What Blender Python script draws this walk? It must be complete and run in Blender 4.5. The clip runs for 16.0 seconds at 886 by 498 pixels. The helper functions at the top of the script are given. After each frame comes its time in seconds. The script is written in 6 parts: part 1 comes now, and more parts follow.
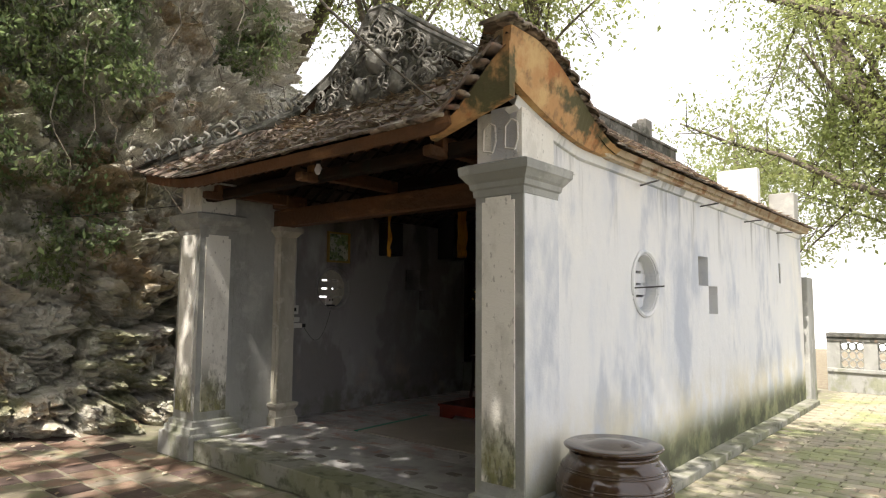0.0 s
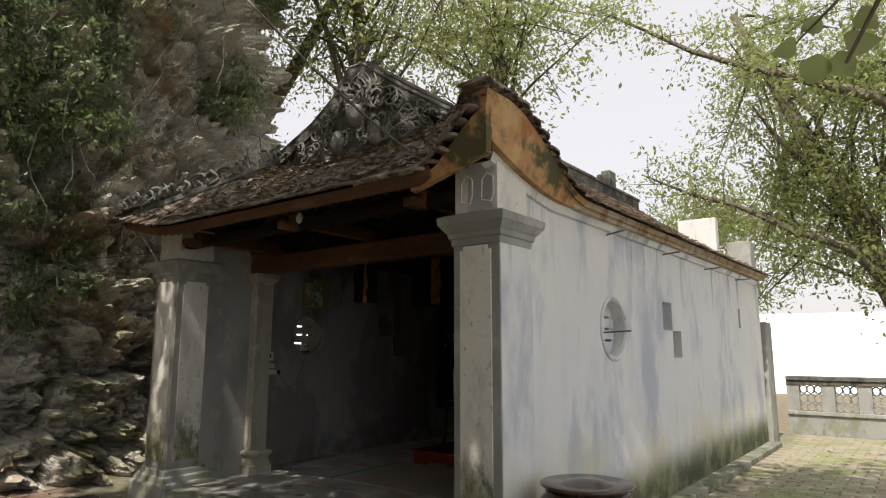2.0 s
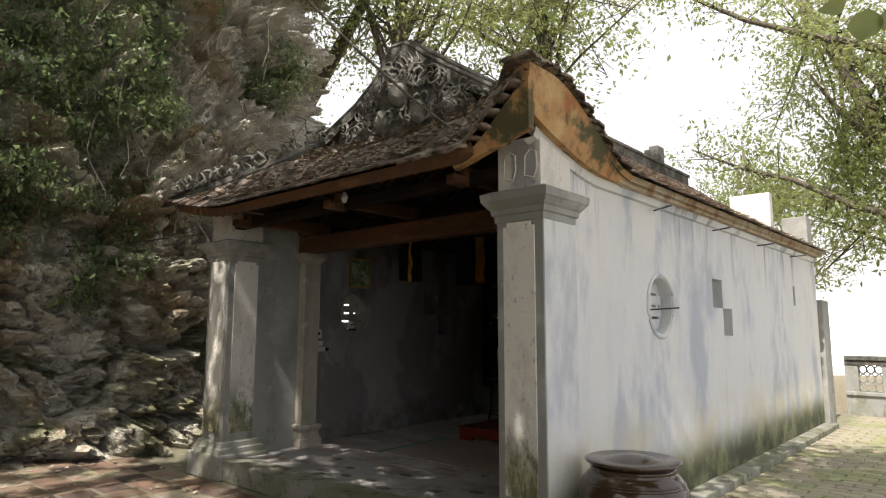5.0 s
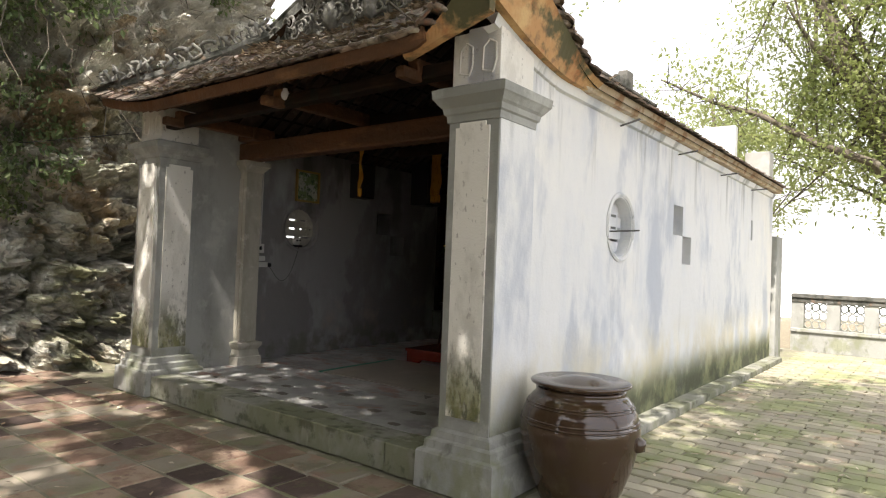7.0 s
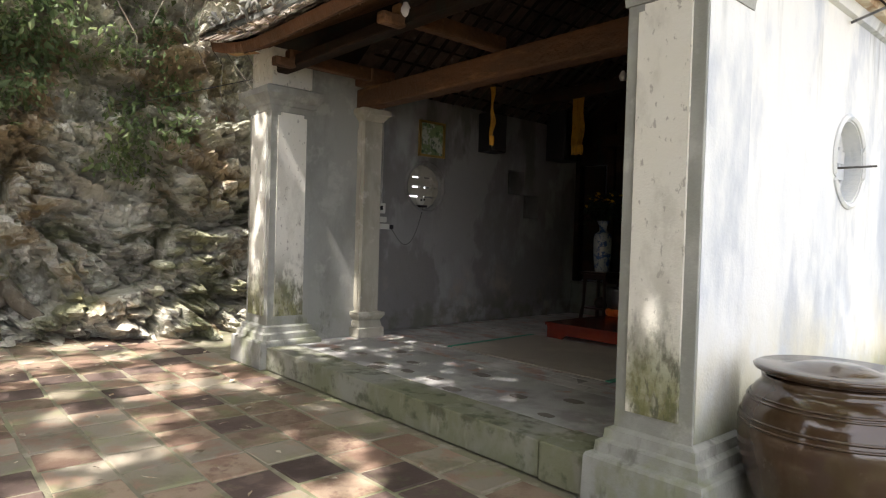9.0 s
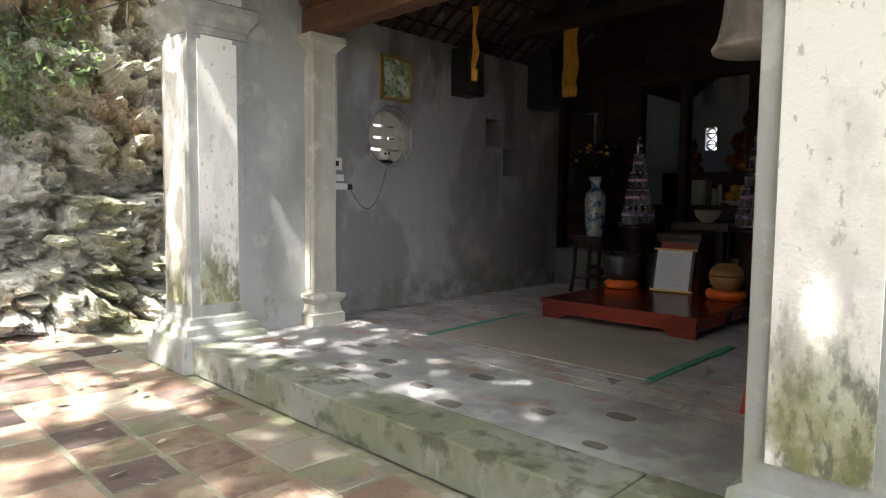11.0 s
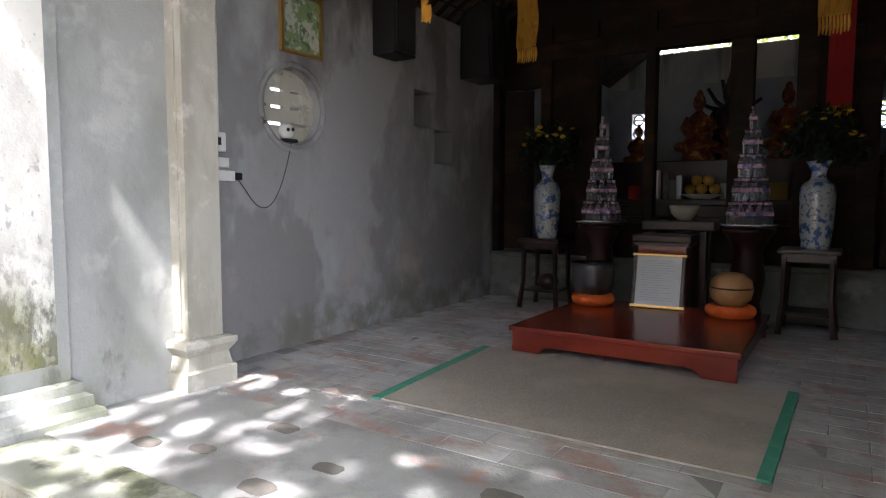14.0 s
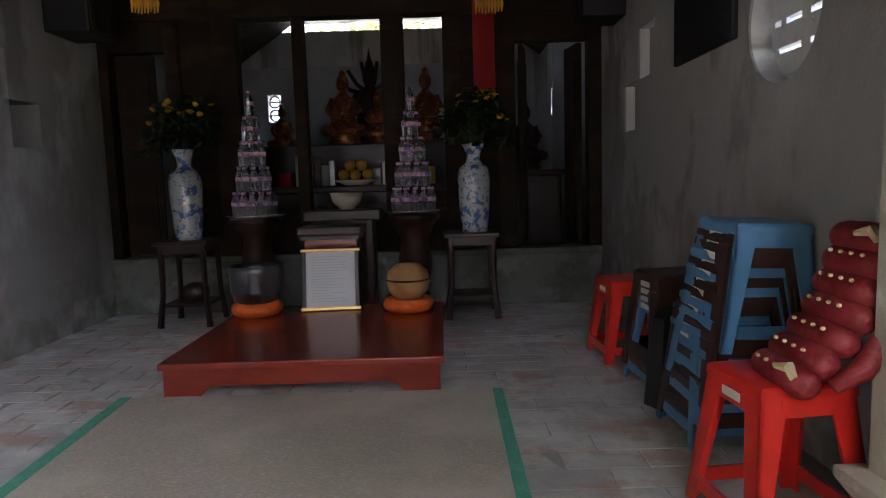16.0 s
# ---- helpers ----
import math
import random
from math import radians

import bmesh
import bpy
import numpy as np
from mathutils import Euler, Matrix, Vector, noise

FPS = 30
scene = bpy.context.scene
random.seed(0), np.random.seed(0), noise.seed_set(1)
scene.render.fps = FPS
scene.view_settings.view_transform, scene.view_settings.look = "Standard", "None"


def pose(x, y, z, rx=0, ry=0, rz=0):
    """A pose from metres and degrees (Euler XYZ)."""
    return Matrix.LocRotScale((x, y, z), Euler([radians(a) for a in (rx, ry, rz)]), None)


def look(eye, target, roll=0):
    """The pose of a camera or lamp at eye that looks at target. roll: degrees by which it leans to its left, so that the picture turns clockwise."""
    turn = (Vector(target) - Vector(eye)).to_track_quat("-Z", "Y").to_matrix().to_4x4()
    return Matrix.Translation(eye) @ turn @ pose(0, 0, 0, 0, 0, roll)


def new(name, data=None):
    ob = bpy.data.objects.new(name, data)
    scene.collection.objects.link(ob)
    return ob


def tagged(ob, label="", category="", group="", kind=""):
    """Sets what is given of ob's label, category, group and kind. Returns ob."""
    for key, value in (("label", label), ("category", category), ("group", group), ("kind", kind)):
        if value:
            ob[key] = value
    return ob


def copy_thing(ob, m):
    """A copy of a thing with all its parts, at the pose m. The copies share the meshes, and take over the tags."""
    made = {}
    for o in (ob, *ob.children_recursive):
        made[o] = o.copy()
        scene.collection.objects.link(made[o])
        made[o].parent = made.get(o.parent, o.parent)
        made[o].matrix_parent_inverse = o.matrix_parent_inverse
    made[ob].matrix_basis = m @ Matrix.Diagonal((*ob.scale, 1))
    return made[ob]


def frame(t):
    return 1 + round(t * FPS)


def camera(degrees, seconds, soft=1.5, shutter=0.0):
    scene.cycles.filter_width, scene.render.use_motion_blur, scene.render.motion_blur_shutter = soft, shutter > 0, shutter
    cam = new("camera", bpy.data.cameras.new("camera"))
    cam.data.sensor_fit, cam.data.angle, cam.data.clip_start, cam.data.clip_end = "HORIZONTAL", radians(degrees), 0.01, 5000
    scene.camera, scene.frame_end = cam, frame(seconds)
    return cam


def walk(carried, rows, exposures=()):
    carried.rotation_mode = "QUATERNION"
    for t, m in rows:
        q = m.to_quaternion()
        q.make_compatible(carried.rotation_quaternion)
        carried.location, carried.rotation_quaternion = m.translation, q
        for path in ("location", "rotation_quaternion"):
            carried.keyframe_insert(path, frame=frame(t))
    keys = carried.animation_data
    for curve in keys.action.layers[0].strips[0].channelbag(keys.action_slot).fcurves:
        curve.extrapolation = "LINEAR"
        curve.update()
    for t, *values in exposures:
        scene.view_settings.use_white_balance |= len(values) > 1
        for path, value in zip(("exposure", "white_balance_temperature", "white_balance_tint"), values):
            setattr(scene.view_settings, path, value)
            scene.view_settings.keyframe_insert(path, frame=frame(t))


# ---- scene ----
cam = camera(70.0, 16.0, 1.15)
PATH = [
    (0, (0.031, 0.104, 1.633), (-1.26, 1.623, 1.8), 0.4),
    (0.5, (0.019, 0.029, 1.624), (-1.325, 1.498, 1.816), 0.5),
    (1, (0.041, -0.029, 1.637), (-1.289, 1.446, 1.869), 0.8),
    (1.5, (0.074, -0.078, 1.63), (-1.195, 1.443, 1.901), 0.2),
    (2, (0.103, -0.114, 1.613), (-1.098, 1.454, 1.926), 0.1),
    (2.5, (0.118, -0.122, 1.612), (-1.103, 1.433, 1.91), 0.0),
    (3, (0.134, -0.131, 1.612), (-1.124, 1.395, 1.907), -0.1),
    (5.5, (0.114, -0.11, 1.578), (-1.215, 1.368, 1.794), 0.1),
    (6, (0.055, -0.033, 1.565), (-1.275, 1.455, 1.702), -0.1),
    (6.5, (-0.02, 0.132, 1.515), (-1.252, 1.706, 1.566), -0.6),
    (7, (-0.073, 0.284, 1.441), (-1.303, 1.861, 1.483), 2.2),
    (7.5, (-0.28, 0.42, 1.384), (-1.56, 1.957, 1.401), 0.9),
    (8, (-0.5, 0.52, 1.325), (-1.826, 2.014, 1.422), 0.6),
    (8.5, (-0.707, 0.767, 1.261), (-2.148, 2.154, 1.28), -1.1),
    (9, (-0.902, 0.937, 1.256), (-2.405, 2.256, 1.212), 1.7),
    (9.5, (-1.2, 1.07, 1.276), (-2.667, 2.43, 1.324), -0.6),
    (10, (-1.464, 1.281, 1.242), (-2.912, 2.658, 1.166), -0.8),
    (12.5, (-2.763, 1.999, 1.183), (-4.105, 3.472, 1.009), 1.7),
    (13, (-3.008, 2.141, 1.207), (-4.192, 3.751, 1.137), -0.5),
    (13.5, (-3.188, 2.278, 1.194), (-4.248, 3.966, 1.025), -0.3),
    (14, (-3.36, 2.511, 1.202), (-4.439, 4.187, 1.042), 0.2),
    (14.5, (-3.459, 2.675, 1.213), (-4.257, 4.503, 1.068), 0.4),
    (15, (-3.64, 2.854, 1.199), (-4.065, 4.803, 1.05), -1.3),
    (15.5, (-3.751, 2.975, 1.204), (-3.874, 4.961, 1.003), 0.7),
    (16, (-3.804, 3.198, 1.218), (-3.807, 5.187, 1.004), -1.7),
]
EXPOSURES = [(0, 0.85, 6700, 14), (1.0, 0.75, 6700, 14), (2.0, 0.0, 6700, 14), (3.0, 0.05, 6700, 14), (5.5, 0.5, 6650, 14), (7.0, 1.0, 6600, 14), (9.0, 1.52, 6500, 14), (10.0, 2.0, 6400, 14), (12.5, 3.12, 6000, 14), (14.0, 3.2, 5950, 17), (16.0, 3.42, 5850, 20)]
walk(cam, [(t, look(eye, target, roll)) for t, eye, target, roll in PATH], EXPOSURES)

# ---- sky, sun ----
SUN_TO = Vector((0.10, -0.60, 0.90)).normalized()
world = bpy.data.worlds.new("sky")
scene.world = world
world.use_nodes = True
wn = world.node_tree
sky = wn.nodes.new("ShaderNodeTexSky")
sky.sky_type, sky.sun_disc = "NISHITA", False
sky.sun_elevation = math.asin(SUN_TO.z)
sky.sun_rotation = math.atan2(SUN_TO.x, SUN_TO.y)
sky.air_density, sky.dust_density, sky.ozone_density = 1.0, 4.0, 1.0
bg = wn.nodes["Background"]
bg.inputs["Strength"].default_value = 0.15
veil = wn.nodes.new("ShaderNodeMix")   # thin bright cloud over the blue
veil.data_type = "RGBA"
veil.inputs["Factor"].default_value = 0.72
veil.inputs["B"].default_value = (7.2, 7.2, 7.2, 1)
wn.links.new(sky.outputs["Color"], veil.inputs["A"])
wn.links.new(veil.outputs["Result"], bg.inputs["Color"])
sun = new("sun", bpy.data.lights.new("sun", "SUN"))
sun.data.energy, sun.data.angle, sun.data.color = 5.0, radians(0.55), (1.0, 0.95, 0.86)
sun.matrix_world = look(SUN_TO * 40, (0, 0, 0))


# ---- helpers of this scene ----
def mat(name, base, rough=0.8, metal=0.0, spots=(), bump=(), rnd=0.0, island=0.0, spec=0.4):
    """Procedural paint. spots: (colour, scale, low, high, stretch, (z0, z1) or None, strength); bump: (scale, height)."""
    m = bpy.data.materials.new(name)
    m.use_nodes = True
    n, l = m.node_tree.nodes, m.node_tree.links
    b = n["Principled BSDF"]
    b.inputs["Roughness"].default_value, b.inputs["Metallic"].default_value = rough, metal
    b.inputs["Specular IOR Level"].default_value = spec
    geo = n.new("ShaderNodeNewGeometry")
    col = n.new("ShaderNodeRGB")
    col.outputs[0].default_value = (*base, 1)
    out = col.outputs[0]
    for k, (colour, scale, low, high, stretch, zr, strength) in enumerate(spots):
        mp = n.new("ShaderNodeMapping")
        mp.inputs["Scale"].default_value = stretch or (1, 1, 1)
        mp.inputs["Location"].default_value = (k * 3.7, k * 1.9, k * 5.1)
        l.new(geo.outputs["Position"], mp.inputs["Vector"])
        nz = n.new("ShaderNodeTexNoise")
        nz.inputs["Scale"].default_value, nz.inputs["Detail"].default_value = scale, 5
        nz.inputs["Roughness"].default_value = 0.62
        l.new(mp.outputs[0], nz.inputs["Vector"])
        mr = n.new("ShaderNodeMapRange")
        mr.interpolation_type = "SMOOTHSTEP"
        mr.inputs["From Min"].default_value, mr.inputs["From Max"].default_value = low, high
        mr.inputs["To Max"].default_value = strength
        l.new(nz.outputs["Fac"], mr.inputs["Value"])
        fac = mr.outputs[0]
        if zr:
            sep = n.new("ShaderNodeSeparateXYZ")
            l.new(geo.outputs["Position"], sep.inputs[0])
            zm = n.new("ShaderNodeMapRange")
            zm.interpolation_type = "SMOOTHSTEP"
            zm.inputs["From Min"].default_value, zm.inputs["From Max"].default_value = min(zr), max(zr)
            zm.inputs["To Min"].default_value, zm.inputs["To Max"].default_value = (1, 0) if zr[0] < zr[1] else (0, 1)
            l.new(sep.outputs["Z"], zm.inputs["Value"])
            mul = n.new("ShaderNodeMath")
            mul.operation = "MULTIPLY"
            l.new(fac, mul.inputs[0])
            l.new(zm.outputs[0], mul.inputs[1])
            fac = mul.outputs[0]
        mx = n.new("ShaderNodeMix")
        mx.data_type = "RGBA"
        l.new(fac, mx.inputs["Factor"])
        l.new(out, mx.inputs["A"])
        mx.inputs["B"].default_value = (*colour, 1)
        out = mx.outputs["Result"]
    for amount, source in ((rnd, "ob"), (island, "geo")):
        if amount:
            r = n.new("ShaderNodeObjectInfo").outputs["Random"] if source == "ob" else geo.outputs["Random Per Island"]
            mr = n.new("ShaderNodeMapRange")
            mr.inputs["To Min"].default_value, mr.inputs["To Max"].default_value = 1 - amount, 1 + amount
            l.new(r, mr.inputs["Value"])
            hsv = n.new("ShaderNodeHueSaturation")
            l.new(mr.outputs[0], hsv.inputs["Value"])
            l.new(out, hsv.inputs["Color"])
            out = hsv.outputs[0]
    l.new(out, b.inputs["Base Color"])
    last = None
    for scale, height in bump:
        if scale > 0:
            nz = n.new("ShaderNodeTexNoise")
            nz.inputs["Scale"].default_value, nz.inputs["Detail"].default_value = scale, 6
            height_out = nz.outputs["Fac"]
        else:
            nz = n.new("ShaderNodeTexVoronoi")
            nz.feature = "DISTANCE_TO_EDGE"
            nz.inputs["Scale"].default_value = -scale
            cl = n.new("ShaderNodeMath")
            cl.operation = "MINIMUM"
            cl.inputs[1].default_value = 0.25
            l.new(nz.outputs["Distance"], cl.inputs[0])
            height_out = cl.outputs[0]
        l.new(geo.outputs["Position"], nz.inputs["Vector"])
        bp = n.new("ShaderNodeBump")
        bp.inputs["Strength"].default_value, bp.inputs["Distance"].default_value = 0.9, height
        l.new(height_out, bp.inputs["Height"])
        if last:
            l.new(last, bp.inputs["Normal"])
        last = bp.outputs[0]
    if last:
        l.new(last, b.inputs["Normal"])
    return m


def part(name, bm, material, parent=None, label="", smooth=False):
    me = bpy.data.meshes.new(name)
    bm.normal_update()
    bm.to_mesh(me)
    bm.free()
    me.materials.append(material)
    if smooth:
        me.shade_smooth()
    ob = new(name, me)
    if parent:
        ob.parent = parent
    if label:
        ob["label"] = label
    return ob


def mesh_part(name, verts, faces, material, parent=None, label="", smooth=False):
    me = bpy.data.meshes.new(name)
    me.from_pydata(verts, [], faces)
    me.materials.append(material)
    if smooth:
        me.shade_smooth()
    ob = new(name, me)
    if parent:
        ob.parent = parent
    if label:
        ob["label"] = label
    return ob


def thing(name, at, label, category, group="", kind="", rz=0):
    ob = new(name)
    ob.matrix_world = pose(*at, 0, 0, rz)
    ob.empty_display_size = 0.1
    return tagged(ob, label, category, group, kind)


def box(bm, x0, x1, y0, y1, z0, z1, bevel=0.0):
    m = Matrix.LocRotScale(((x0 + x1) / 2, (y0 + y1) / 2, (z0 + z1) / 2), None, (abs(x1 - x0), abs(y1 - y0), abs(z1 - z0)))
    g = bmesh.ops.create_cube(bm, size=1, matrix=m)
    if bevel:
        es = list({e for v in g["verts"] for e in v.link_edges})
        bmesh.ops.bevel(bm, geom=es, offset=bevel, segments=2, affect="EDGES", profile=0.6)
    return bm


def boxes(*rows, bevel=0.0):
    bm = bmesh.new()
    for r in rows:
        box(bm, *r, bevel=bevel)
    return bm


def tiers(bm, x0, x1, y0, y1, rows):
    """A moulding of stacked rectangular rings; rows: (z, overhang)."""
    rings = [[bm.verts.new(p) for p in ((x0 - o, y0 - o, z), (x1 + o, y0 - o, z), (x1 + o, y1 + o, z), (x0 - o, y1 + o, z))] for z, o in rows]
    for a, b in zip(rings, rings[1:]):
        for i in range(4):
            bm.faces.new((a[i], a[(i + 1) % 4], b[(i + 1) % 4], b[i]))
    bm.faces.new(rings[0][::-1])
    bm.faces.new(rings[-1])
    return bm


def lathe(bm, profile, seg=32, cx=0, cy=0, cz=0, wobble=0.0):
    rings = []
    for k, (r, z) in enumerate(profile):
        rings.append([bm.verts.new((cx + r * math.cos(2 * math.pi * i / seg), cy + r * math.sin(2 * math.pi * i / seg), cz + z)) for i in range(seg)])
    for a, b in zip(rings, rings[1:]):
        for i in range(seg):
            bm.faces.new((a[i], a[(i + 1) % seg], b[(i + 1) % seg], b[i]))
    if profile[0][0] > 1e-4:
        bm.faces.new(rings[0][::-1])
    if profile[-1][0] > 1e-4:
        bm.faces.new(rings[-1])
    return bm


def tube(bm, pts, radii, seg=8):
    pts = [Vector(p) for p in pts]
    if not hasattr(radii, "__len__"):
        radii = [radii] * len(pts)
    rings = []
    for i, p in enumerate(pts):
        d = (pts[min(i + 1, len(pts) - 1)] - pts[max(i - 1, 0)]).normalized()
        u = d.orthogonal().normalized() if abs(d.z) > 0.95 else d.cross(Vector((0, 0, 1))).normalized()
        v = d.cross(u)
        rings.append([bm.verts.new(p + radii[i] * (math.cos(2 * math.pi * k / seg) * u + math.sin(2 * math.pi * k / seg) * v)) for k in range(seg)])
    for a, b in zip(rings, rings[1:]):
        for k in range(seg):
            bm.faces.new((a[k], a[(k + 1) % seg], b[(k + 1) % seg], b[k]))
    bm.faces.new(rings[0][::-1])
    bm.faces.new(rings[-1])
    return bm


def slab(bm, poly, axis, a, b):
    """A flat outline (two coordinates) given thickness along axis from a to b."""
    def p3(p, w):
        return {"x": (w, p[0], p[1]), "y": (p[0], w, p[1]), "z": (p[0], p[1], w)}[axis]
    va, vb = [bm.verts.new(p3(p, a)) for p in poly], [bm.verts.new(p3(p, b)) for p in poly]
    fs = [bm.faces.new(va), bm.faces.new(vb[::-1])]
    for i in range(len(poly)):
        j = (i + 1) % len(poly)
        fs.append(bm.faces.new((va[j], va[i], vb[i], vb[j])))
    bmesh.ops.recalc_face_normals(bm, faces=fs)
    return bm


def wall_x(bm, x0, x1, y0, y1, z0, z1, rects=(), circle=None, seg=48):
    """A wall across x, with square openings (ya, yb, za, zb) and one round opening (y, z, r)."""
    ys, zs = {y0, y1}, {z0, z1}
    for ya, yb, za, zb in rects:
        ys |= {ya, yb}
        zs |= {za, zb}
    if circle:
        cy, cz, r = circle
        ys |= {cy - r * 1.3, cy + r * 1.3}
        zs |= {cz - r * 1.3, cz + r * 1.3}
    ys, zs = sorted(ys), sorted(zs)

    def inside(y, z):
        return any(a < y < b and c < z < d for a, b, c, d in rects)

    def ring(y, z):
        return circle and abs(y - cy) < r * 1.3 and abs(z - cz) < r * 1.3
    for ya, yb in zip(ys, ys[1:]):
        for za, zb in zip(zs, zs[1:]):
            my, mz = (ya + yb) / 2, (za + zb) / 2
            if inside(my, mz) or ring(my, mz):
                continue
            box(bm, x0, x1, ya, yb, za, zb)
    if circle:
        h = r * 1.3
        loops = []
        for x in (x0, x1):
            inner, outer = [], []
            for i in range(seg):
                a = 2 * math.pi * i / seg + math.pi / 4
                c, s = math.cos(a), math.sin(a)
                k = h / max(abs(c), abs(s))
                inner.append(bm.verts.new((x, cy + r * c, cz + r * s)))
                outer.append(bm.verts.new((x, cy + k * c, cz + k * s)))
            loops.append((inner, outer))
        for i in range(seg):
            j = (i + 1) % seg
            bm.faces.new((loops[0][0][i], loops[0][0][j], loops[0][1][j], loops[0][1][i]))
            bm.faces.new((loops[1][0][j], loops[1][0][i], loops[1][1][i], loops[1][1][j]))
            bm.faces.new((loops[0][0][j], loops[0][0][i], loops[1][0][i], loops[1][0][j]))
    return bm


def struct(ob, label, category):
    return tagged(ob, label, category, kind="structure")


def pieces(name, meshes, rows, parent):
    """Pieces of their own on shared meshes; rows: (mesh index, x, y, z, rz)."""
    for k, x, y, z, rz in rows:
        ob = new(name, meshes[k])
        ob.parent = parent
        ob.matrix_parent_inverse = parent.matrix_world.inverted()
        ob.matrix_world = pose(x, y, z, random.uniform(-0.7, 0.7), random.uniform(-0.7, 0.7), rz)


def piece_mesh(name, sx, sy, h, material, bevel=0.008, jit=0.006, seed=0):
    rnd = random.Random(seed)
    t = [((sx / 2 - bevel) * a + rnd.uniform(-jit, jit), (sy / 2 - bevel) * b + rnd.uniform(-jit, jit)) for a, b in ((-1, -1), (1, -1), (1, 1), (-1, 1))]
    u = [(x + (bevel if x > 0 else -bevel), y + (bevel if y > 0 else -bevel)) for x, y in t]
    vs = [(x, y, 0) for x, y in t] + [(x, y, -bevel) for x, y in u] + [(x, y, -h) for x, y in u]
    fs = [(0, 1, 2, 3)] + [(i + 4, (i + 1) % 4 + 4, (i + 1) % 4, i) for i in range(4)] + [(i + 8, (i + 1) % 4 + 8, (i + 1) % 4 + 4, i + 4) for i in range(4)]
    me = bpy.data.meshes.new(name)
    me.from_pydata(vs, [], fs)
    me.materials.append(material)
    return me


def fbm(x, y, z, octaves=4, k=2.1):
    s, a = 0.0, 1.0
    for _ in range(octaves):
        s += a * noise.noise((x, y, z))
        x, y, z, a = x * k + 3.1, y * k + 1.7, z * k + 5.3, a * 0.5
    return s


def ease(t):
    t = min(1.0, max(0.0, t))
    return t * t * (3 - 2 * t)


# ---- materials ----
MOSS, MOSS_DARK = (0.10, 0.13, 0.035), (0.035, 0.045, 0.02)
lime_out = mat("weathered_lime_paint", (0.70, 0.71, 0.71), 0.85, spots=(
    ((0.60, 0.63, 0.67), 1.1, 0.46, 0.62, (1, 1, 0.35), None, 0.8),
    ((0.78, 0.77, 0.73), 0.7, 0.5, 0.66, (1, 0.6, 0.5), None, 0.9),
    ((0.40, 0.44, 0.51), 1.5, 0.50, 0.66, (1, 1, 0.42), None, 0.75),
    ((0.34, 0.35, 0.35), 7.0, 0.60, 0.72, (1, 1, 0.14), None, 0.25),
    ((0.24, 0.255, 0.25), 3.2, 0.53, 0.66, (1, 1, 0.10), (2.78, 1.9), 0.75),
    ((0.62, 0.56, 0.38), 1.7, 0.40, 0.62, (1, 1, 0.7), (0.45, 1.1), 0.7),
    ((0.17, 0.185, 0.085), 2.2, 0.10, 0.42, (1, 1, 1.0), (0.20, 0.66), 0.95),
    ((0.05, 0.055, 0.035), 3.0, 0.34, 0.56, (1, 1, 0.9), (0.16, 0.54), 0.85),
), bump=((6, 0.012), (70, 0.0025)))
lime_in = mat("grey_interior_plaster", (0.345, 0.34, 0.335), 0.9, spots=(
    ((0.22, 0.21, 0.205), 0.9, 0.49, 0.54, (1, 1, 0.6), None, 0.75),
    ((0.43, 0.44, 0.45), 1.0, 0.52, 0.66, (1, 1, 0.5), None, 0.8),
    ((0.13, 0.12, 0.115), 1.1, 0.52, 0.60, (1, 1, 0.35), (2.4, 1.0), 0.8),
    ((0.50, 0.40, 0.32), 2.5, 0.5, 0.7, (1, 1, 1), (0.5, 1.1), 0.6),
    ((0.16, 0.16, 0.12), 3.2, 0.42, 0.58, (1, 1, 1), (0.3, 0.7), 0.7),
), bump=((5, 0.015), (60, 0.003)))
cement = mat("grey_cement_render", (0.34, 0.345, 0.325), 0.88, spots=(
    ((0.26, 0.265, 0.245), 2.2, 0.42, 0.6, (1, 1, 0.5), None, 0.9),
    ((0.44, 0.44, 0.41), 3.5, 0.52, 0.66, None, None, 0.7),
    ((0.20, 0.22, 0.11), 3.0, 0.46, 0.64, (1, 1, 0.8), (0.2, 0.7), 0.6),
    ((0.10, 0.10, 0.08), 7.0, 0.56, 0.7, (1, 1, 0.4), (0.4, 1.0), 0.6),
), bump=((14, 0.006), (90, 0.002)))
panel_paint = mat("flaking_white_panel_paint", (0.74, 0.72, 0.66), 0.85, spots=(
    ((0.20, 0.21, 0.08), 4, 0.36, 0.58, (1, 1, 0.7), (0.55, 1.0), 0.8),
    ((0.05, 0.055, 0.035), 11, 0.44, 0.58, (1, 1, 0.5), (0.6, 1.2), 0.8),
    ((0.58, 0.56, 0.50), 5, 0.5, 0.64, (1, 1, 0.5), None, 0.7),
    ((0.40, 0.38, 0.34), 26, 0.60, 0.66, (1, 1, 0.6), None, 0.8),
    ((0.18, 0.18, 0.07), 4.0, 0.42, 0.60, (1, 1, 0.7), (0.50, 0.90), 0.85),
    ((0.10, 0.10, 0.07), 30, 0.54, 0.62, (1, 1, 0.35), (0.55, 1.0), 0.7),
), bump=((20, 0.004), (80, 0.002)))
ochre = mat("ochre_lime_plaster", (0.47, 0.265, 0.115), 0.88, spots=(
    ((0.60, 0.42, 0.20), 2.5, 0.46, 0.64, None, None, 0.8),
    ((0.38, 0.14, 0.05), 3.5, 0.5, 0.66, None, None, 0.8),
    ((0.055, 0.07, 0.035), 2.4, 0.50, 0.60, None, None, 0.9), ((0.14, 0.10, 0.06), 7, 0.54, 0.68, None, None, 0.6),
), bump=((12, 0.008), (70, 0.002)))
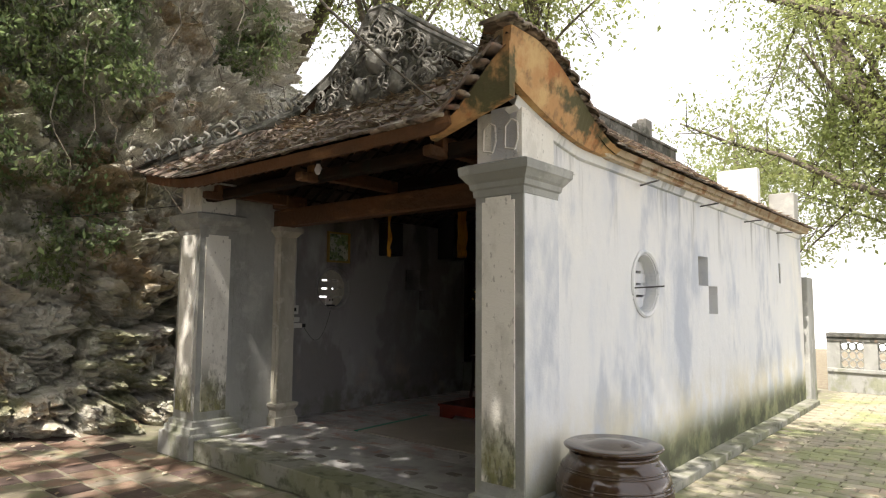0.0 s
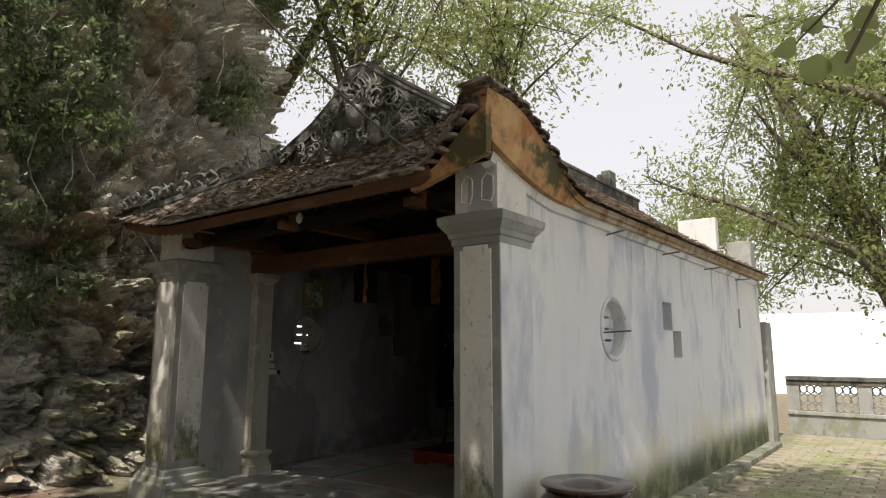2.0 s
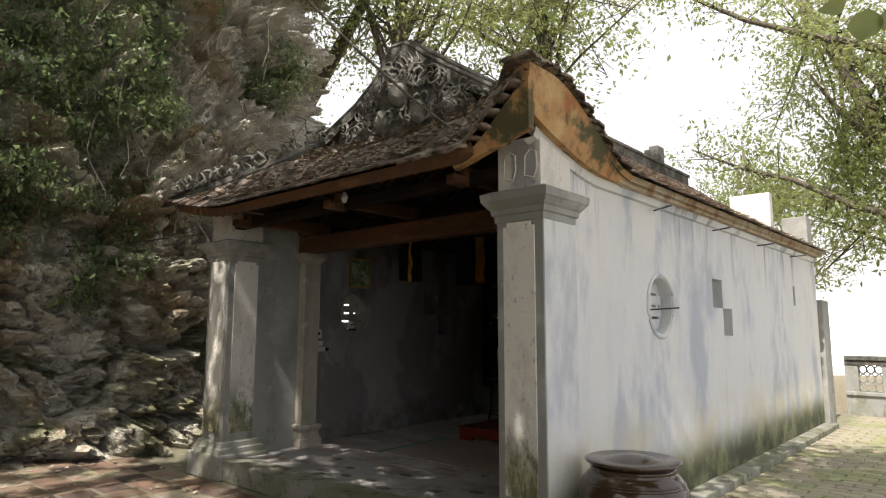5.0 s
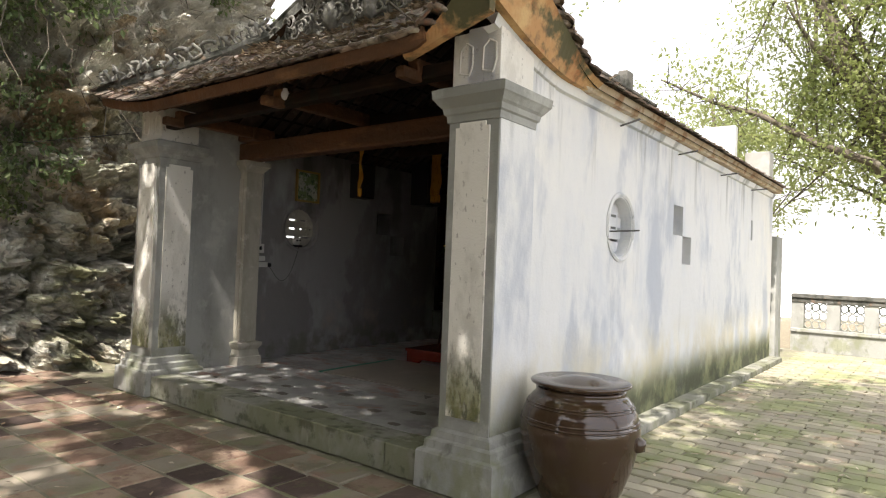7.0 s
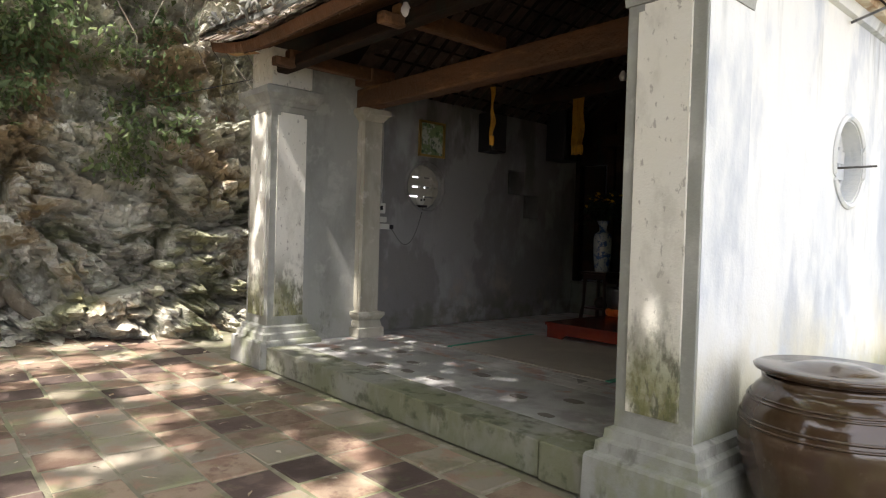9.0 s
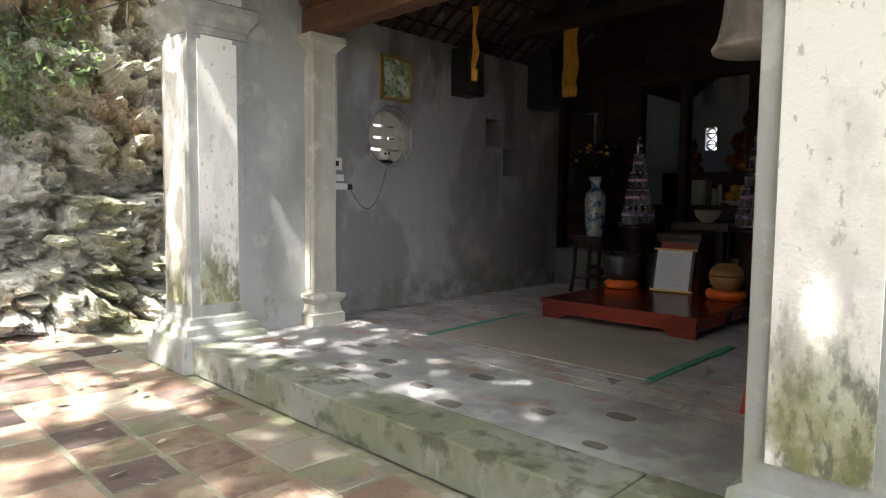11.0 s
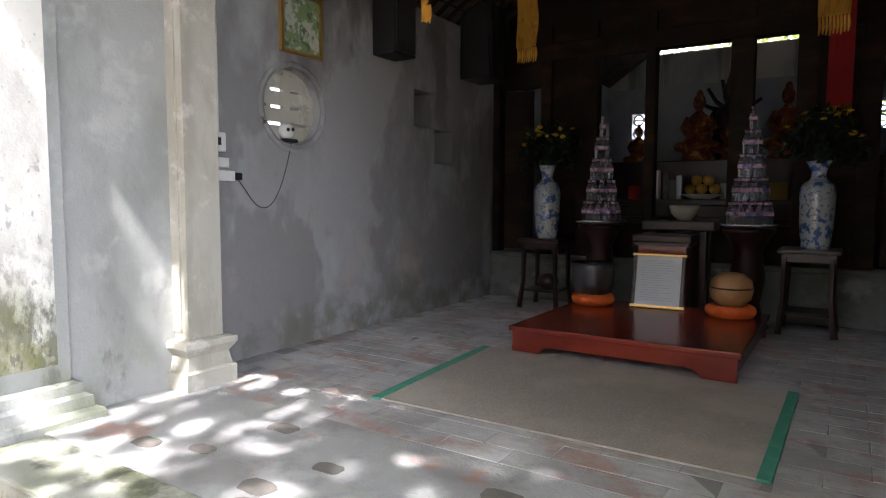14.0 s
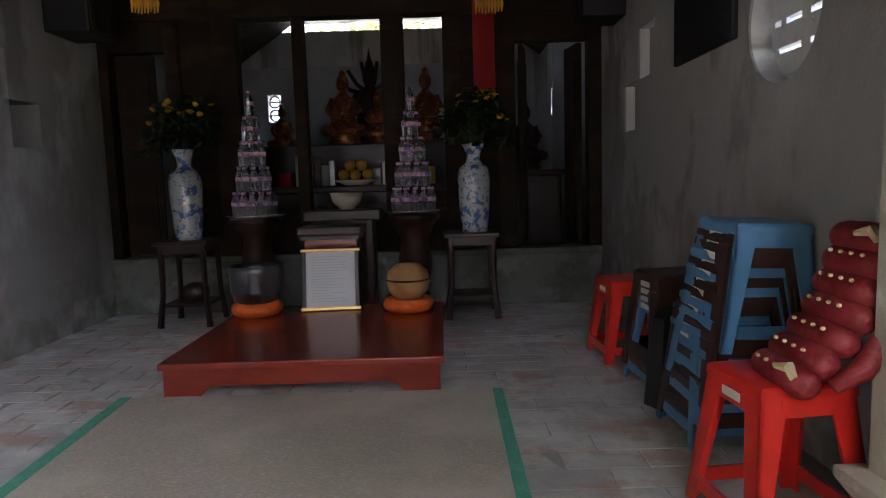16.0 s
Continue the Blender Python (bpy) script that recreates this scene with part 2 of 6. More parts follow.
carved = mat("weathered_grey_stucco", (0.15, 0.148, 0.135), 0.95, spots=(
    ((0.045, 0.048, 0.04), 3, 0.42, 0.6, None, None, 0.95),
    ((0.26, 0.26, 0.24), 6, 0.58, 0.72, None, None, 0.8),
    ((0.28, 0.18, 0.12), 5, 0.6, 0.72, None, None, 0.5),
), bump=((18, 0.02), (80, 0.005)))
relief = mat("pale_weathered_stucco_relief", (0.21, 0.205, 0.185), 0.95, spots=(
    ((0.10, 0.10, 0.085), 4, 0.46, 0.62, None, None, 0.85),
    ((0.42, 0.41, 0.38), 7, 0.56, 0.70, None, None, 0.8),
    ((0.26, 0.19, 0.13), 5, 0.58, 0.72, None, None, 0.5),
), bump=((22, 0.015), (90, 0.004)))
roof_tile = mat("old_clay_roof_tile", (0.19, 0.145, 0.115), 0.95, spots=(
    ((0.36, 0.33, 0.28), 4.5, 0.48, 0.64, None, None, 0.9),
    ((0.05, 0.048, 0.04), 6, 0.5, 0.64, None, None, 0.85),
    ((0.30, 0.13, 0.07), 3, 0.58, 0.7, None, None, 0.8),
), bump=((40, 0.006),), rnd=0.35, island=0.4)
litter_mat = mat("dry_leaf_litter", (0.48, 0.42, 0.33), 0.9, spots=(((0.2, 0.13, 0.07), 8, 0.45, 0.6, None, None, 0.8),), island=0.5)
wood_dark = mat("dark_old_timber", (0.02, 0.0125, 0.009), 0.7, spots=(
    ((0.045, 0.025, 0.014), 5, 0.48, 0.65, (0.35, 1, 1), None, 0.7), ((0.015, 0.02, 0.015), 9, 0.5, 0.7, (1, 1, 0.2), None, 0.7)), bump=((30, 0.003),), spec=0.12)
wood_beam = mat("warm_brown_roof_timber", (0.085, 0.042, 0.02), 0.65, spots=(
    ((0.14, 0.06, 0.025), 4, 0.42, 0.62, (0.25, 1, 1), None, 0.8), ((0.26, 0.13, 0.055), 7, 0.55, 0.7, (0.2, 1, 1), None, 0.7)), bump=((12, 0.02), (45, 0.006)))
tile_red = mat("worn_red_terrace_tile", (0.215, 0.138, 0.102), 0.82, spots=(((0.17, 0.15, 0.085), 0.8, 0.47, 0.62, None, None, 0.55), ((0.10, 0.10, 0.05), 2.6, 0.55, 0.68, None, None, 0.5), 
    ((0.33, 0.25, 0.185), 3, 0.46, 0.62, None, None, 0.8), ((0.20, 0.20, 0.11), 4, 0.54, 0.68, None, None, 0.6), ((0.14, 0.08, 0.065), 9, 0.55, 0.7, None, None, 0.7)),
    bump=((30, 0.004), (120, 0.0015)), rnd=0.3)
tile_dark = mat("dark_terrace_tile", (0.10, 0.07, 0.06), 0.75, spots=(
    ((0.17, 0.12, 0.10), 5, 0.5, 0.65, None, None, 0.7), ((0.12, 0.13, 0.06), 6, 0.58, 0.7, None, None, 0.5)), bump=((30, 0.004),), rnd=0.35)
tile_pale = mat("pale_worn_terrace_tile", (0.275, 0.24, 0.19), 0.85, spots=(((0.17, 0.15, 0.085), 0.8, 0.47, 0.62, None, None, 0.55), ((0.10, 0.10, 0.05), 2.6, 0.55, 0.68, None, None, 0.5), 
    ((0.30, 0.19, 0.14), 4, 0.46, 0.62, None, None, 0.8), ((0.24, 0.25, 0.14), 3, 0.52, 0.66, None, None, 0.7)), bump=((30, 0.004),), rnd=0.2)
grout = mat("sandy_grey_mortar", (0.21, 0.195, 0.14), 0.95, spots=(
    ((0.22, 0.23, 0.13), 1.3, 0.46, 0.62, None, None, 0.8), ((0.38, 0.35, 0.29), 5, 0.52, 0.68, None, None, 0.7)), bump=((40, 0.006),))
paver = mat("mossy_brick_paver", (0.33, 0.30, 0.23), 0.9, spots=(
    ((0.22, 0.25, 0.11), 1.2, 0.42, 0.62, None, None, 0.8), ((0.40, 0.30, 0.22), 3, 0.55, 0.7, None, None, 0.7)), bump=((35, 0.004),), rnd=0.2)
floor_cement = mat("worn_cement_over_brick", (0.38, 0.38, 0.37), 0.85, spots=(
    ((0.26, 0.25, 0.245), 2.2, 0.42, 0.6, None, None, 0.9), ((0.46, 0.46, 0.44), 3.6, 0.52, 0.68, None, None, 0.7),
    ((0.34, 0.17, 0.12), 2.6, 0.58, 0.66, None, None, 0.6)), bump=((12, 0.006), (70, 0.003)))
floor_brick = mat("worn_grey_red_floor_brick", (0.44, 0.435, 0.43), 0.72, spots=(
    ((0.56, 0.55, 0.54), 2.6, 0.45, 0.6, None, None, 0.85), ((0.26, 0.25, 0.245), 2.2, 0.42, 0.6, None, None, 0.6), ((0.40, 0.24, 0.19), 2.6, 0.50, 0.62, (1, 1.8, 1), None, 0.7), ((0.50, 0.49, 0.47), 7, 0.5, 0.66, None, None, 0.7)), bump=((30, 0.003),), rnd=0.06)
earth = mat("leaf_strewn_earth", (0.15, 0.12, 0.08), 0.95, spots=(((0.22, 0.2, 0.12), 2, 0.45, 0.6, None, None, 0.8),), bump=((8, 0.03),))
rock_mat = mat("pale_limestone_rock", (0.62, 0.59, 0.51), 0.95, spots=(
    ((0.76, 0.74, 0.67), 2.2, 0.46, 0.58, (1, 1, 1.4), None, 0.9),
    ((0.20, 0.19, 0.17), 3.2, 0.58, 0.70, (1, 1, 1.8), None, 0.5),
    ((0.34, 0.22, 0.09), 0.8, 0.50, 0.62, None, None, 0.75),
    ((0.15, 0.16, 0.06), 1.1, 0.46, 0.62, None, (0.9, 2.6), 0.75),
    ((0.24, 0.245, 0.12), 0.9, 0.50, 0.62, None, None, 0.5),
), bump=((9, 0.03), (-19, 0.06), (38, 0.03), (120, 0.006)))
bark = mat("grey_brown_bark", (0.13, 0.11, 0.085), 0.95, spots=(((0.22, 0.2, 0.16), 9, 0.5, 0.65, (1, 1, 0.3), None, 0.8),), bump=((30, 0.02),))


def leaf_material(name, a, b, trans):
    m = mat(name, a, 0.45, spots=((b, 1.3, 0.42, 0.6, None, None, 0.9),), island=0.45)
    bs = m.node_tree.nodes["Principled BSDF"]
    tr = m.node_tree.nodes.new("ShaderNodeBsdfTranslucent")
    tr.inputs["Color"].default_value = (*trans, 1)
    ms = m.node_tree.nodes.new("ShaderNodeMixShader")
    ms.inputs[0].default_value = 0.45
    m.node_tree.links.new(bs.outputs[0], ms.inputs[1])
    m.node_tree.links.new(tr.outputs[0], ms.inputs[2])
    m.node_tree.links.new(ms.outputs[0], m.node_tree.nodes["Material Output"].inputs["Surface"])
    return m


leaf_tree = leaf_material("tree_leaf", (0.13, 0.17, 0.06), (0.18, 0.20, 0.08), (0.50, 0.56, 0.22))
leaf_vine = leaf_material("cliff_shrub_leaf", (0.105, 0.15, 0.075), (0.17, 0.20, 0.08), (0.26, 0.35, 0.15))

# ---- plan ----
FLOOR = 0.20                 # temple floor above the terrace
XL, XR = -6.50, -2.50        # inner faces of the side walls
XLO, XRO = -6.80, -2.28      # outer faces
Y_STEP, Y_IN, Y_PART, Y_END = 3.50, 4.45, 8.45, 12.0
CX = -4.45                   # axis of the temple
EAVE = 2.80
CIRC = (5.65, 1.81, 0.26)
CIRC_W = (5.55, 1.80, 0.25)
HOLES_W = ((6.93, 7.24, 1.81, 2.12), (7.24, 7.54, 1.51, 1.81))
HOLES = ((7.07, 7.39, 1.83, 2.15), (7.39, 7.70, 1.52, 1.83))
SLIT = (10.62, 10.74, 1.95, 2.25)

# ground: one sheet, level on the terrace, falling away beyond the balustrade
gx = [-400, -120, -60, -30, -14, -10, -6, -2, 2, 6, 9, 14, 30, 60, 120, 400]
gy = [-400, -120, -60, -30, -14, -9, -4, 0, 4, 8, 12, 14.8, 17, 24, 40, 80, 160, 400]


def ground_z(x, y):
    far = max(0.0, y - 15.0, x - 7.0, -9.5 - y)
    return -0.03 - min(7.0, far * 0.6) + (0.4 * noise.noise((x * 0.11, y * 0.11, 0)) if far > 0 else 0)


gv = [(x, y, ground_z(x, y)) for y in gy for x in gx]
gf = [(j * len(gx) + i, j * len(gx) + i + 1, (j + 1) * len(gx) + i + 1, (j + 1) * len(gx) + i) for j in range(len(gy) - 1) for i in range(len(gx) - 1)]
struct(mesh_part("ground", gv, gf, earth), "brown leaf-strewn earth falling away below the terrace", "ground")
terrace = struct(part("pavement", boxes((-9.6, 4.6, -6, 14.55, -0.2, -0.012)), grout), "sandy mortar bed of the tiled temple terrace", "pavement")

# temple floor slab with its front step
slab_ob = struct(part("floor", boxes((-6.78, -2.30, Y_STEP + 0.30, Y_END, -0.02, FLOOR - 0.002)), floor_cement), "worn grey cement and brick temple floor slab", "floor")
kerb = boxes((-6.19, -3.02, Y_STEP, Y_STEP + 0.30, 0.0, FLOOR), (-3.02 + 0.012, -2.70, Y_STEP - 0.015, Y_STEP + 0.30, 0.0, FLOOR + 0.006), bevel=0.012)
mossy_cement = mat("mossy_cement_step", (0.28, 0.28, 0.245), 0.92, spots=(
    ((0.165, 0.175, 0.095), 2.2, 0.36, 0.60, (1, 1, 0.7), None, 0.75),
    ((0.36, 0.35, 0.30), 3.0, 0.55, 0.66, (1, 1, 0.3), None, 0.8),
    ((0.06, 0.065, 0.035), 6.0, 0.50, 0.66, None, None, 0.7),
), bump=((14, 0.008), (80, 0.003)))
struct(part("step", kerb, mossy_cement), "mossy grey cement front step of the temple", "step")

# side walls
bm = wall_x(bmesh.new(), XR, XRO, 3.95, Y_END, 0.0, EAVE, HOLES + (SLIT,), CIRC)
wall_right = struct(part("wall_east", bm, lime_out), "whitewashed wall with grey streaks, mossy base and square openings", "wall")
bm = wall_x(bmesh.new(), XLO, XL, 3.95, Y_END, 0.0, EAVE, HOLES_W, CIRC_W)
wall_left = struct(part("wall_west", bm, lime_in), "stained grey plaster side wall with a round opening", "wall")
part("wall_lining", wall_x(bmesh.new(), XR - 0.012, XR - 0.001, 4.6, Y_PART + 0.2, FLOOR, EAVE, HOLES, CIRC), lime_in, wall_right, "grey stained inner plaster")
part("porch_wall", boxes((XL, -6.335, 3.95, Y_IN + 0.09, 0.0, EAVE)), cement, wall_left, "smooth grey cement porch wall")
part("porch_wall", boxes((-2.66, XR - 0.001, 3.95, Y_IN + 0.02, 0.0, EAVE)), cement, wall_right, "smooth grey cement porch wall")
part("footing", boxes((XRO, -2.08, 4.2, Y_END + 0.2, -0.02, 0.07), bevel=0.015), mossy_cement, wall_right, "mossy cement footing strip")
struct(part("wall_north", boxes((XLO, XRO, Y_END, Y_END + 0.2, 0.0, 2.08), (XLO, -6.14, Y_END, Y_END + 0.2, 2.08, 2.44), (-5.96, -3.19, Y_END, Y_END + 0.2, 2.08, 2.44), (-3.01, XRO, Y_END, Y_END + 0.2, 2.08, 2.44), (XLO, XRO, Y_END, Y_END + 0.2, 2.44, 2.80)), lime_out), "pale whitewashed back wall of the altar room", "wall")
struct(part("gable_band", slab(bmesh.new(), [(CX - 2.2, 2.802), (CX + 2.2, 2.802), (CX + 1.46, 3.27), (CX - 1.46, 3.27)], "y", Y_END, Y_END + 0.2), lime_out), "whitewashed band under the rear gable", "wall")
struct(part("gable_north", slab(bmesh.new(), [(CX - 1.40, 3.41), (CX + 1.40, 3.41), (CX, 4.36)], "y", Y_END, Y_END + 0.2), lime_out), "whitewashed rear gable under the roof", "wall")
# top moulding of the right wall: it sweeps up to the corner
mould = []
for k in range(60):
    y = 3.50 + k * (Y_END + 0.1 - 3.50) / 59 if k > 20 else 3.50 + k * 0.06
    mould.append((y, 2.79 + 0.20 * max(0, 1 - (y - 3.5) / 0.95) ** 1.6))
mould = sorted(mould)
bm = bmesh.new()
for (ya, za), (yb, zb) in zip(mould, mould[1:]):
    vs = [bm.verts.new(p) for p in ((XRO - 0.05, ya, za - 0.075), (XRO + 0.035, ya, za - 0.06), (XRO + 0.06, ya, za), (XRO - 0.05, ya, za + 0.01),
                                    (XRO - 0.05, yb, zb - 0.075), (XRO + 0.035, yb, zb - 0.06), (XRO + 0.06, yb, zb), (XRO - 0.05, yb, zb + 0.01))]
    for f in ((0, 1, 5, 4), (1, 2, 6, 5), (2, 3, 7, 6)):
        bm.faces.new([vs[i] for i in f])
part("cornice", bm, lime_out, wall_right, "pale moulded cornice sweeping up to the corner")
part("gable_fill", slab(bmesh.new(), [(3.56, 2.6), (4.35, 2.6), (4.35, 2.82), (3.9, 2.86), (3.56, 2.95)], "x", XRO - 0.2, XRO + 0.012), lime_out, wall_right)


# pillars
def pillar(x0, x1, y0, y1, label):
    p = thing("pillar", ((x0 + x1) / 2, (y0 + y1) / 2, 0), label, "pillar", "front pillars")
    p_inv = p.matrix_world.inverted()

    def add(name, bm, m, lab=""):
        ob = part(name, bm, m, p, lab)
        ob.matrix_parent_inverse = p_inv
    add("plinth", tiers(bmesh.new(), x0, x1, y0, y1, [(0, 0.105), (0.225, 0.10), (0.24, 0.092), (0.25, 0.065), (0.30, 0.06), (0.315, 0.035), (0.36, 0.03), (0.375, 0.0)]), cement, "mossy stepped cement plinth")
    add("shaft", boxes((x0, x1, y0, y1, 0.37, 2.44), bevel=0.006), cement)
    e, pz0, pz1, w = 0.014, 0.46, 2.34, 0.065
    for side in ("front", "inner", "outer"):
        a, b = (x0, x1) if side == "front" else (y0, y1)
        a, b = a + w, b - w
        out = [(a, pz0), (b, pz0), (b, pz1 - 0.03), (b - 0.03, pz1 - 0.03), (b - 0.03, pz1), (a + 0.03, pz1), (a + 0.03, pz1 - 0.03), (a, pz1 - 0.03)]
        if side == "front":
            add("panel", slab(bmesh.new(), out, "y", y0 - e, y0 + 0.002), panel_paint, "raised off-white painted panel")
        elif side == "inner" and x1 < CX:
            add("panel", slab(bmesh.new(), out, "x", x1 - 0.002, x1 + e), panel_paint, "raised off-white painted panel")
    if x0 > CX:
        add("side_face", boxes((x1 - 0.002, x1 + 0.004, y0 + 0.012, y1 + 0.02, 0.38, 2.35)), lime_out, "weathered whitewashed outer face")
    add("capital", tiers(bmesh.new(), x0, x1, y0, y1, [(2.35, 0.01), (2.395, 0.014), (2.405, 0.028), (2.44, 0.034), (2.455, 0.05), (2.49, 0.075), (2.50, 0.085), (2.555, 0.09), (2.575, 0.05)]), cement, "stepped grey cement capital")
    add("block", boxes((x0 + 0.005, x1 - 0.015, y0 + 0.01, y1, 2.56, 2.93), bevel=0.006), panel_paint, "white block above the capital")
    bm = bmesh.new()
    for cx in (x0 + 0.11, x1 - 0.10):
        outline = [(cx - 0.05, 2.67), (cx + 0.03, 2.65), (cx + 0.055, 2.72), (cx + 0.05, 2.83), (cx + 0.0, 2.86), (cx - 0.045, 2.82)]
        for (xa, za), (xb, zb) in zip(outline, outline[1:] + outline[:1]):
            tube(bm, ((xa, y0 + 0.008, za), (xb, y0 + 0.008, zb)), 0.007, 5)
    add("relief", bm, panel_paint, "shallow scroll relief")
    return p


pillar(-2.605, -2.215, 3.55, 3.97, "weathered white front pillar with flaking panel and mossy foot")
pillar(-6.74, -6.30, 3.55, 3.97, "grey cement front pillar with pale raised panels")


def inner_column(x0, x1, label):
    y0, y1 = Y_IN + 0.07, Y_IN + 0.28
    p = thing("column", ((x0 + x1) / 2, Y_IN + 0.1, FLOOR), label, "column", "inner porch columns")
    inv = p.matrix_world.inverted()
    for name, bm, lab in (
        ("base", tiers(bmesh.new(), x0, x1, y0, y1, [(FLOOR, 0.05), (FLOOR + 0.09, 0.05), (FLOOR + 0.10, 0.035), (FLOOR + 0.17, 0.02), (FLOOR + 0.19, 0.035), (FLOOR + 0.22, 0.055), (FLOOR + 0.25, 0.055), (FLOOR + 0.26, 0.0)]), "pale stone moulded base"),
        ("shaft", boxes((x0, x1, y0, y1, FLOOR + 0.25, 2.40)), ""),
        ("capital", tiers(bmesh.new(), x0, x1, y0, y1, [(2.38, 0.0), (2.40, 0.02), (2.44, 0.05), (2.45, 0.065), (2.50, 0.065)]), "pale moulded capital"),
        ("panel", boxes((x0 + 0.05, x1 - 0.05, y0 - 0.01, y0 + 0.002, FLOOR + 0.3, 2.3)), "")):
        ob = part(name, bm, stone_col, p, lab)
        ob.matrix_parent_inverse = inv


stone_col = mat("pale_buff_stone", (0.46, 0.44, 0.37), 0.85, spots=(((0.34, 0.32, 0.26), 3, 0.44, 0.62, (1, 1, 0.4), None, 0.8), ((0.6, 0.58, 0.52), 6, 0.55, 0.68, None, None, 0.7)), bump=((25, 0.004),))
inner_column(-6.41, -6.22, "square buff stone porch column on a moulded base")
inner_column(-2.745, -2.55, "square pale stone porch column on a moulded base")


# ---- roof ----
def eave_front(x):
    return 2.755 + 0.44 * ease((x + 2.72) / 0.68) + 0.20 * max(0.0, (-x - 5.75) / 1.25) ** 1.8


def eave_side(y):
    return 2.79 + 0.50 * (1 - ease((y - 3.48) / 1.32)) + 0.005 * (y - 4)


X0R, X1R, Y0R = -7.00, -2.12, 3.22
PX0, PX1, PY, PZ = -5.72, -3.20, 4.40, 3.62
RIDGE = 4.42


def front_point(u, v):
    """u along the eave, v up the skirt roof."""
    xe = X0R + (X1R - X0R) * u
    ze = eave_front(xe) + 0.09
    xt, zt = PX0 + (PX1 - PX0) * u, PZ + 0.10 * (2 * u - 1) ** 4
    k = v ** 1.25
    return Vector((xe + (xt - xe) * v, Y0R + (PY - Y0R) * v, ze + (zt - ze) * k))


def side_point(u, v, right=True):
    """u along y, v up to the ridge; in front the slope is cut by the hip."""
    y = Y0R + (Y_END + 0.35 - Y0R) * u
    xe = X1R if right else X0R
    ze = (eave_side(y) if right else eave_side(y) - 0.25 * max(0, 1 - (y - 3.22))) + 0.06
    top = min(1.0, max(0.0, (y - Y0R) / (PY - Y0R)))
    x1 = (PX1 if right else PX0)
    if top < 1:
        xt, zt = xe + (x1 - xe) * top, ze + (PZ + 0.1 - ze) * top ** 1.25
    else:
        xt, zt = CX, RIDGE
    full = CX
    w = v * (top if top < 1 else 1)
    xx = xe + (full - xe) * v if top >= 1 else xe + (xt - xe) * v
    zz = ze + (RIDGE - ze) * v ** 1.12 if top >= 1 else ze + (zt - ze) * v ** 1.2
    return Vector((xx, y, zz))


def grid(fn, nu, nv, offset=0.0, u0=0, u1=1, v0=0, v1=1):
    vs = [fn(u0 + (u1 - u0) * i / nu, v0 + (v1 - v0) * j / nv) + Vector((0, 0, offset)) for j in range(nv + 1) for i in range(nu + 1)]
    fs = [(j * (nu + 1) + i, j * (nu + 1) + i + 1, (j + 1) * (nu + 1) + i + 1, (j + 1) * (nu + 1) + i) for j in range(nv) for i in range(nu)]
    return vs, fs


roof = thing("roof", (CX, 7.5, 2.8), "sweeping old clay tile temple roof with leaf litter", "roof", kind="structure")
roof_inv = roof.matrix_world.inverted()


def on_roof(ob):
    ob.parent = roof
    ob.matrix_parent_inverse = roof_inv
    return ob


on_roof(mesh_part("roof_deck", *grid(front_point, 40, 8, -0.05), wood_dark))
on_roof(mesh_part("roof_deck", *grid(lambda u, v: side_point(u, v, True), 60, 10, -0.05), wood_dark))
on_roof(mesh_part("roof_deck", *grid(lambda u, v: side_point(u, v, False), 60, 10, -0.05), wood_dark))


def tile_field(fn, nu, nv, seed, name, keep=lambda p: True, singles=0):
    """Overlapping tongue-shaped tiles joined in one mesh."""
    rnd = random.Random(seed)
    V, F = [], []
    for j in range(nv):
        for i in range(nu):
            u = (i + 0.5 * (j % 2) + rnd.uniform(-0.08, 0.08)) / nu
            v = max(0.0, j / nv + rnd.uniform(-0.006, 0.006))
            if u > 1 - 0.3 / nu:
                continue
            p = fn(u, v)
            if not keep(p):
                continue
            a = (fn(min(1, u + 0.5 / nu), v) - fn(max(0, u - 0.5 / nu), v)).normalized()
            up = (fn(u, min(1, v + 0.08)) - fn(u, max(0, v - 0.02))).normalized()
            nrm = a.cross(up)
            if nrm.z < 0:
                nrm = -nrm
            w, L, t = 0.078 * rnd.uniform(0.9, 1.08), 0.22, 0.016
            lift = 0.022 + rnd.uniform(0, 0.014)
            c = p - up * 0.05
            if j < singles:
                one = on_roof(new("roof_tile", single_tile))
                z_ax = (nrm + up * -0.12).normalized()
                y_ax = z_ax.cross(a).normalized()
                m = Matrix((a, y_ax, z_ax)).transposed().to_4x4()
                m.translation = c + nrm * lift
                one.matrix_world = m
                continue
            pts = [(-w, 0.03), (-w * 0.6, -0.012), (0, -0.03), (w * 0.6, -0.012), (w, 0.03), (w, L), (-w, L)]
            base = len(V)
            for s in (0, 1):
                for x, y in pts:
                    f = lift * (1 - y / L)
                    V.append(c + a * x + up * y + nrm * (f + s * t))
            n = len(pts)
            F.append(tuple(base + n + q for q in range(n)))
            for q in range(5):
                r = (q + 1) % n
                F.append((base + q, base + r, base + n + r, base + n + q))
            F.append((base + 6, base + 0, base + n, base + n + 6))
    ob = on_roof(mesh_part(name, V, F, roof_tile))
    ob["kind"] = "stuff"
    return ob


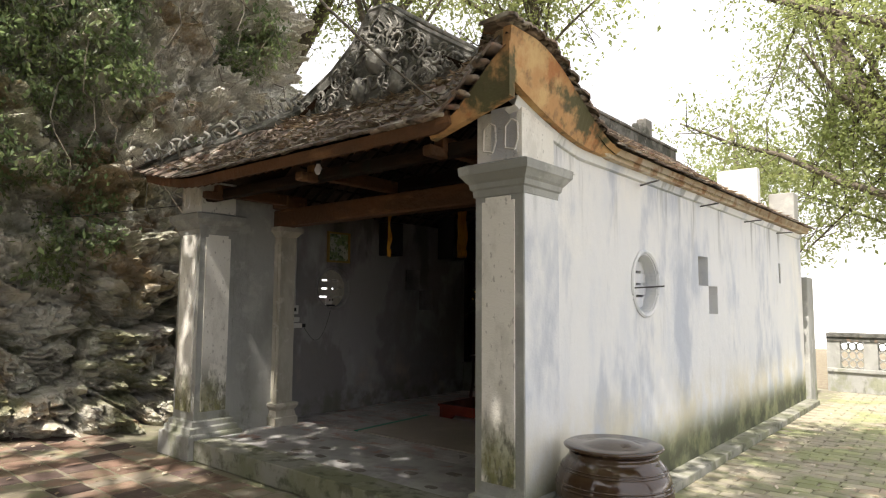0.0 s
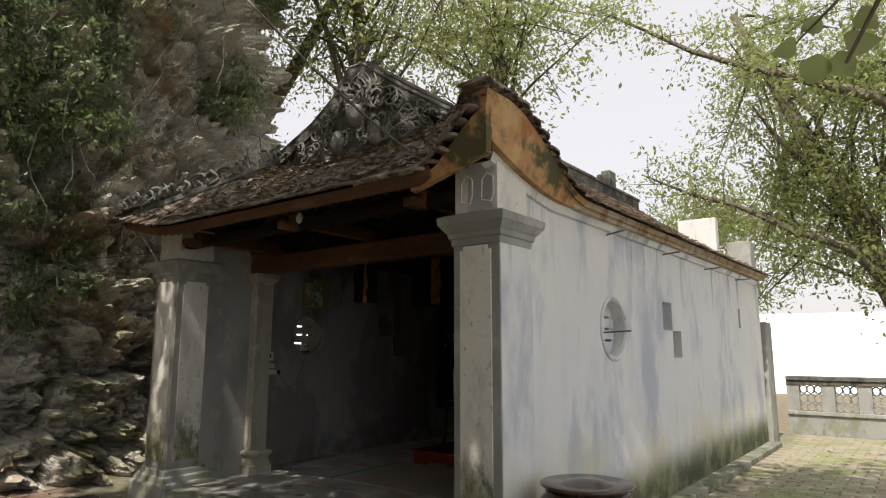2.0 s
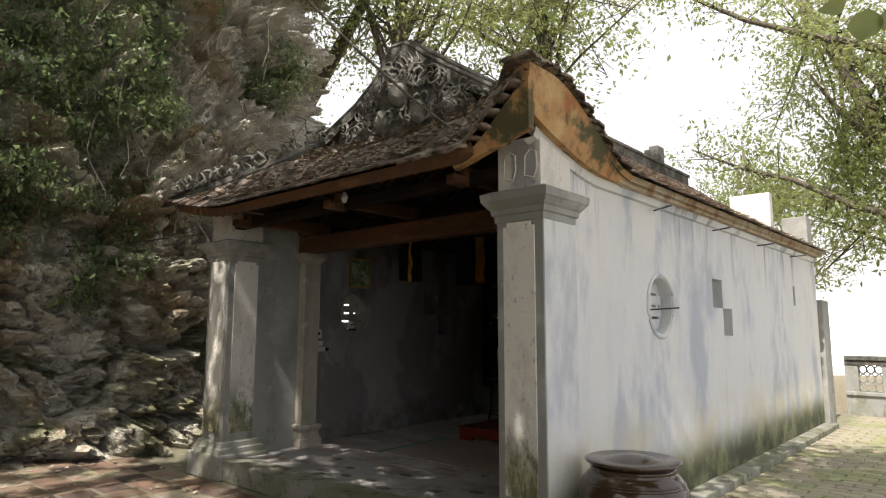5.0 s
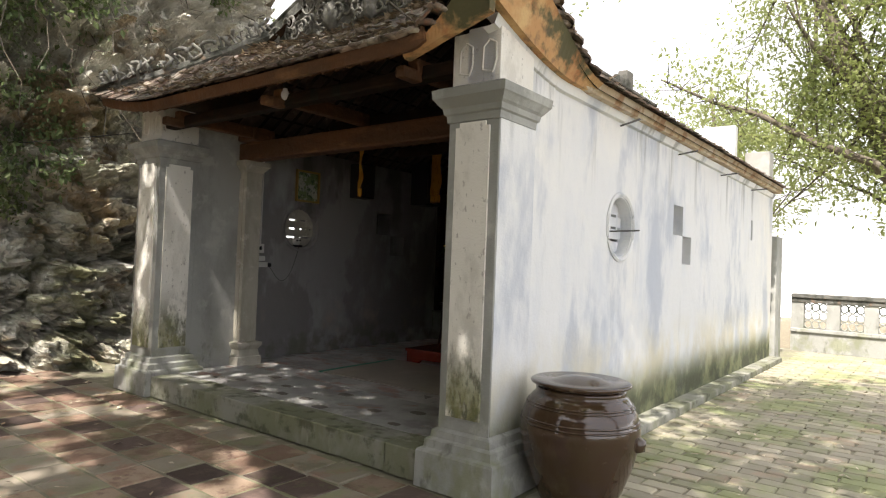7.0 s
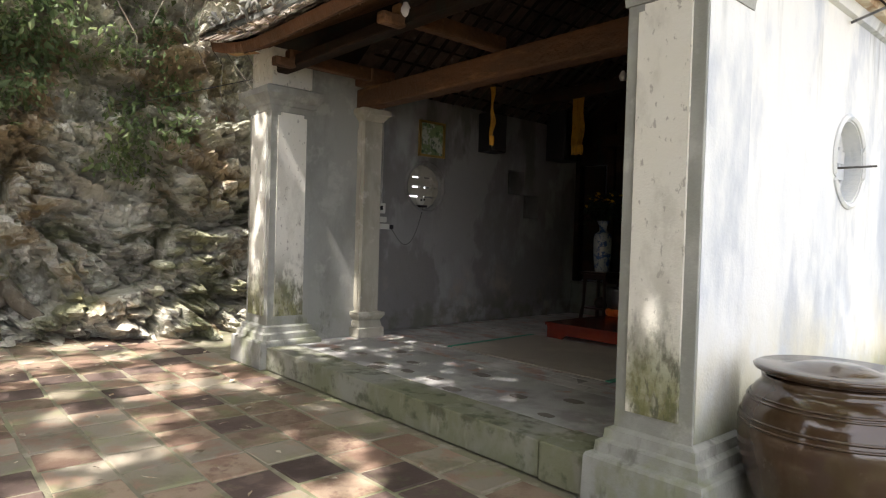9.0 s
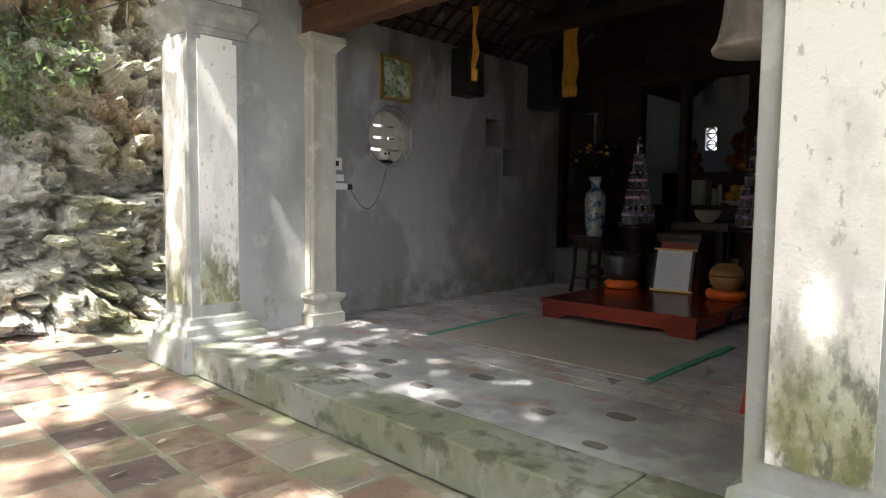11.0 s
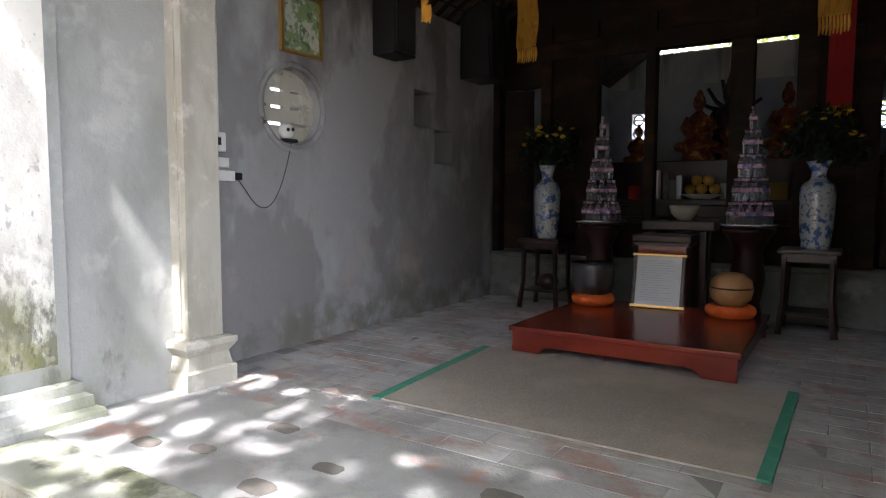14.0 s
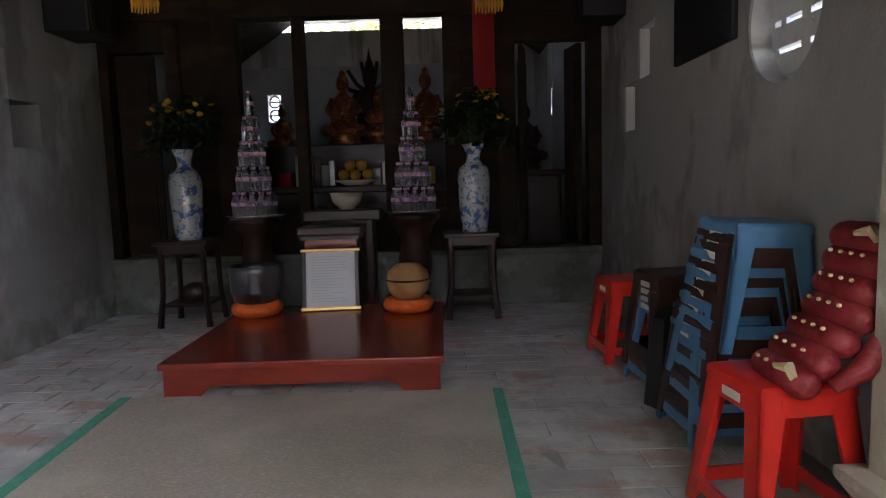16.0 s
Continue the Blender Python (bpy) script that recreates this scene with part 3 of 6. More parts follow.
b2 = bmesh.new()
slab(b2, [(-0.078, 0.03), (-0.047, -0.012), (0, -0.03), (0.047, -0.012), (0.078, 0.03), (0.078, 0.22), (-0.078, 0.22)], "z", 0.0, 0.016)
single_tile = bpy.data.meshes.new("roof_tile")
b2.to_mesh(single_tile)
b2.free()
single_tile.materials.append(roof_tile)
tile_field(front_point, 33, 13, 1, "roof_tiles", singles=9)
tile_field(lambda u, v: side_point(u, v, True), 60, 22, 2, "roof_tiles")
tile_field(lambda u, v: side_point(u, v, False), 60, 6, 3, "roof_tiles", lambda p: p.y < 7)

eave_buff = mat("weathered_buff_plaster", (0.50, 0.40, 0.28), 0.9, spots=(((0.30, 0.16, 0.08), 5, 0.48, 0.6, None, None, 0.8), ((0.62, 0.56, 0.45), 3, 0.5, 0.62, None, None, 0.8)), bump=((30, 0.004),))


# eave boards, soffit plaster at the corners
def strip(lower, upper, n, depth):
    """A wall strip between two curves; each gives a point for s in 0..1."""
    bm = bmesh.new()
    rows = [(bm.verts.new(lower(i / n)), bm.verts.new(upper(i / n)), bm.verts.new(Vector(upper(i / n)) + Vector(depth)), bm.verts.new(Vector(lower(i / n)) + Vector(depth))) for i in range(n + 1)]
    for a, b in zip(rows, rows[1:]):
        for i in range(4):
            bm.faces.new((a[i], b[i], b[(i + 1) % 4], a[(i + 1) % 4]))
    bm.faces.new(rows[0])
    bm.faces.new(rows[-1][::-1])
    bmesh.ops.recalc_face_normals(bm, faces=bm.faces)
    return bm


on_roof(part("eave_board", strip(lambda s: (-6.9 + 4.32 * s, Y0R + 0.01, eave_front(-6.9 + 4.32 * s) - 0.0), lambda s: (-6.9 + 4.32 * s, Y0R - 0.015, eave_front(-6.9 + 4.32 * s) + 0.085), 70, (0, 0.025, 0)), wood_beam, None, "orange-brown timber eave board"))
on_roof(part("eave_board", strip(lambda s: (X1R - 0.045, 3.3 + 8.9 * s, eave_side(3.3 + 8.9 * s) - 0.012), lambda s: (X1R - 0.005, 3.3 + 8.9 * s, eave_side(3.3 + 8.9 * s) + 0.075), 160, (-0.13, 0, 0)), eave_buff, None, "weathered buff plaster eave edge"))


def front_x(s):
    return -2.80 + (-2.13 + 2.80) * s


on_roof(part("corner_plaster", strip(lambda s: (front_x(s), 3.30 - 0.03 * s, 2.74 + 0.17 * s), lambda s: (front_x(s) + 0.02 * s, 3.25 - 0.01 * s, eave_front(front_x(s)) + 0.05 + 0.02 * s), 24, (0, 0.06, 0)), ochre, None, "ochre plaster of the upturned corner with green mould"))
on_roof(part("corner_plaster", strip(lambda s: (-2.16 - 0.02 * s, 3.30 + 1.5 * s, 2.79 + 0.20 * max(0, 1 - (3.30 + 1.5 * s - 3.5) / 0.95) ** 1.6), lambda s: (-2.10, 3.25 + 1.55 * s, eave_side(3.25 + 1.55 * s) + 0.06), 32, (-0.06, 0, 0)), ochre, None, "ochre plaster of the upturned corner with green mould"))
on_roof(part("corner_plaster", strip(lambda s: (-6.90 + 0.55 * s, 3.40, 2.93 - 0.08 * s), lambda s: (-6.96 + 0.6 * s, 3.30, eave_front(-6.96 + 0.6 * s) + 0.05), 10, (0, 0.06, 0)), ochre, None, "orange plaster of the corner"))

# hips, ridge and the carved pediment
rnd = random.Random(5)


def ridge_bar(pts, r, name, label):
    bm = bmesh.new()
    tube(bm, pts, r, 8)
    ob = on_roof(part(name, bm, carved, None, label))
    return ob


hip_r = [front_point(1, v) + Vector((0, 0, 0.04)) for v in (0.34, 0.45, 0.56, 0.7, 0.85, 1)]
hip_l = [front_point(0, v) + Vector((0, 0, 0.04)) for v in (0.0, 0.15, 0.3, 0.5, 0.7, 0.85, 1)]
ridge_bar(hip_r, [0.05, 0.07, 0.08, 0.09, 0.09, 0.09], "hip", "grey mortar hip ridge")
ridge_bar(hip_l, [0.05, 0.07, 0.08, 0.09, 0.09, 0.09, 0.09], "hip", "grey mortar hip ridge with scrolls")
# tongue tiles climbing the right corner
rim = [Vector((X1R - 0.02, 3.24 + 0.085 * i, eave_side(3.24 + 0.085 * i) + 0.10)) for i in range(16)] + [Vector((X1R - 0.03 - 0.085 * i, 3.24, eave_front(X1R - 0.03 - 0.085 * i) + 0.11)) for i in range(1, 14)]
tile_me = None
for i, p in enumerate(rim):
    b2 = bmesh.new()
    lathe(b2, [(0.0, -0.028), (0.055, -0.022), (0.065, 0.0), (0.05, 0.02), (0.0, 0.026)], 10)
    if tile_me is None:
        tile_me = bpy.data.meshes.new("edge_tile")
        b2.to_mesh(tile_me)
        tile_me.materials.append(roof_tile)
        tile_me.shade_smooth()
    b2.free()
    ob = on_roof(new("edge_tile", tile_me))
    ob.matrix_world = pose(*p, rnd.uniform(-14, 14), rnd.uniform(-14, 14), rnd.uniform(0, 180)) @ Matrix.Diagonal((1.15, 1.05, 0.75, 1))
on_roof(part("ridge", boxes((CX - 0.07, CX + 0.07, PY, 12.3, RIDGE - 0.1, RIDGE + 0.16), (CX - 0.10, CX + 0.10, PY, 12.3, RIDGE + 0.16, RIDGE + 0.21), bevel=0.015), carved, None, "grey mortar main ridge"))
on_roof(part("ridge_ornament", boxes((CX - 0.09, CX + 0.09, 10.8, 11.1, RIDGE + 0.2, RIDGE + 0.5), (CX - 0.05, CX + 0.05, 10.5, 10.8, RIDGE + 0.2, RIDGE + 0.36), bevel=0.03), carved, None, "grey stucco ridge ornament"))
ped = [(-6.02, 3.52), (-3.02, 3.52), (-3.05, 3.67), (-3.24, 3.80), (-3.60, 4.03), (-3.86, 4.20), (-4.12, 4.38), (-4.30, 4.52), (-4.42, 4.60), (-4.62, 4.61), (-4.72, 4.49), (-4.88, 4.31), (-5.20, 4.10), (-5.62, 3.92), (-6.0, 3.77)]
on_roof(part("pediment", slab(bmesh.new(), ped, "y", PY - 0.02, PY + 0.16), carved, None, "dark weathered stucco gable pediment"))
bm = bmesh.new()
for (xa, za), (xb, zb) in zip(ped[1:], ped[2:] + ped[:1]):
    tube(bm, ((xa, PY - 0.0, za), (xb, PY - 0.0, zb)), 0.032, 6)
on_roof(part("pediment_rim", bm, carved))


def scroll(cx, cz, r, turns, flip, y, thick):
    pts = []
    for k in range(26):
        a = turns * 2 * math.pi * k / 25
        q = r * (1 - 0.82 * k / 25)
        pts.append((cx + flip * q * math.cos(a), y - 0.02 * k / 25, cz + q * math.sin(a)))
    return pts, [thick * (1 - 0.5 * k / 25) for k in range(26)]


def ped_top(x):
    """Height of the pediment's outline over x."""
    side = sorted(ped[1:])
    for (xa, za), (xb, zb) in zip(side, side[1:]):
        if xa <= x <= xb and xb > xa:
            return za + (zb - za) * (x - xa) / (xb - xa)
    return 3.6


bm = bmesh.new()
for k in range(95):
    x = rnd.uniform(-5.75, -3.3)
    room = ped_top(x) - 3.62
    r = min(rnd.uniform(0.05, 0.13), room * 0.42)
    if r < 0.035:
        continue
    z = 3.60 + r + rnd.random() * max(0.0, room - 2.2 * r)
    pts, rad = scroll(x, z, r, rnd.uniform(0.7, 1.5), rnd.choice((-1, 1)), PY - 0.02 - rnd.uniform(0, 0.03), rnd.uniform(0.010, 0.021))
    turn = Matrix.Rotation(rnd.uniform(0, 6.28), 3, "Y")
    c = Vector((x, PY - 0.03, z))
    tube(bm, [c + turn @ (Vector(p) - c) for p in pts], rad, 6)
for k in range(15):
    a = math.pi * (0.08 + 0.84 * k / 14)
    pts = []
    for q in range(9):
        d = 0.07 + 0.055 * q * (0.75 if abs(math.cos(a)) > 0.8 else 0.95) * 0.9
        w = a + 0.22 * math.sin(q * 1.1 + k)
        pts.append((-4.46 + d * math.cos(w), PY - 0.06 + 0.004 * q, 4.06 + d * math.sin(w)))
    tube(bm, pts, [0.024 * (1 - 0.09 * q) for q in range(9)], 6)
lathe(bm, [(0.0, -0.13), (0.08, -0.10), (0.12, -0.02), (0.11, 0.07), (0.06, 0.12), (0.0, 0.14)], 12, -4.46, PY - 0.05, 4.02)
for sx in (-1, 1):
    lathe(bm, [(0.0, -0.16), (0.07, -0.12), (0.085, 0.0), (0.05, 0.10), (0.0, 0.13)], 10, -4.46 + 0.27 * sx, PY - 0.04, 3.80)
on_roof(part("pediment_relief", bm, relief, None, "weathered swirling stucco relief", True))
bm = bmesh.new()
for k in range(12):
    v = 0.04 + 0.085 * k
    p = front_point(0, min(v, 1)) + Vector((0, 0, 0.10))
    size = 0.10 + 0.05 * ((k * 7) % 4) / 3
    turns, start = rnd.uniform(1.6, 2.6), rnd.uniform(0, 3)
    pts = []
    for q in range(20):
        a = start + turns * math.pi * q / 19 * (1 if k % 2 else -1)
        rr = size * (1 - 0.75 * q / 19)
        pts.append(p + Vector((rr * math.cos(a) * 1.25, -0.02 + 0.03 * math.sin(q), 0.05 + rr * math.sin(a))))
    tube(bm, pts, [0.022 * (1 - 0.5 * q / 19) for q in range(20)], 6)
    tail = Vector((rnd.uniform(-0.22, -0.08), -0.03, rnd.uniform(0.10, 0.22)))
    tube(bm, [p, p + tail * 0.6 + Vector((0, 0, 0.04)), p + tail], [0.018, 0.014, 0.005], 5)
on_roof(part("hip_scroll", bm, relief, None, "pale grey carved scrolls along the hip", True))

# leaf litter and twigs on the skirt roof
V, F = [], []
for k in range(2600):
    right = k % 3 == 0
    u, v = rnd.random(), rnd.random()
    p = (side_point(0.04 + 0.9 * u, 0.02 + 0.3 * v, True) if right else front_point(u, 0.02 + 0.9 * v)) + Vector((0, 0, 0.06 + rnd.random() * 0.03))
    a, L, w = rnd.uniform(0, 6.28), rnd.uniform(0.03, 0.09), rnd.uniform(0.008, 0.022)
    d, s = Vector((math.cos(a), math.sin(a), rnd.uniform(-0.2, 0.3))), Vector((-math.sin(a), math.cos(a), rnd.uniform(-0.4, 0.4)))
    b = len(V)
    V += [p - d * L, p + s * w, p + d * L, p - s * w]
    F.append((b, b + 1, b + 2, b + 3))
ob = on_roof(mesh_part("leaf_litter", V, F, litter_mat, None, "pale dry leaves and twigs on the tiles"))
ob["kind"] = "stuff"

# timbers under the roof
def timber(name, rows, label, category="beam", m=None):
    return tagged(part(name, boxes(*rows, bevel=0.02), m or wood_beam), label, category, "roof timbers", "structure")


timber("tie_beam", [(-6.45, -2.50, 4.49, 4.66, 2.50, 2.70)], "long brown timber tie beam across the porch")
timber("eave_purlin", [(-6.7, -2.3, 3.60, 3.72, 2.70, 2.80)], "brown timber purlin under the front eave", m=wood_dark)
timber("purlin", [(-6.1, -2.8, 5.6, 5.74, 3.0, 3.14)], "dark timber purlin under the roof", m=wood_dark)
timber("purlin", [(-6.2, -2.7, 7.0, 7.14, 2.92, 3.06)], "dark timber purlin under the roof", m=wood_dark)
for x in (-6.02, -4.45, -2.95):
    timber("bracket", [(x - 0.05, x + 0.05, 3.55, 4.62, 2.72, 2.84), (x - 0.045, x + 0.045, 3.42, 3.62, 2.68, 2.76)], "short timber eave bracket over the porch")
timber("beam_end", [(-6.25, -5.95, 4.40, 4.68, 2.70, 2.84)], "brown timber corbel block on the tie beam")
tile_under = mat("smoky_clay_tile_underside", (0.10, 0.07, 0.055), 0.9, spots=(((0.05, 0.035, 0.03), 6, 0.45, 0.62, None, None, 0.8), ((0.2, 0.16, 0.13), 9, 0.58, 0.7, None, None, 0.7)), bump=((20, 0.02),))
bm = bmesh.new()
for sgn in (-1, 1):
    for k in range(22):
        y = 4.75 + k * 0.17
        tube(bm, ((CX + sgn * 2.08, y, 2.80), (CX, y, RIDGE - 0.20)), 0.025, 4)
    for k in range(9):
        f = 0.08 + k * 0.1
        tube(bm, ((CX + sgn * 2.14 * (1 - f), 4.6, 2.80 + (RIDGE - 2.96) * f - 0.01), (CX + sgn * 2.14 * (1 - f), 8.35, 2.80 + (RIDGE - 2.96) * f - 0.01)), 0.012, 4)
struct(part("hall_rafters", bm, wood_dark), "dark rafters and battens under the hall roof", "rafters")
bm = bmesh.new()
for sgn in (-1, 1):
    vs = [bm.verts.new(p) for p in ((CX + sgn * 2.14, 4.5, 2.80), (CX + sgn * 2.14, Y_END, 2.80), (CX, Y_END, RIDGE - 0.16), (CX, 4.5, RIDGE - 0.16))]
    bm.faces.new(vs if sgn < 0 else vs[::-1])
struct(part("ceiling", bm, tile_under), "dark smoky timber underside of the roof", "ceiling")
bm = bmesh.new()
for k in range(27):
    x = -6.25 + k * 0.13
    pa, pb = front_point((x - X0R) / (X1R - X0R), 0.02), front_point((x - X0R) / (X1R - X0R), 0.99)
    for a, b in ((pa, pb),):
        tube(bm, (a + Vector((0, 0, -0.09)), b + Vector((x - b.x, 0.2, -0.12))), 0.022, 4)
struct(part("rafters", bm, wood_beam), "row of thin brown rafters under the eave", "rafters")

# ---- cliff ----
PLAN = [(-5.5, -9), (-7.8, -5), (-9.0, -1.5), (-9.25, 1.2), (-9.15, 3.0), (-8.95, 4.4), (-8.75, 6.0), (-9.3, 6.8), (-11.2, 7.2), (-14, 7.6), (-19, 8.4)]
cum = [0]
for a, b in zip(PLAN, PLAN[1:]):
    cum.append(cum[-1] + math.dist(a, b))


def plan_at(s):
    for i in range(len(PLAN) - 1):
        if s <= cum[i + 1] or i == len(PLAN) - 2:
            f = (s - cum[i]) / (cum[i + 1] - cum[i])
            a, b = Vector(PLAN[i]), Vector(PLAN[i + 1])
            d = (b - a).normalized()
            return a + (b - a) * f, Vector((d.y, -d.x))
    return None


NS, NZ, TOP = 760, 330, 11.5


def facets(v, tilt, step):
    """Broken rock: each cell is a tilted flat face set in or out, with a crack round it."""
    dist, pts = noise.voronoi(v)[:2]
    c = pts[0]
    r = noise.cell_vector((c.x * 13.7, c.y * 13.7, c.z * 13.7))
    w = Vector(v) - c
    return step * (r.x - 0.5) + tilt * ((r.y - 0.5) * w.x + (r.z - 0.5) * w.y + (r.x * 0.8 + 0.1) * w.z), min(1.0, (dist[1] - dist[0]) / 0.16)


V = []
for j in range(NZ + 1):
    for i in range(NS + 1):
        s = cum[-1] * i / NS
        p, nrm = plan_at(s)
        p2, n2 = plan_at(min(cum[-1], s + 0.8))
        p1, n1 = plan_at(max(0, s - 0.8))
        p, nrm = (p + p1 + p2) / 3, ((n1 + n2 + nrm) / 3).normalized()
        z = -0.3 + (TOP + 0.3) * j / NZ
        out = 0.35 * max(0, 1 - z / 0.9) - 0.16 * min(z, 3.2) + 0.45 * math.exp(-((z - 4.6) / 1.4) ** 2) + 0.25 * ease((z - 6.6) / 1.5)
        d = 0.6 * fbm(p.x * 0.45, p.y * 0.45, z * 0.55, 3)
        wx, wy, wz = 0.35 * noise.noise((p.x, p.y, z)), 0.35 * noise.noise((p.x + 7, p.y, z)), 0.3 * noise.noise((p.x, p.y + 5, z))
        a1, k1 = facets((p.x * 1.1 + 0.3 * z + wx, p.y * 1.1 + 0.35 * z + wy, z * 1.45 + wz), 0.70, 0.30)
        a2, k2 = facets((p.x * 2.9 + 0.8 * z + wx, p.y * 2.9 + wy + 0.9 * z, z * 3.9 + wz), 0.55, 0.22)
        a3, k3 = facets((p.x * 7.5 + z + wx, p.y * 7.5 + wy, z * 9.5 + wz), 0.30, 0.12)
        d += a1 + a2 + a3 + 0.18 * k1 + 0.09 * k2 + 0.04 * k3 + 0.06 * fbm(p.x * 4, p.y * 4, z * 5, 3)
        q = p + nrm * (out + d)
        V.append((q.x, q.y, z + 0.16 * noise.noise((p.x * 1.3, p.y * 1.3, z * 1.3 + 9))))
F = [(j * (NS + 1) + i, j * (NS + 1) + i + 1, (j + 1) * (NS + 1) + i + 1, (j + 1) * (NS + 1) + i) for j in range(NZ) for i in range(NS)]
CLIFF_V = V
cliff = struct(mesh_part("cliff", V, F, rock_mat), "craggy pale limestone cliff with ochre and mossy stains", "cliff")
st = tagged(part("stone", lathe(bmesh.new(), [(0.0, 0.0), (0.11, 0.01), (0.15, 0.04), (0.12, 0.085), (0.0, 0.10)], 14), rock_mat, None, "", True), "smooth rounded grey stone resting on the cliff ledge", "stone")


def cliff_point(i, j):
    return Vector(CLIFF_V[j * NZ // 250 * (NS + 1) + i * NS // 520])


st.matrix_world = pose(-8.72, 3.38, 0.76, 0, 8, 20)


# unseen bank, added behind the path to block low sky and dim the hall
sky_block_mat = mat("sky_block_bank", (0.055, 0.065, 0.03), 0.95, spots=(((0.10, 0.085, 0.05), 0.9, 0.45, 0.6, None, None, 0.8),), bump=((3, 0.15), (14, 0.05)))
sky_block_line = [(-5.0, -8.6), (-2.0, -9.6), (1.5, -9.9), (4.5, -9.2), (7.0, -7.2)]
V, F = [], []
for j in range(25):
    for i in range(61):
        g = i / 60 * (len(sky_block_line) - 1)
        k = min(len(sky_block_line) - 2, int(g))
        p = Vector(sky_block_line[k]).lerp(Vector(sky_block_line[k + 1]), g - k)
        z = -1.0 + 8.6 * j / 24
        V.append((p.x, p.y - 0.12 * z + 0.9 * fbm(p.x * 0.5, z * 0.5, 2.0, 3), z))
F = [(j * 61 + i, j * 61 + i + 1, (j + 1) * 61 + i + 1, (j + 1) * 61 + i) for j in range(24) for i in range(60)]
struct(mesh_part("bank", V, F, sky_block_mat), "unseen dark bank added to block the low sky", "bank")


# ---- foliage ----
def leaf_cloud(rnd, clusters, per, spread, size, droop=0.3):
    """Leaves as small pointed, folded blades round cluster centres."""
    V, F = [], []
    for c in clusters:
        for _ in range(per):
            p = Vector(c) + Vector((rnd.gauss(0, spread), rnd.gauss(0, spread), rnd.gauss(0, spread * 0.7)))
            a, t = rnd.uniform(0, 6.28), rnd.uniform(-1.0, 0.5) - droop
            d = Vector((math.cos(a) * math.cos(t), math.sin(a) * math.cos(t), math.sin(t)))
            s = d.cross(Vector((rnd.uniform(-1, 1), rnd.uniform(-1, 1), 1))).normalized()
            n = d.cross(s)
            L = size * rnd.uniform(0.6, 1.4)
            w = L * rnd.uniform(0.2, 0.3)
            b = len(V)
            V += [p, p + d * L * 0.45 + s * w + n * w * 0.3, p + d * L, p + d * L * 0.45 - s * w + n * w * 0.3]
            F += [(b, b + 1, b + 2), (b, b + 2, b + 3)]
    return V, F


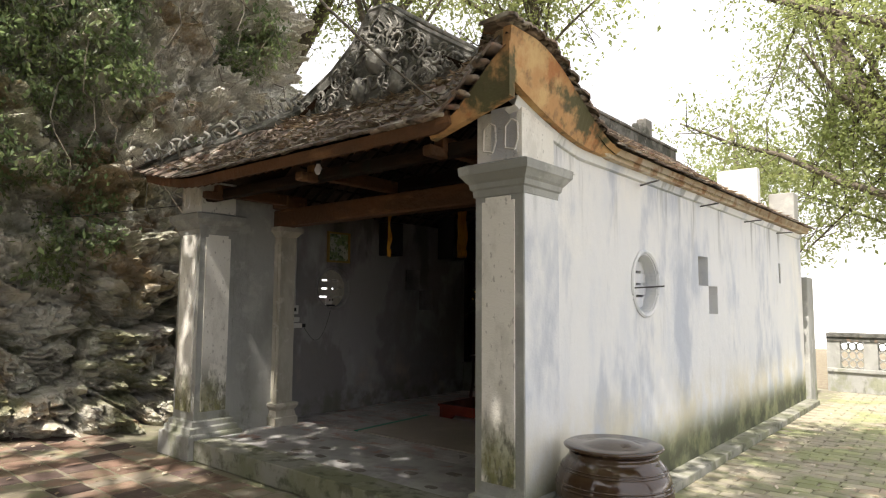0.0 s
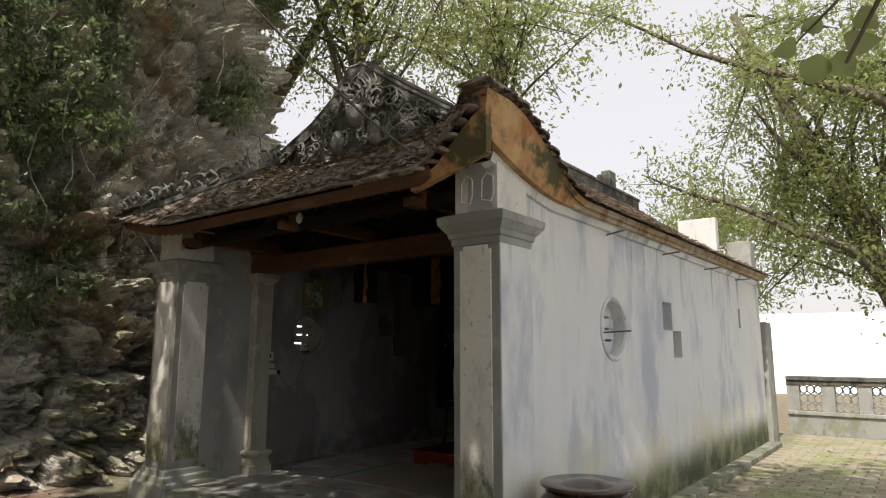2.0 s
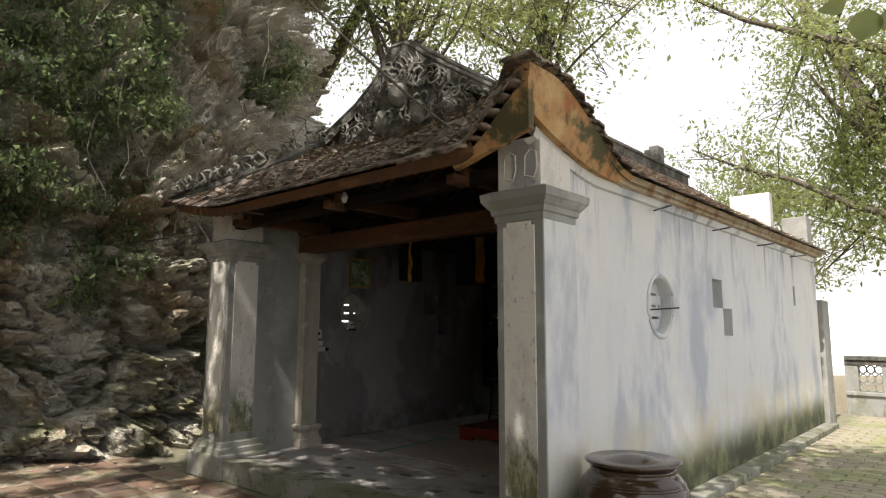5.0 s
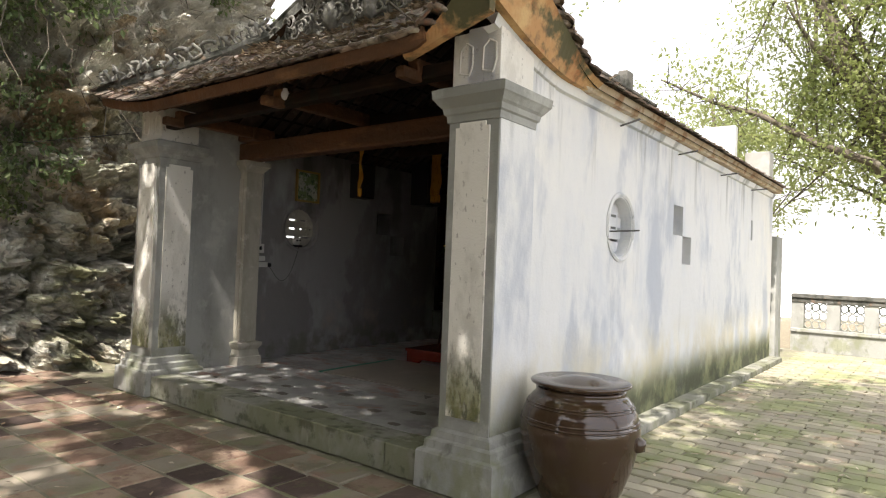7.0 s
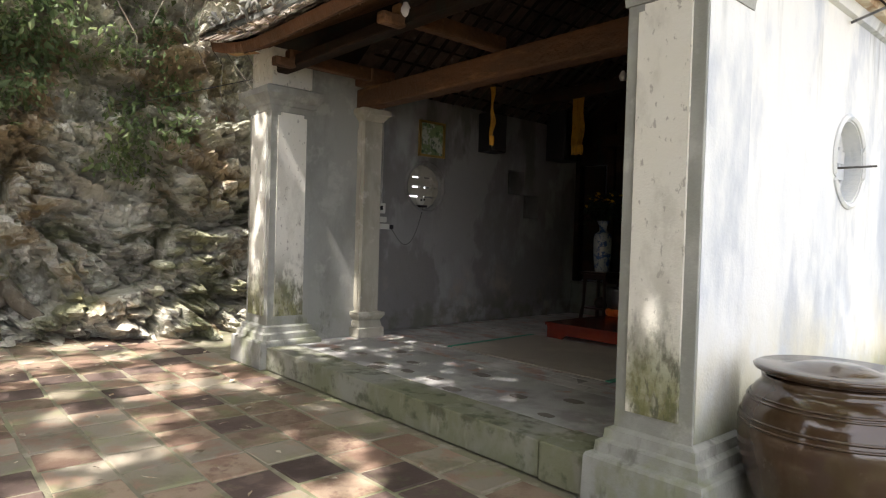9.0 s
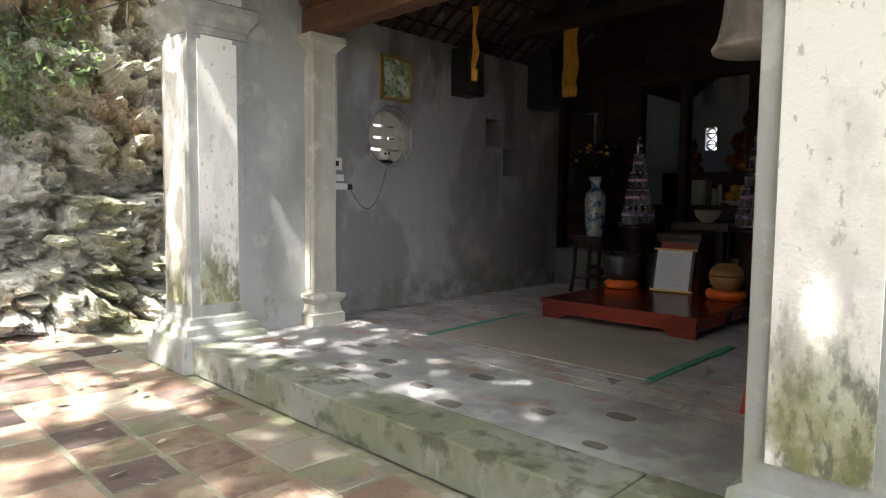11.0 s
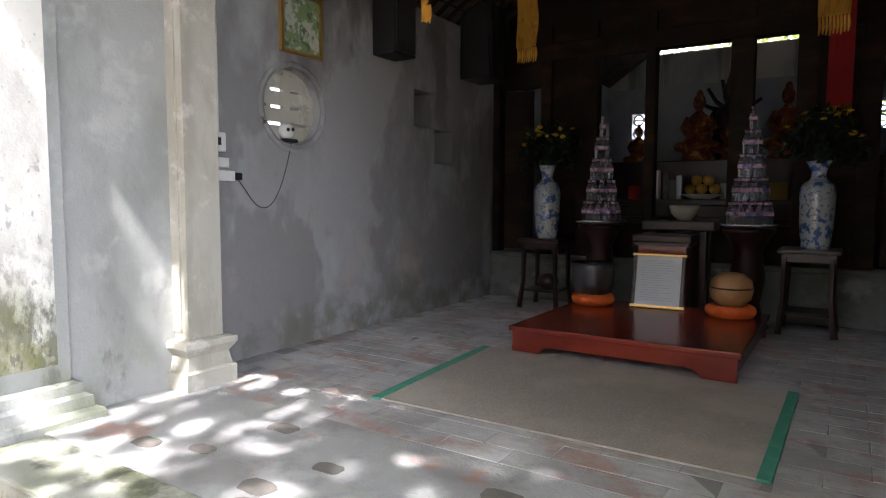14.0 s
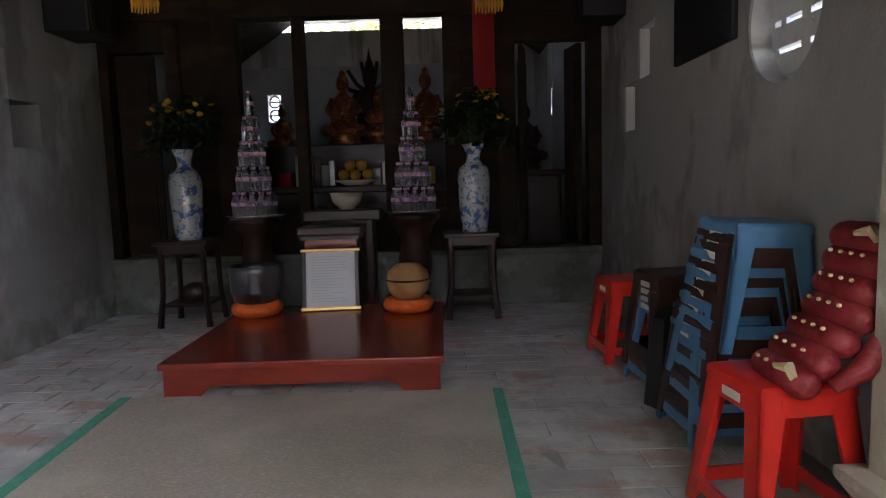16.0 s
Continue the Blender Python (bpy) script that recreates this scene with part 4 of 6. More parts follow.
def tree(name, base, top, lean, r, crown, n_limbs, n_clusters, per, spread, size, label, seed, limb_from=0.45, gaps=None, arms=()):
    """crown: centre and half sizes; limbs reach from the trunk into it, twigs end in leaf clusters."""
    rnd = random.Random(seed)
    t = thing(name, base, label, "tree", "trees round the temple")
    inv = t.matrix_world.inverted()
    base, top = Vector(base), Vector(top)
    bm = bmesh.new()
    spine = []
    for k in range(9):
        f = k / 8
        p = base.lerp(top, f) + Vector((math.sin(f * 3.1) * lean, math.sin(f * 4.3 + 1) * lean * 0.6, 0))
        spine.append(p)
    tube(bm, spine, [r * (1.25 if k == 0 else 1 - 0.75 * k / 8) for k in range(9)], 10)
    c, h = Vector(crown[0]), Vector(crown[1])
    clusters = []
    for i in range(n_limbs):
        f = limb_from + (1 - limb_from) * (i + rnd.random()) / n_limbs
        k = min(7, int(f * 8))
        start = spine[k].lerp(spine[k + 1], f * 8 - k)
        while True:
            q = Vector((rnd.uniform(-1, 1), rnd.uniform(-1, 1), rnd.uniform(-1, 1)))
            if q.length <= 1:
                break
        end = c + Vector((q.x * h.x, q.y * h.y, q.z * h.z))
        w_ = min(1.0, (10 / n_limbs) ** 0.5) * (1.9 if i % 9 == 0 else 0.9)
        mid = start.lerp(end, 0.5) + Vector((rnd.uniform(-0.3, 0.3), rnd.uniform(-0.3, 0.3), rnd.uniform(0.0, 0.5)))
        tube(bm, (start, start.lerp(mid, 0.5) + Vector((0, 0, 0.08)), mid, mid.lerp(end, 0.6), end), [q_ * w_ for q_ in (r * 0.33, r * 0.26, r * 0.18, r * 0.1, 0.02)], 6)
        for _ in range(n_clusters):
            g = rnd.uniform(0.35, 1.08)
            p = (start.lerp(mid, g * 2) if g < 0.5 else mid.lerp(end, g * 2 - 1)) + Vector((rnd.gauss(0, 0.45), rnd.gauss(0, 0.45), rnd.gauss(0, 0.3)))
            clusters.append(p)
            if rnd.random() < 0.5:
                tube(bm, (mid.lerp(end, rnd.random()), p), [0.012, 0.004], 4)
    for pts, r0 in arms:
        pts = [Vector(p) for p in pts]
        n = len(pts)
        tube(bm, pts, [r0 * (1 - 0.8 * k / (n - 1)) for k in range(n)], 8)
        for _ in range(9 * n):
            k = rnd.randrange(n - 1)
            p = pts[k].lerp(pts[k + 1], rnd.random())
            q = p + Vector((rnd.gauss(0, 0.4), rnd.gauss(0, 0.4), rnd.gauss(0.05, 0.3)))
            tube(bm, (p, q), [0.014, 0.004], 4)
            clusters.append(q)
    for nm, ob, lab in (("trunk", part("trunk", bm, bark, t, "", True), "forked grey-brown trunk and limbs"),):
        ob.matrix_parent_inverse = inv
        ob["label"] = lab
    V, F = leaf_cloud(rnd, clusters, per, spread, size)
    if gaps:
        # clearings cut through the crown along the sun's direction, to place sun patches
        edge, thick, thin = gaps
        keep = []
        for k in range(0, len(V), 4):
            gx, gy = V[k].x - 0.111 * V[k].z, V[k].y + 0.667 * V[k].z
            hole = 0.8 * noise.noise((gx * 0.9, gy * 1.0, 4.0)) + 0.85 * noise.noise((gx * 2.6, gy * 2.9, 9.0))
            if hole < (thick + 0.3 * max(0.0, gy - edge - 0.7) if gy > edge else thin):
                keep.append(k)
        V = [V[k + q] for k in keep for q in range(4)]
        F = [f for b in range(0, len(V), 4) for f in ((b, b + 1, b + 2), (b, b + 2, b + 3))]
    ob = mesh_part("crown", V, F, leaf_tree, t, "loose airy crown of small green leaves")
    ob.matrix_parent_inverse = inv
    return t


tree("tree", (0.75, 15.5, -0.6), (-3.0, 15.5, 9.6), 0.08, 0.36, ((-1.6, 15.4, 6.4), (3.0, 2.2, 4.4)), 44, 11, 46, 0.24, 0.11, "tall leaning leafy tree beyond the balustrade", 11, 0.2, arms=(
    (((-0.3, 15.3, 2.6), (-0.99, 14.2, 3.55), (-1.9, 14.0, 3.96), (-2.9, 14.0, 4.62), (-3.79, 14.0, 4.98), (-4.89, 14.0, 5.62)), 0.10),))
tree("tree", (2.2, 15.8, -0.6), (1.0, 15.6, 9.5), 0.3, 0.26, ((0.6, 15.6, 6.2), (1.9, 2.2, 4.0)), 22, 10, 46, 0.26, 0.11, "leafy tree beyond the balustrade", 12, 0.15, arms=(
    (((1.3, 15.5, 5.2), (-0.4, 13.6, 6.3), (-1.53, 13.0, 6.74), (-2.19, 13.0, 7.1), (-3.33, 13.0, 7.8), (-4.37, 13.0, 8.65), (-5.67, 13.0, 9.66)), 0.11),))
tree("tree", (-5.6, 22.0, -4.0), (-5.9, 21.6, 7.4), 0.3, 0.18, ((-5.6, 21.4, 5.4), (4.2, 2.2, 2.0)), 26, 10, 26, 0.34, 0.16, "pale leafy tree far behind the roof", 17, 0.4)
tree("tree", (-7.9, 12.7, -0.03), (-7.7, 12.4, 10.6), 0.15, 0.24, ((-8.0, 12.2, 9.3), (3.4, 2.4, 2.2)), 34, 10, 26, 0.30, 0.125, "slender tree rising behind the temple roof", 13, 0.6)
tree("tree", (-9.7, 9.3, -0.03), (-9.2, 9.0, 11.4), 0.2, 0.30, ((-9.0, 9.0, 9.8), (3.2, 2.0, 2.6)), 36, 10, 26, 0.28, 0.115, "leaning forked tree between cliff and temple", 14, 0.5, arms=(
    (((-13.2, 8.9, 6.4), (-12.22, 9.0, 7.42), (-11.4, 9.0, 8.14), (-10.44, 9.0, 9.12), (-9.7, 9.0, 9.9), (-9.0, 9.0, 10.9)), 0.24),))
# two trees out of view, added for the dappled shade on the paving
tree("tree", (4.4, -5.6, -0.03), (1.4, -4.6, 8.4), 0.4, 0.28, ((-2.3, -2.5, 9.0), (5.7, 4.9, 1.4)), 138, 11, 46, 0.29, 0.19, "spreading tree shading the terrace", 15, 0.5, (3.45, 0.46, 0.02))
tree("tree", (5.2, 5.0, -0.03), (3.6, 4.6, 8.0), 0.4, 0.26, ((1.0, 2.2, 8.6), (3.4, 3.4, 1.4)), 44, 10, 44, 0.30, 0.18, "spreading tree shading the side pavement", 16, 0.5, (3.45, 0.0, -0.1))

# a low twig of that tree with broad young leaves
twig = thing("hanging_twig", (0.3, 1.1, 2.4), "thin hanging twig with broad bright green leaves", "twig")
inv = twig.matrix_world.inverted()
bm = bmesh.new()
for pts, r0 in (([(2.6, 3.6, 8.2), (1.4, 2.2, 4.6), (0.6, 1.3, 2.9), (0.10, 1.11, 2.22), (0.03, 1.12, 2.10)], 0.012), ([(0.6, 1.3, 2.9), (0.16, 1.14, 2.35), (0.02, 1.10, 2.20), (-0.04, 1.10, 2.15)], 0.006)):
    tube(bm, pts, [r0 * (1 - 0.75 * k / (len(pts) - 1)) for k in range(len(pts))], 6)
stem = part("stem", bm, bark, twig)
stem.matrix_parent_inverse = inv
for (x, y, z), (dx, dy, dz), L in (((-0.01, 1.12, 2.13), (-0.25, 0.0, -1), 0.085), ((0.02, 1.13, 2.13), (0.35, 0.2, -1), 0.08), ((0.03, 1.12, 2.15), (1, 0.3, -0.25), 0.09), ((-0.04, 1.10, 2.16), (-1, 0.2, -0.35), 0.07), ((0.0, 1.10, 2.19), (-0.6, -0.3, -0.6), 0.06), ((0.06, 1.11, 2.19), (0.5, 0.4, -0.8), 0.07), ((0.10, 1.12, 2.24), (-0.7, 0.3, -0.2), 0.07)):
    d = Vector((dx, dy, dz)).normalized()
    side = d.cross(Vector((0.2, -1, 0.3))).normalized()
    nrm = d.cross(side)
    bm = bmesh.new()
    rows = []
    for k in range(8):
        f = k / 7
        w = 0.30 * L * math.sin(math.pi * f ** 0.75) ** 0.9 + 0.0006
        L_ = 0.66 * L
        c = Vector((x, y, z)) + d * L_ * f + nrm * 0.012 * math.sin(3 * f)
        rows.append([bm.verts.new(c + side * w * q + nrm * 0.18 * w * abs(q)) for q in (-1, 0, 1)])
    for ra, rb in zip(rows, rows[1:]):
        for q in range(2):
            bm.faces.new((ra[q], ra[q + 1], rb[q + 1], rb[q]))
    leaf = part("leaf", bm, leaf_tree, twig, "", True)
    leaf.matrix_parent_inverse = inv

# shrubs and vines hanging on the cliff
rnd = random.Random(21)
clusters, small = [], []
for _ in range(17000):
    i, j = int(rnd.uniform(6.6, 17.6) / cum[-1] * 520), rnd.randrange(34, 249)
    p = cliff_point(i, j)
    bare = ease((p.y - 3.2) / 1.1)
    dens = noise.noise((p.y * 0.8, p.z * 0.9, 3.0)) + 0.45 * noise.noise((p.y * 2.3, p.z * 2.6, 8.0)) + 0.16 * min(2.0, p.z - 3.0) - 0.62 * bare * (1 if p.z < 9 else 0.5)
    if dens > -0.02 and p.z > 1.9:
        (clusters if rnd.random() < 0.5 else small).append(p + Vector((0.06 + rnd.random() * (0.26 - 0.14 * bare), 0, -0.05)))
V, F = leaf_cloud(rnd, clusters[:3800], 13, 0.13, 0.10, 0.5)
V2, F2 = leaf_cloud(rnd, small[:4200], 18, 0.12, 0.058, 0.3)
F += [tuple(q + len(V) for q in f) for f in F2]
V += V2
shrub = thing("cliff_shrubs", (-9, 2.5, 3), "dense dark green shrubs and creepers hanging on the cliff", "shrubs", kind="stuff")
ob = mesh_part("leaves", V, F, leaf_vine, shrub)
ob.matrix_parent_inverse = shrub.matrix_world.inverted()
bm = bmesh.new()
for _ in range(120):
    p = cliff_point(int(rnd.uniform(9, 17.4) / cum[-1] * 520), rnd.randrange(75, 234)) + Vector((0.15, 0, 0))
    pts = [p]
    for k in range(6):
        p = p + Vector((rnd.uniform(-0.02, 0.12), rnd.uniform(-0.25, 0.25), rnd.uniform(-0.42, 0.05)))
        pts.append(p)
    tube(bm, pts, [0.011, 0.011, 0.010, 0.009, 0.007, 0.005, 0.003], 5)
ob = part("stems", bm, bark, shrub, "bare trailing stems")
ob.matrix_parent_inverse = shrub.matrix_world.inverted()

# ---- balustrade ----
bal = thing("balustrade", (0.5, 14.4, 0), "grey stone balustrade with pierced lattice blocks", "balustrade", kind="structure")
inv = bal.matrix_world.inverted()


def bpart(name, bm, m, lab=""):
    ob = part(name, bm, m, bal, lab)
    ob.matrix_parent_inverse = inv


bpart("rail", boxes((-2.3, 4.6, 14.28, 14.52, 0.93, 1.02), (-2.3, 4.6, 14.25, 14.55, 1.02, 1.10), bevel=0.015), carved, "weathered moulded top rail")
bpart("base", boxes((-2.3, 4.6, 14.30, 14.50, -0.02, 0.36), (-2.3, 4.6, 14.26, 14.54, 0.36, 0.43), bevel=0.012), cement, "mossy base course")
x = -2.3
while x < 4.5:
    bpart("post", boxes((x, x + 0.22, 14.30, 14.50, 0.43, 0.93)), cement)
    lat = bmesh.new()
    a, b = x + 0.22, x + 0.60
    for k in range(3):
        for q in range(3):
            cx_, cz_ = a + (b - a) * (k + 0.5) / 3, 0.43 + 0.50 * (q + 0.5) / 3
            tube(lat, [(cx_ + 0.062 * math.cos(w), 14.40, cz_ + 0.078 * math.sin(w)) for w in [2 * math.pi * s / 10 for s in range(11)]], 0.016, 5)
    bpart("lattice", lat, cement, "pierced ring lattice block")
    x += 0.60
struct(part("chimney_block", boxes((-2.76, -2.36, 12.25, 12.6, 2.1, 3.57), bevel=0.02), cement), "weathered grey block above the rear wall", "wall")
struct(part("parapet", boxes((-3.62, -2.93, 12.25, 12.45, 2.9, 4.08), bevel=0.015), lime_out), "white rendered parapet block behind the roof", "wall")
struct(part("pillar_end", boxes((-2.60, -2.2, 12.2, 12.7, 0, 2.1), bevel=0.02), cement), "mossy grey cement end buttress of the wall", "wall")

# far haze beyond the slope, put in as a glowing backdrop ring
haze = bpy.data.materials.new("glowing_hazy_backdrop")
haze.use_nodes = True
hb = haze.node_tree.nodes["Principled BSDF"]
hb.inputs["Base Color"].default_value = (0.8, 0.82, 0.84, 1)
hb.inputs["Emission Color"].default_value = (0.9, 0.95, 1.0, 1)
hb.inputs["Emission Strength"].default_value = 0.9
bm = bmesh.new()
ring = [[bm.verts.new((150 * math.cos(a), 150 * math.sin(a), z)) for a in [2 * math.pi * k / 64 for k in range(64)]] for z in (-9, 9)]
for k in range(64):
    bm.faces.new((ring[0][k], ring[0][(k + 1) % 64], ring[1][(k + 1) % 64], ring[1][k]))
struct(part("backdrop", bm, haze), "glowing backdrop of hazy distance below the hill", "backdrop")

# ---- small materials ----
lacquer = mat("red_lacquered_wood", (0.24, 0.035, 0.018), 0.22, spots=(((0.15, 0.02, 0.012), 4, 0.42, 0.62, (0.3, 1, 1), None, 0.8),), bump=((40, 0.0008),), spec=0.6)
rosewood = mat("dark_rosewood", (0.030, 0.012, 0.009), 0.35, spots=(((0.022, 0.009, 0.007), 6, 0.45, 0.62, (1, 1, 0.2), None, 0.8),), bump=((40, 0.001),))
gold_trim = mat("gilt_trim", (0.55, 0.36, 0.12), 0.35, 0.7)
paper = mat("printed_white_paper", (0.62, 0.64, 0.66), 0.8)
ink = mat("grey_print", (0.45, 0.46, 0.49), 0.8)
porcelain = mat("blue_and_white_porcelain", (0.40, 0.43, 0.46), 0.12, spots=(((0.04, 0.10, 0.28), 13, 0.50, 0.56, None, None, 0.95), ((0.40, 0.43, 0.46), 5, 0.52, 0.56, None, None, 0.9), ((0.05, 0.10, 0.24), 40, 0.56, 0.6, None, None, 0.8)), spec=0.6)
gilded = mat("gilded_red_lacquer_figure", (0.20, 0.06, 0.022), 0.3, 0.3, spots=(((0.12, 0.022, 0.012), 9, 0.48, 0.6, None, None, 0.9), ((0.60, 0.26, 0.07), 14, 0.52, 0.64, None, None, 0.8)), bump=((25, 0.008),))
dark_figure = mat("dark_lacquered_figure", (0.025, 0.012, 0.009), 0.35, spots=(((0.16, 0.05, 0.02), 9, 0.55, 0.65, None, None, 0.8),), bump=((25, 0.008),))
yellow_cloth = mat("golden_yellow_cloth", (0.58, 0.30, 0.035), 0.8, spots=(((0.38, 0.17, 0.02), 30, 0.5, 0.6, (1, 1, 0.3), None, 0.7),), bump=((60, 0.004),))
red_cloth = mat("deep_red_cloth", (0.38, 0.02, 0.02), 0.75, bump=((30, 0.006),))
brocade = mat("dark_red_brocade", (0.24, 0.022, 0.028), 0.5, spots=(((0.33, 0.05, 0.05), 12, 0.5, 0.62, None, None, 0.7),), bump=((40, 0.004),))
cream = mat("cream_cord", (0.62, 0.52, 0.32), 0.8)
orange_cloth = mat("bright_orange_satin", (0.70, 0.13, 0.015), 0.45, spots=(((0.55, 0.10, 0.01), 25, 0.5, 0.6, None, None, 0.8),), bump=((30, 0.01),))
plastic_red = mat("red_moulded_plastic", (0.68, 0.03, 0.018), 0.32, spots=(((0.5, 0.02, 0.015), 3, 0.5, 0.7, None, None, 0.5),), spec=0.5)
plastic_blue = mat("blue_moulded_plastic", (0.10, 0.25, 0.45), 0.38, spots=(((0.16, 0.32, 0.5), 4, 0.5, 0.7, None, None, 0.6),))
plastic_brown = mat("dark_brown_moulded_plastic", (0.06, 0.028, 0.022), 0.35)
plastic_black = mat("black_plastic", (0.018, 0.018, 0.02), 0.45)
plastic_white = mat("off_white_plastic", (0.70, 0.69, 0.65), 0.4)
steel = mat("dark_brushed_metal", (0.16, 0.16, 0.165), 0.32, 0.85, spots=(((0.05, 0.05, 0.05), 5, 0.45, 0.6, (1, 1, 0.2), None, 0.7),))
tray_mat = mat("silver_tray", (0.62, 0.64, 0.66), 0.25, 0.8)
fish_wood = mat("tan_wooden_fish", (0.42, 0.24, 0.10), 0.4, spots=(((0.3, 0.15, 0.06), 6, 0.45, 0.62, None, None, 0.7),))
glaze = mat("dark_brown_glazed_stoneware", (0.05, 0.027, 0.015), 0.09, spots=(((0.075, 0.05, 0.03), 3, 0.46, 0.62, (1, 1, 0.6), None, 0.8), ((0.05, 0.028, 0.022), 5, 0.55, 0.68, None, None, 0.8), ((0.2, 0.16, 0.12), 14, 0.62, 0.72, None, None, 0.2)), bump=((60, 0.0006),), spec=0.7)
matting = mat("woven_grey_brown_matting", (0.46, 0.41, 0.355), 0.8, spots=(((0.34, 0.30, 0.26), 1.2, 0.42, 0.6, None, None, 0.8), ((0.50, 0.46, 0.39), 60, 0.5, 0.6, (1, 3, 1), None, 0.7)), bump=((140, 0.003),))
green_edge = mat("green_mat_binding", (0.07, 0.31, 0.215), 0.7, spots=(((0.12, 0.38, 0.27), 14, 0.48, 0.64, None, None, 0.6),), bump=((60, 0.003),))
petal = mat("yellow_chrysanthemum", (0.72, 0.45, 0.03), 0.7, island=0.3)
leafy = leaf_material("dark_bouquet_leaf", (0.02, 0.035, 0.015), (0.03, 0.05, 0.02), (0.02, 0.04, 0.01))
fruit = mat("yellow_fruit", (0.50, 0.28, 0.04), 0.45)
bulb_glass = mat("milky_bulb_glass", (0.82, 0.80, 0.82), 0.25)
bell_metal = mat("pale_old_bell_metal", (0.42, 0.38, 0.33), 0.5, 0.25, spots=(((0.25, 0.22, 0.19), 6, 0.45, 0.62, (1, 1, 0.5), None, 0.8),))
clear = bpy.data.materials.new("clear_bottle_plastic")
clear.use_nodes = True
cb = clear.node_tree.nodes["Principled BSDF"]
cb.inputs["Base Color"].default_value = (0.85, 0.88, 0.92, 1)
cb.inputs["Roughness"].default_value, cb.inputs["Transmission Weight"].default_value, cb.inputs["IOR"].default_value = 0.1, 0.92, 1.25
pink_label = mat("pink_blue_bottle_label", (0.52, 0.30, 0.38), 0.5, spots=(((0.10, 0.10, 0.35), 18, 0.5, 0.56, None, None, 0.9),))


def sub(owner, name, bm, m, label="", smooth=False):
    """A part built in world places under a thing."""
    ob = part(name, bm, m, owner, label, smooth)
    ob.matrix_parent_inverse = owner.matrix_world.inverted()
    return ob


def skew(bm, top, bottom):
    """A six-sided body between two four-cornered outlines."""
    a, b = [bm.verts.new(p) for p in top], [bm.verts.new(p) for p in bottom]
    fs = [bm.faces.new(a), bm.faces.new(b[::-1])]
    for i in range(4):
        j = (i + 1) % 4
        fs.append(bm.faces.new((a[j], a[i], b[i], b[j])))
    bmesh.ops.recalc_face_normals(bm, faces=fs)
    return bm


# ---- round windows with their character fret ----
for n_, (xa, xb, xf, m_) in enumerate(((XR, XRO, -2.40, lime_out), (XLO, XL, -6.58, stone_col)), 1):
    cy, cz, r = CIRC if n_ == 1 else CIRC_W
    w = thing(f"window_{n_}", (xf, cy, cz), "round window with a pierced longevity-character fret", "window", kind="structure")
    ring = bmesh.new()
    tube(ring, [(xf, cy + (r - 0.012) * math.cos(a), cz + (r - 0.012) * math.sin(a)) for a in [2 * math.pi * k / 40 for k in range(41)]], 0.02, 6)
    sub(w, "ring", ring, m_)
    for z, half in ((0.165, 0.18), (0.055, 0.245), (-0.055, 0.245), (-0.165, 0.18)):
        sub(w, "bar", boxes((xf - 0.02, xf + 0.02, cy - half, cy + half, cz + z - 0.043, cz + z + 0.043)), m_)
    sub(w, "upright", boxes((xf - 0.018, xf + 0.018, cy - 0.03, cy + 0.03, cz - 0.25, cz + 0.25)), m_)
    for y in (-0.16, 0.16):
        sub(w, "upright", boxes((xf - 0.018, xf + 0.018, cy + y - 0.02, cy + y + 0.02, cz - 0.05, cz + 0.17)), m_)
    if n_ == 1:
        sub(w, "rod", tube(bmesh.new(), ((-2.42, cy - 0.05, cz - 0.04), (-2.16, cy + 0.14, cz - 0.02)), 0.008, 6), steel, "thin rusty iron rod")
    rim = bmesh.new()
    xs = XRO if n_ == 1 else XL
    pr = [(cy + (r + 0.03) * math.cos(a), cz + (r + 0.03) * math.sin(a)) for a in [2 * math.pi * k / 40 for k in range(41)]]
    tube(rim, [(xs, y, z) for y, z in pr], 0.022, 6)
    sub(w, "rim", rim, lime_out if n_ == 1 else lime_in, "raised plaster rim")
# dark stucco on the west backing stands in for shade inside the recesses
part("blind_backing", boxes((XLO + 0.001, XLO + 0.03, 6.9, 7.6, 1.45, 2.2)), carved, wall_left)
part("blind_backing", boxes((-2.44, -2.42, 7.0, 7.78, 1.45, 2.2)), lime_in, wall_right)

# iron rods out of the cornice
for y in (5.6, 7.2, 8.9, 10.6):
    ob = part("iron_rod", tube(bmesh.new(), ((-2.3, y, 2.70), (-2.02, y - 0.25, 2.68)), 0.009, 6), steel, wall_right)

# ---- stoneware jar ----
jar = thing("water_jar", (-1.80, 3.94, 0.0), "large brown glazed stoneware jar with a flat lid", "jar")
prof = [(0.20, 0.0), (0.225, 0.01), (0.27, 0.10), (0.325, 0.24), (0.36, 0.38), (0.365, 0.47), (0.345, 0.57), (0.30, 0.645), (0.275, 0.67), (0.275, 0.70)]
fine = []
for (r0, z0), (r1, z1) in zip(prof, prof[1:]):
    for k in range(3):
        fine.append((r0 + (r1 - r0) * k / 3, z0 + (z1 - z0) * k / 3))
fine.append(prof[-1])
part("body", lathe(bmesh.new(), fine, 56), glaze, jar, "", True)
for z in (0.50, 0.525, 0.60, 0.615):
    rr = next(r0 + (r1 - r0) * (z - z0) / (z1 - z0) for (r0, z0), (r1, z1) in zip(prof, prof[1:]) if z0 <= z <= z1)
    part("groove_ring", tube(bmesh.new(), [(rr * math.cos(a), rr * math.sin(a), z) for a in [2 * math.pi * k / 48 for k in range(49)]], 0.007, 5), glaze, jar, "", True)
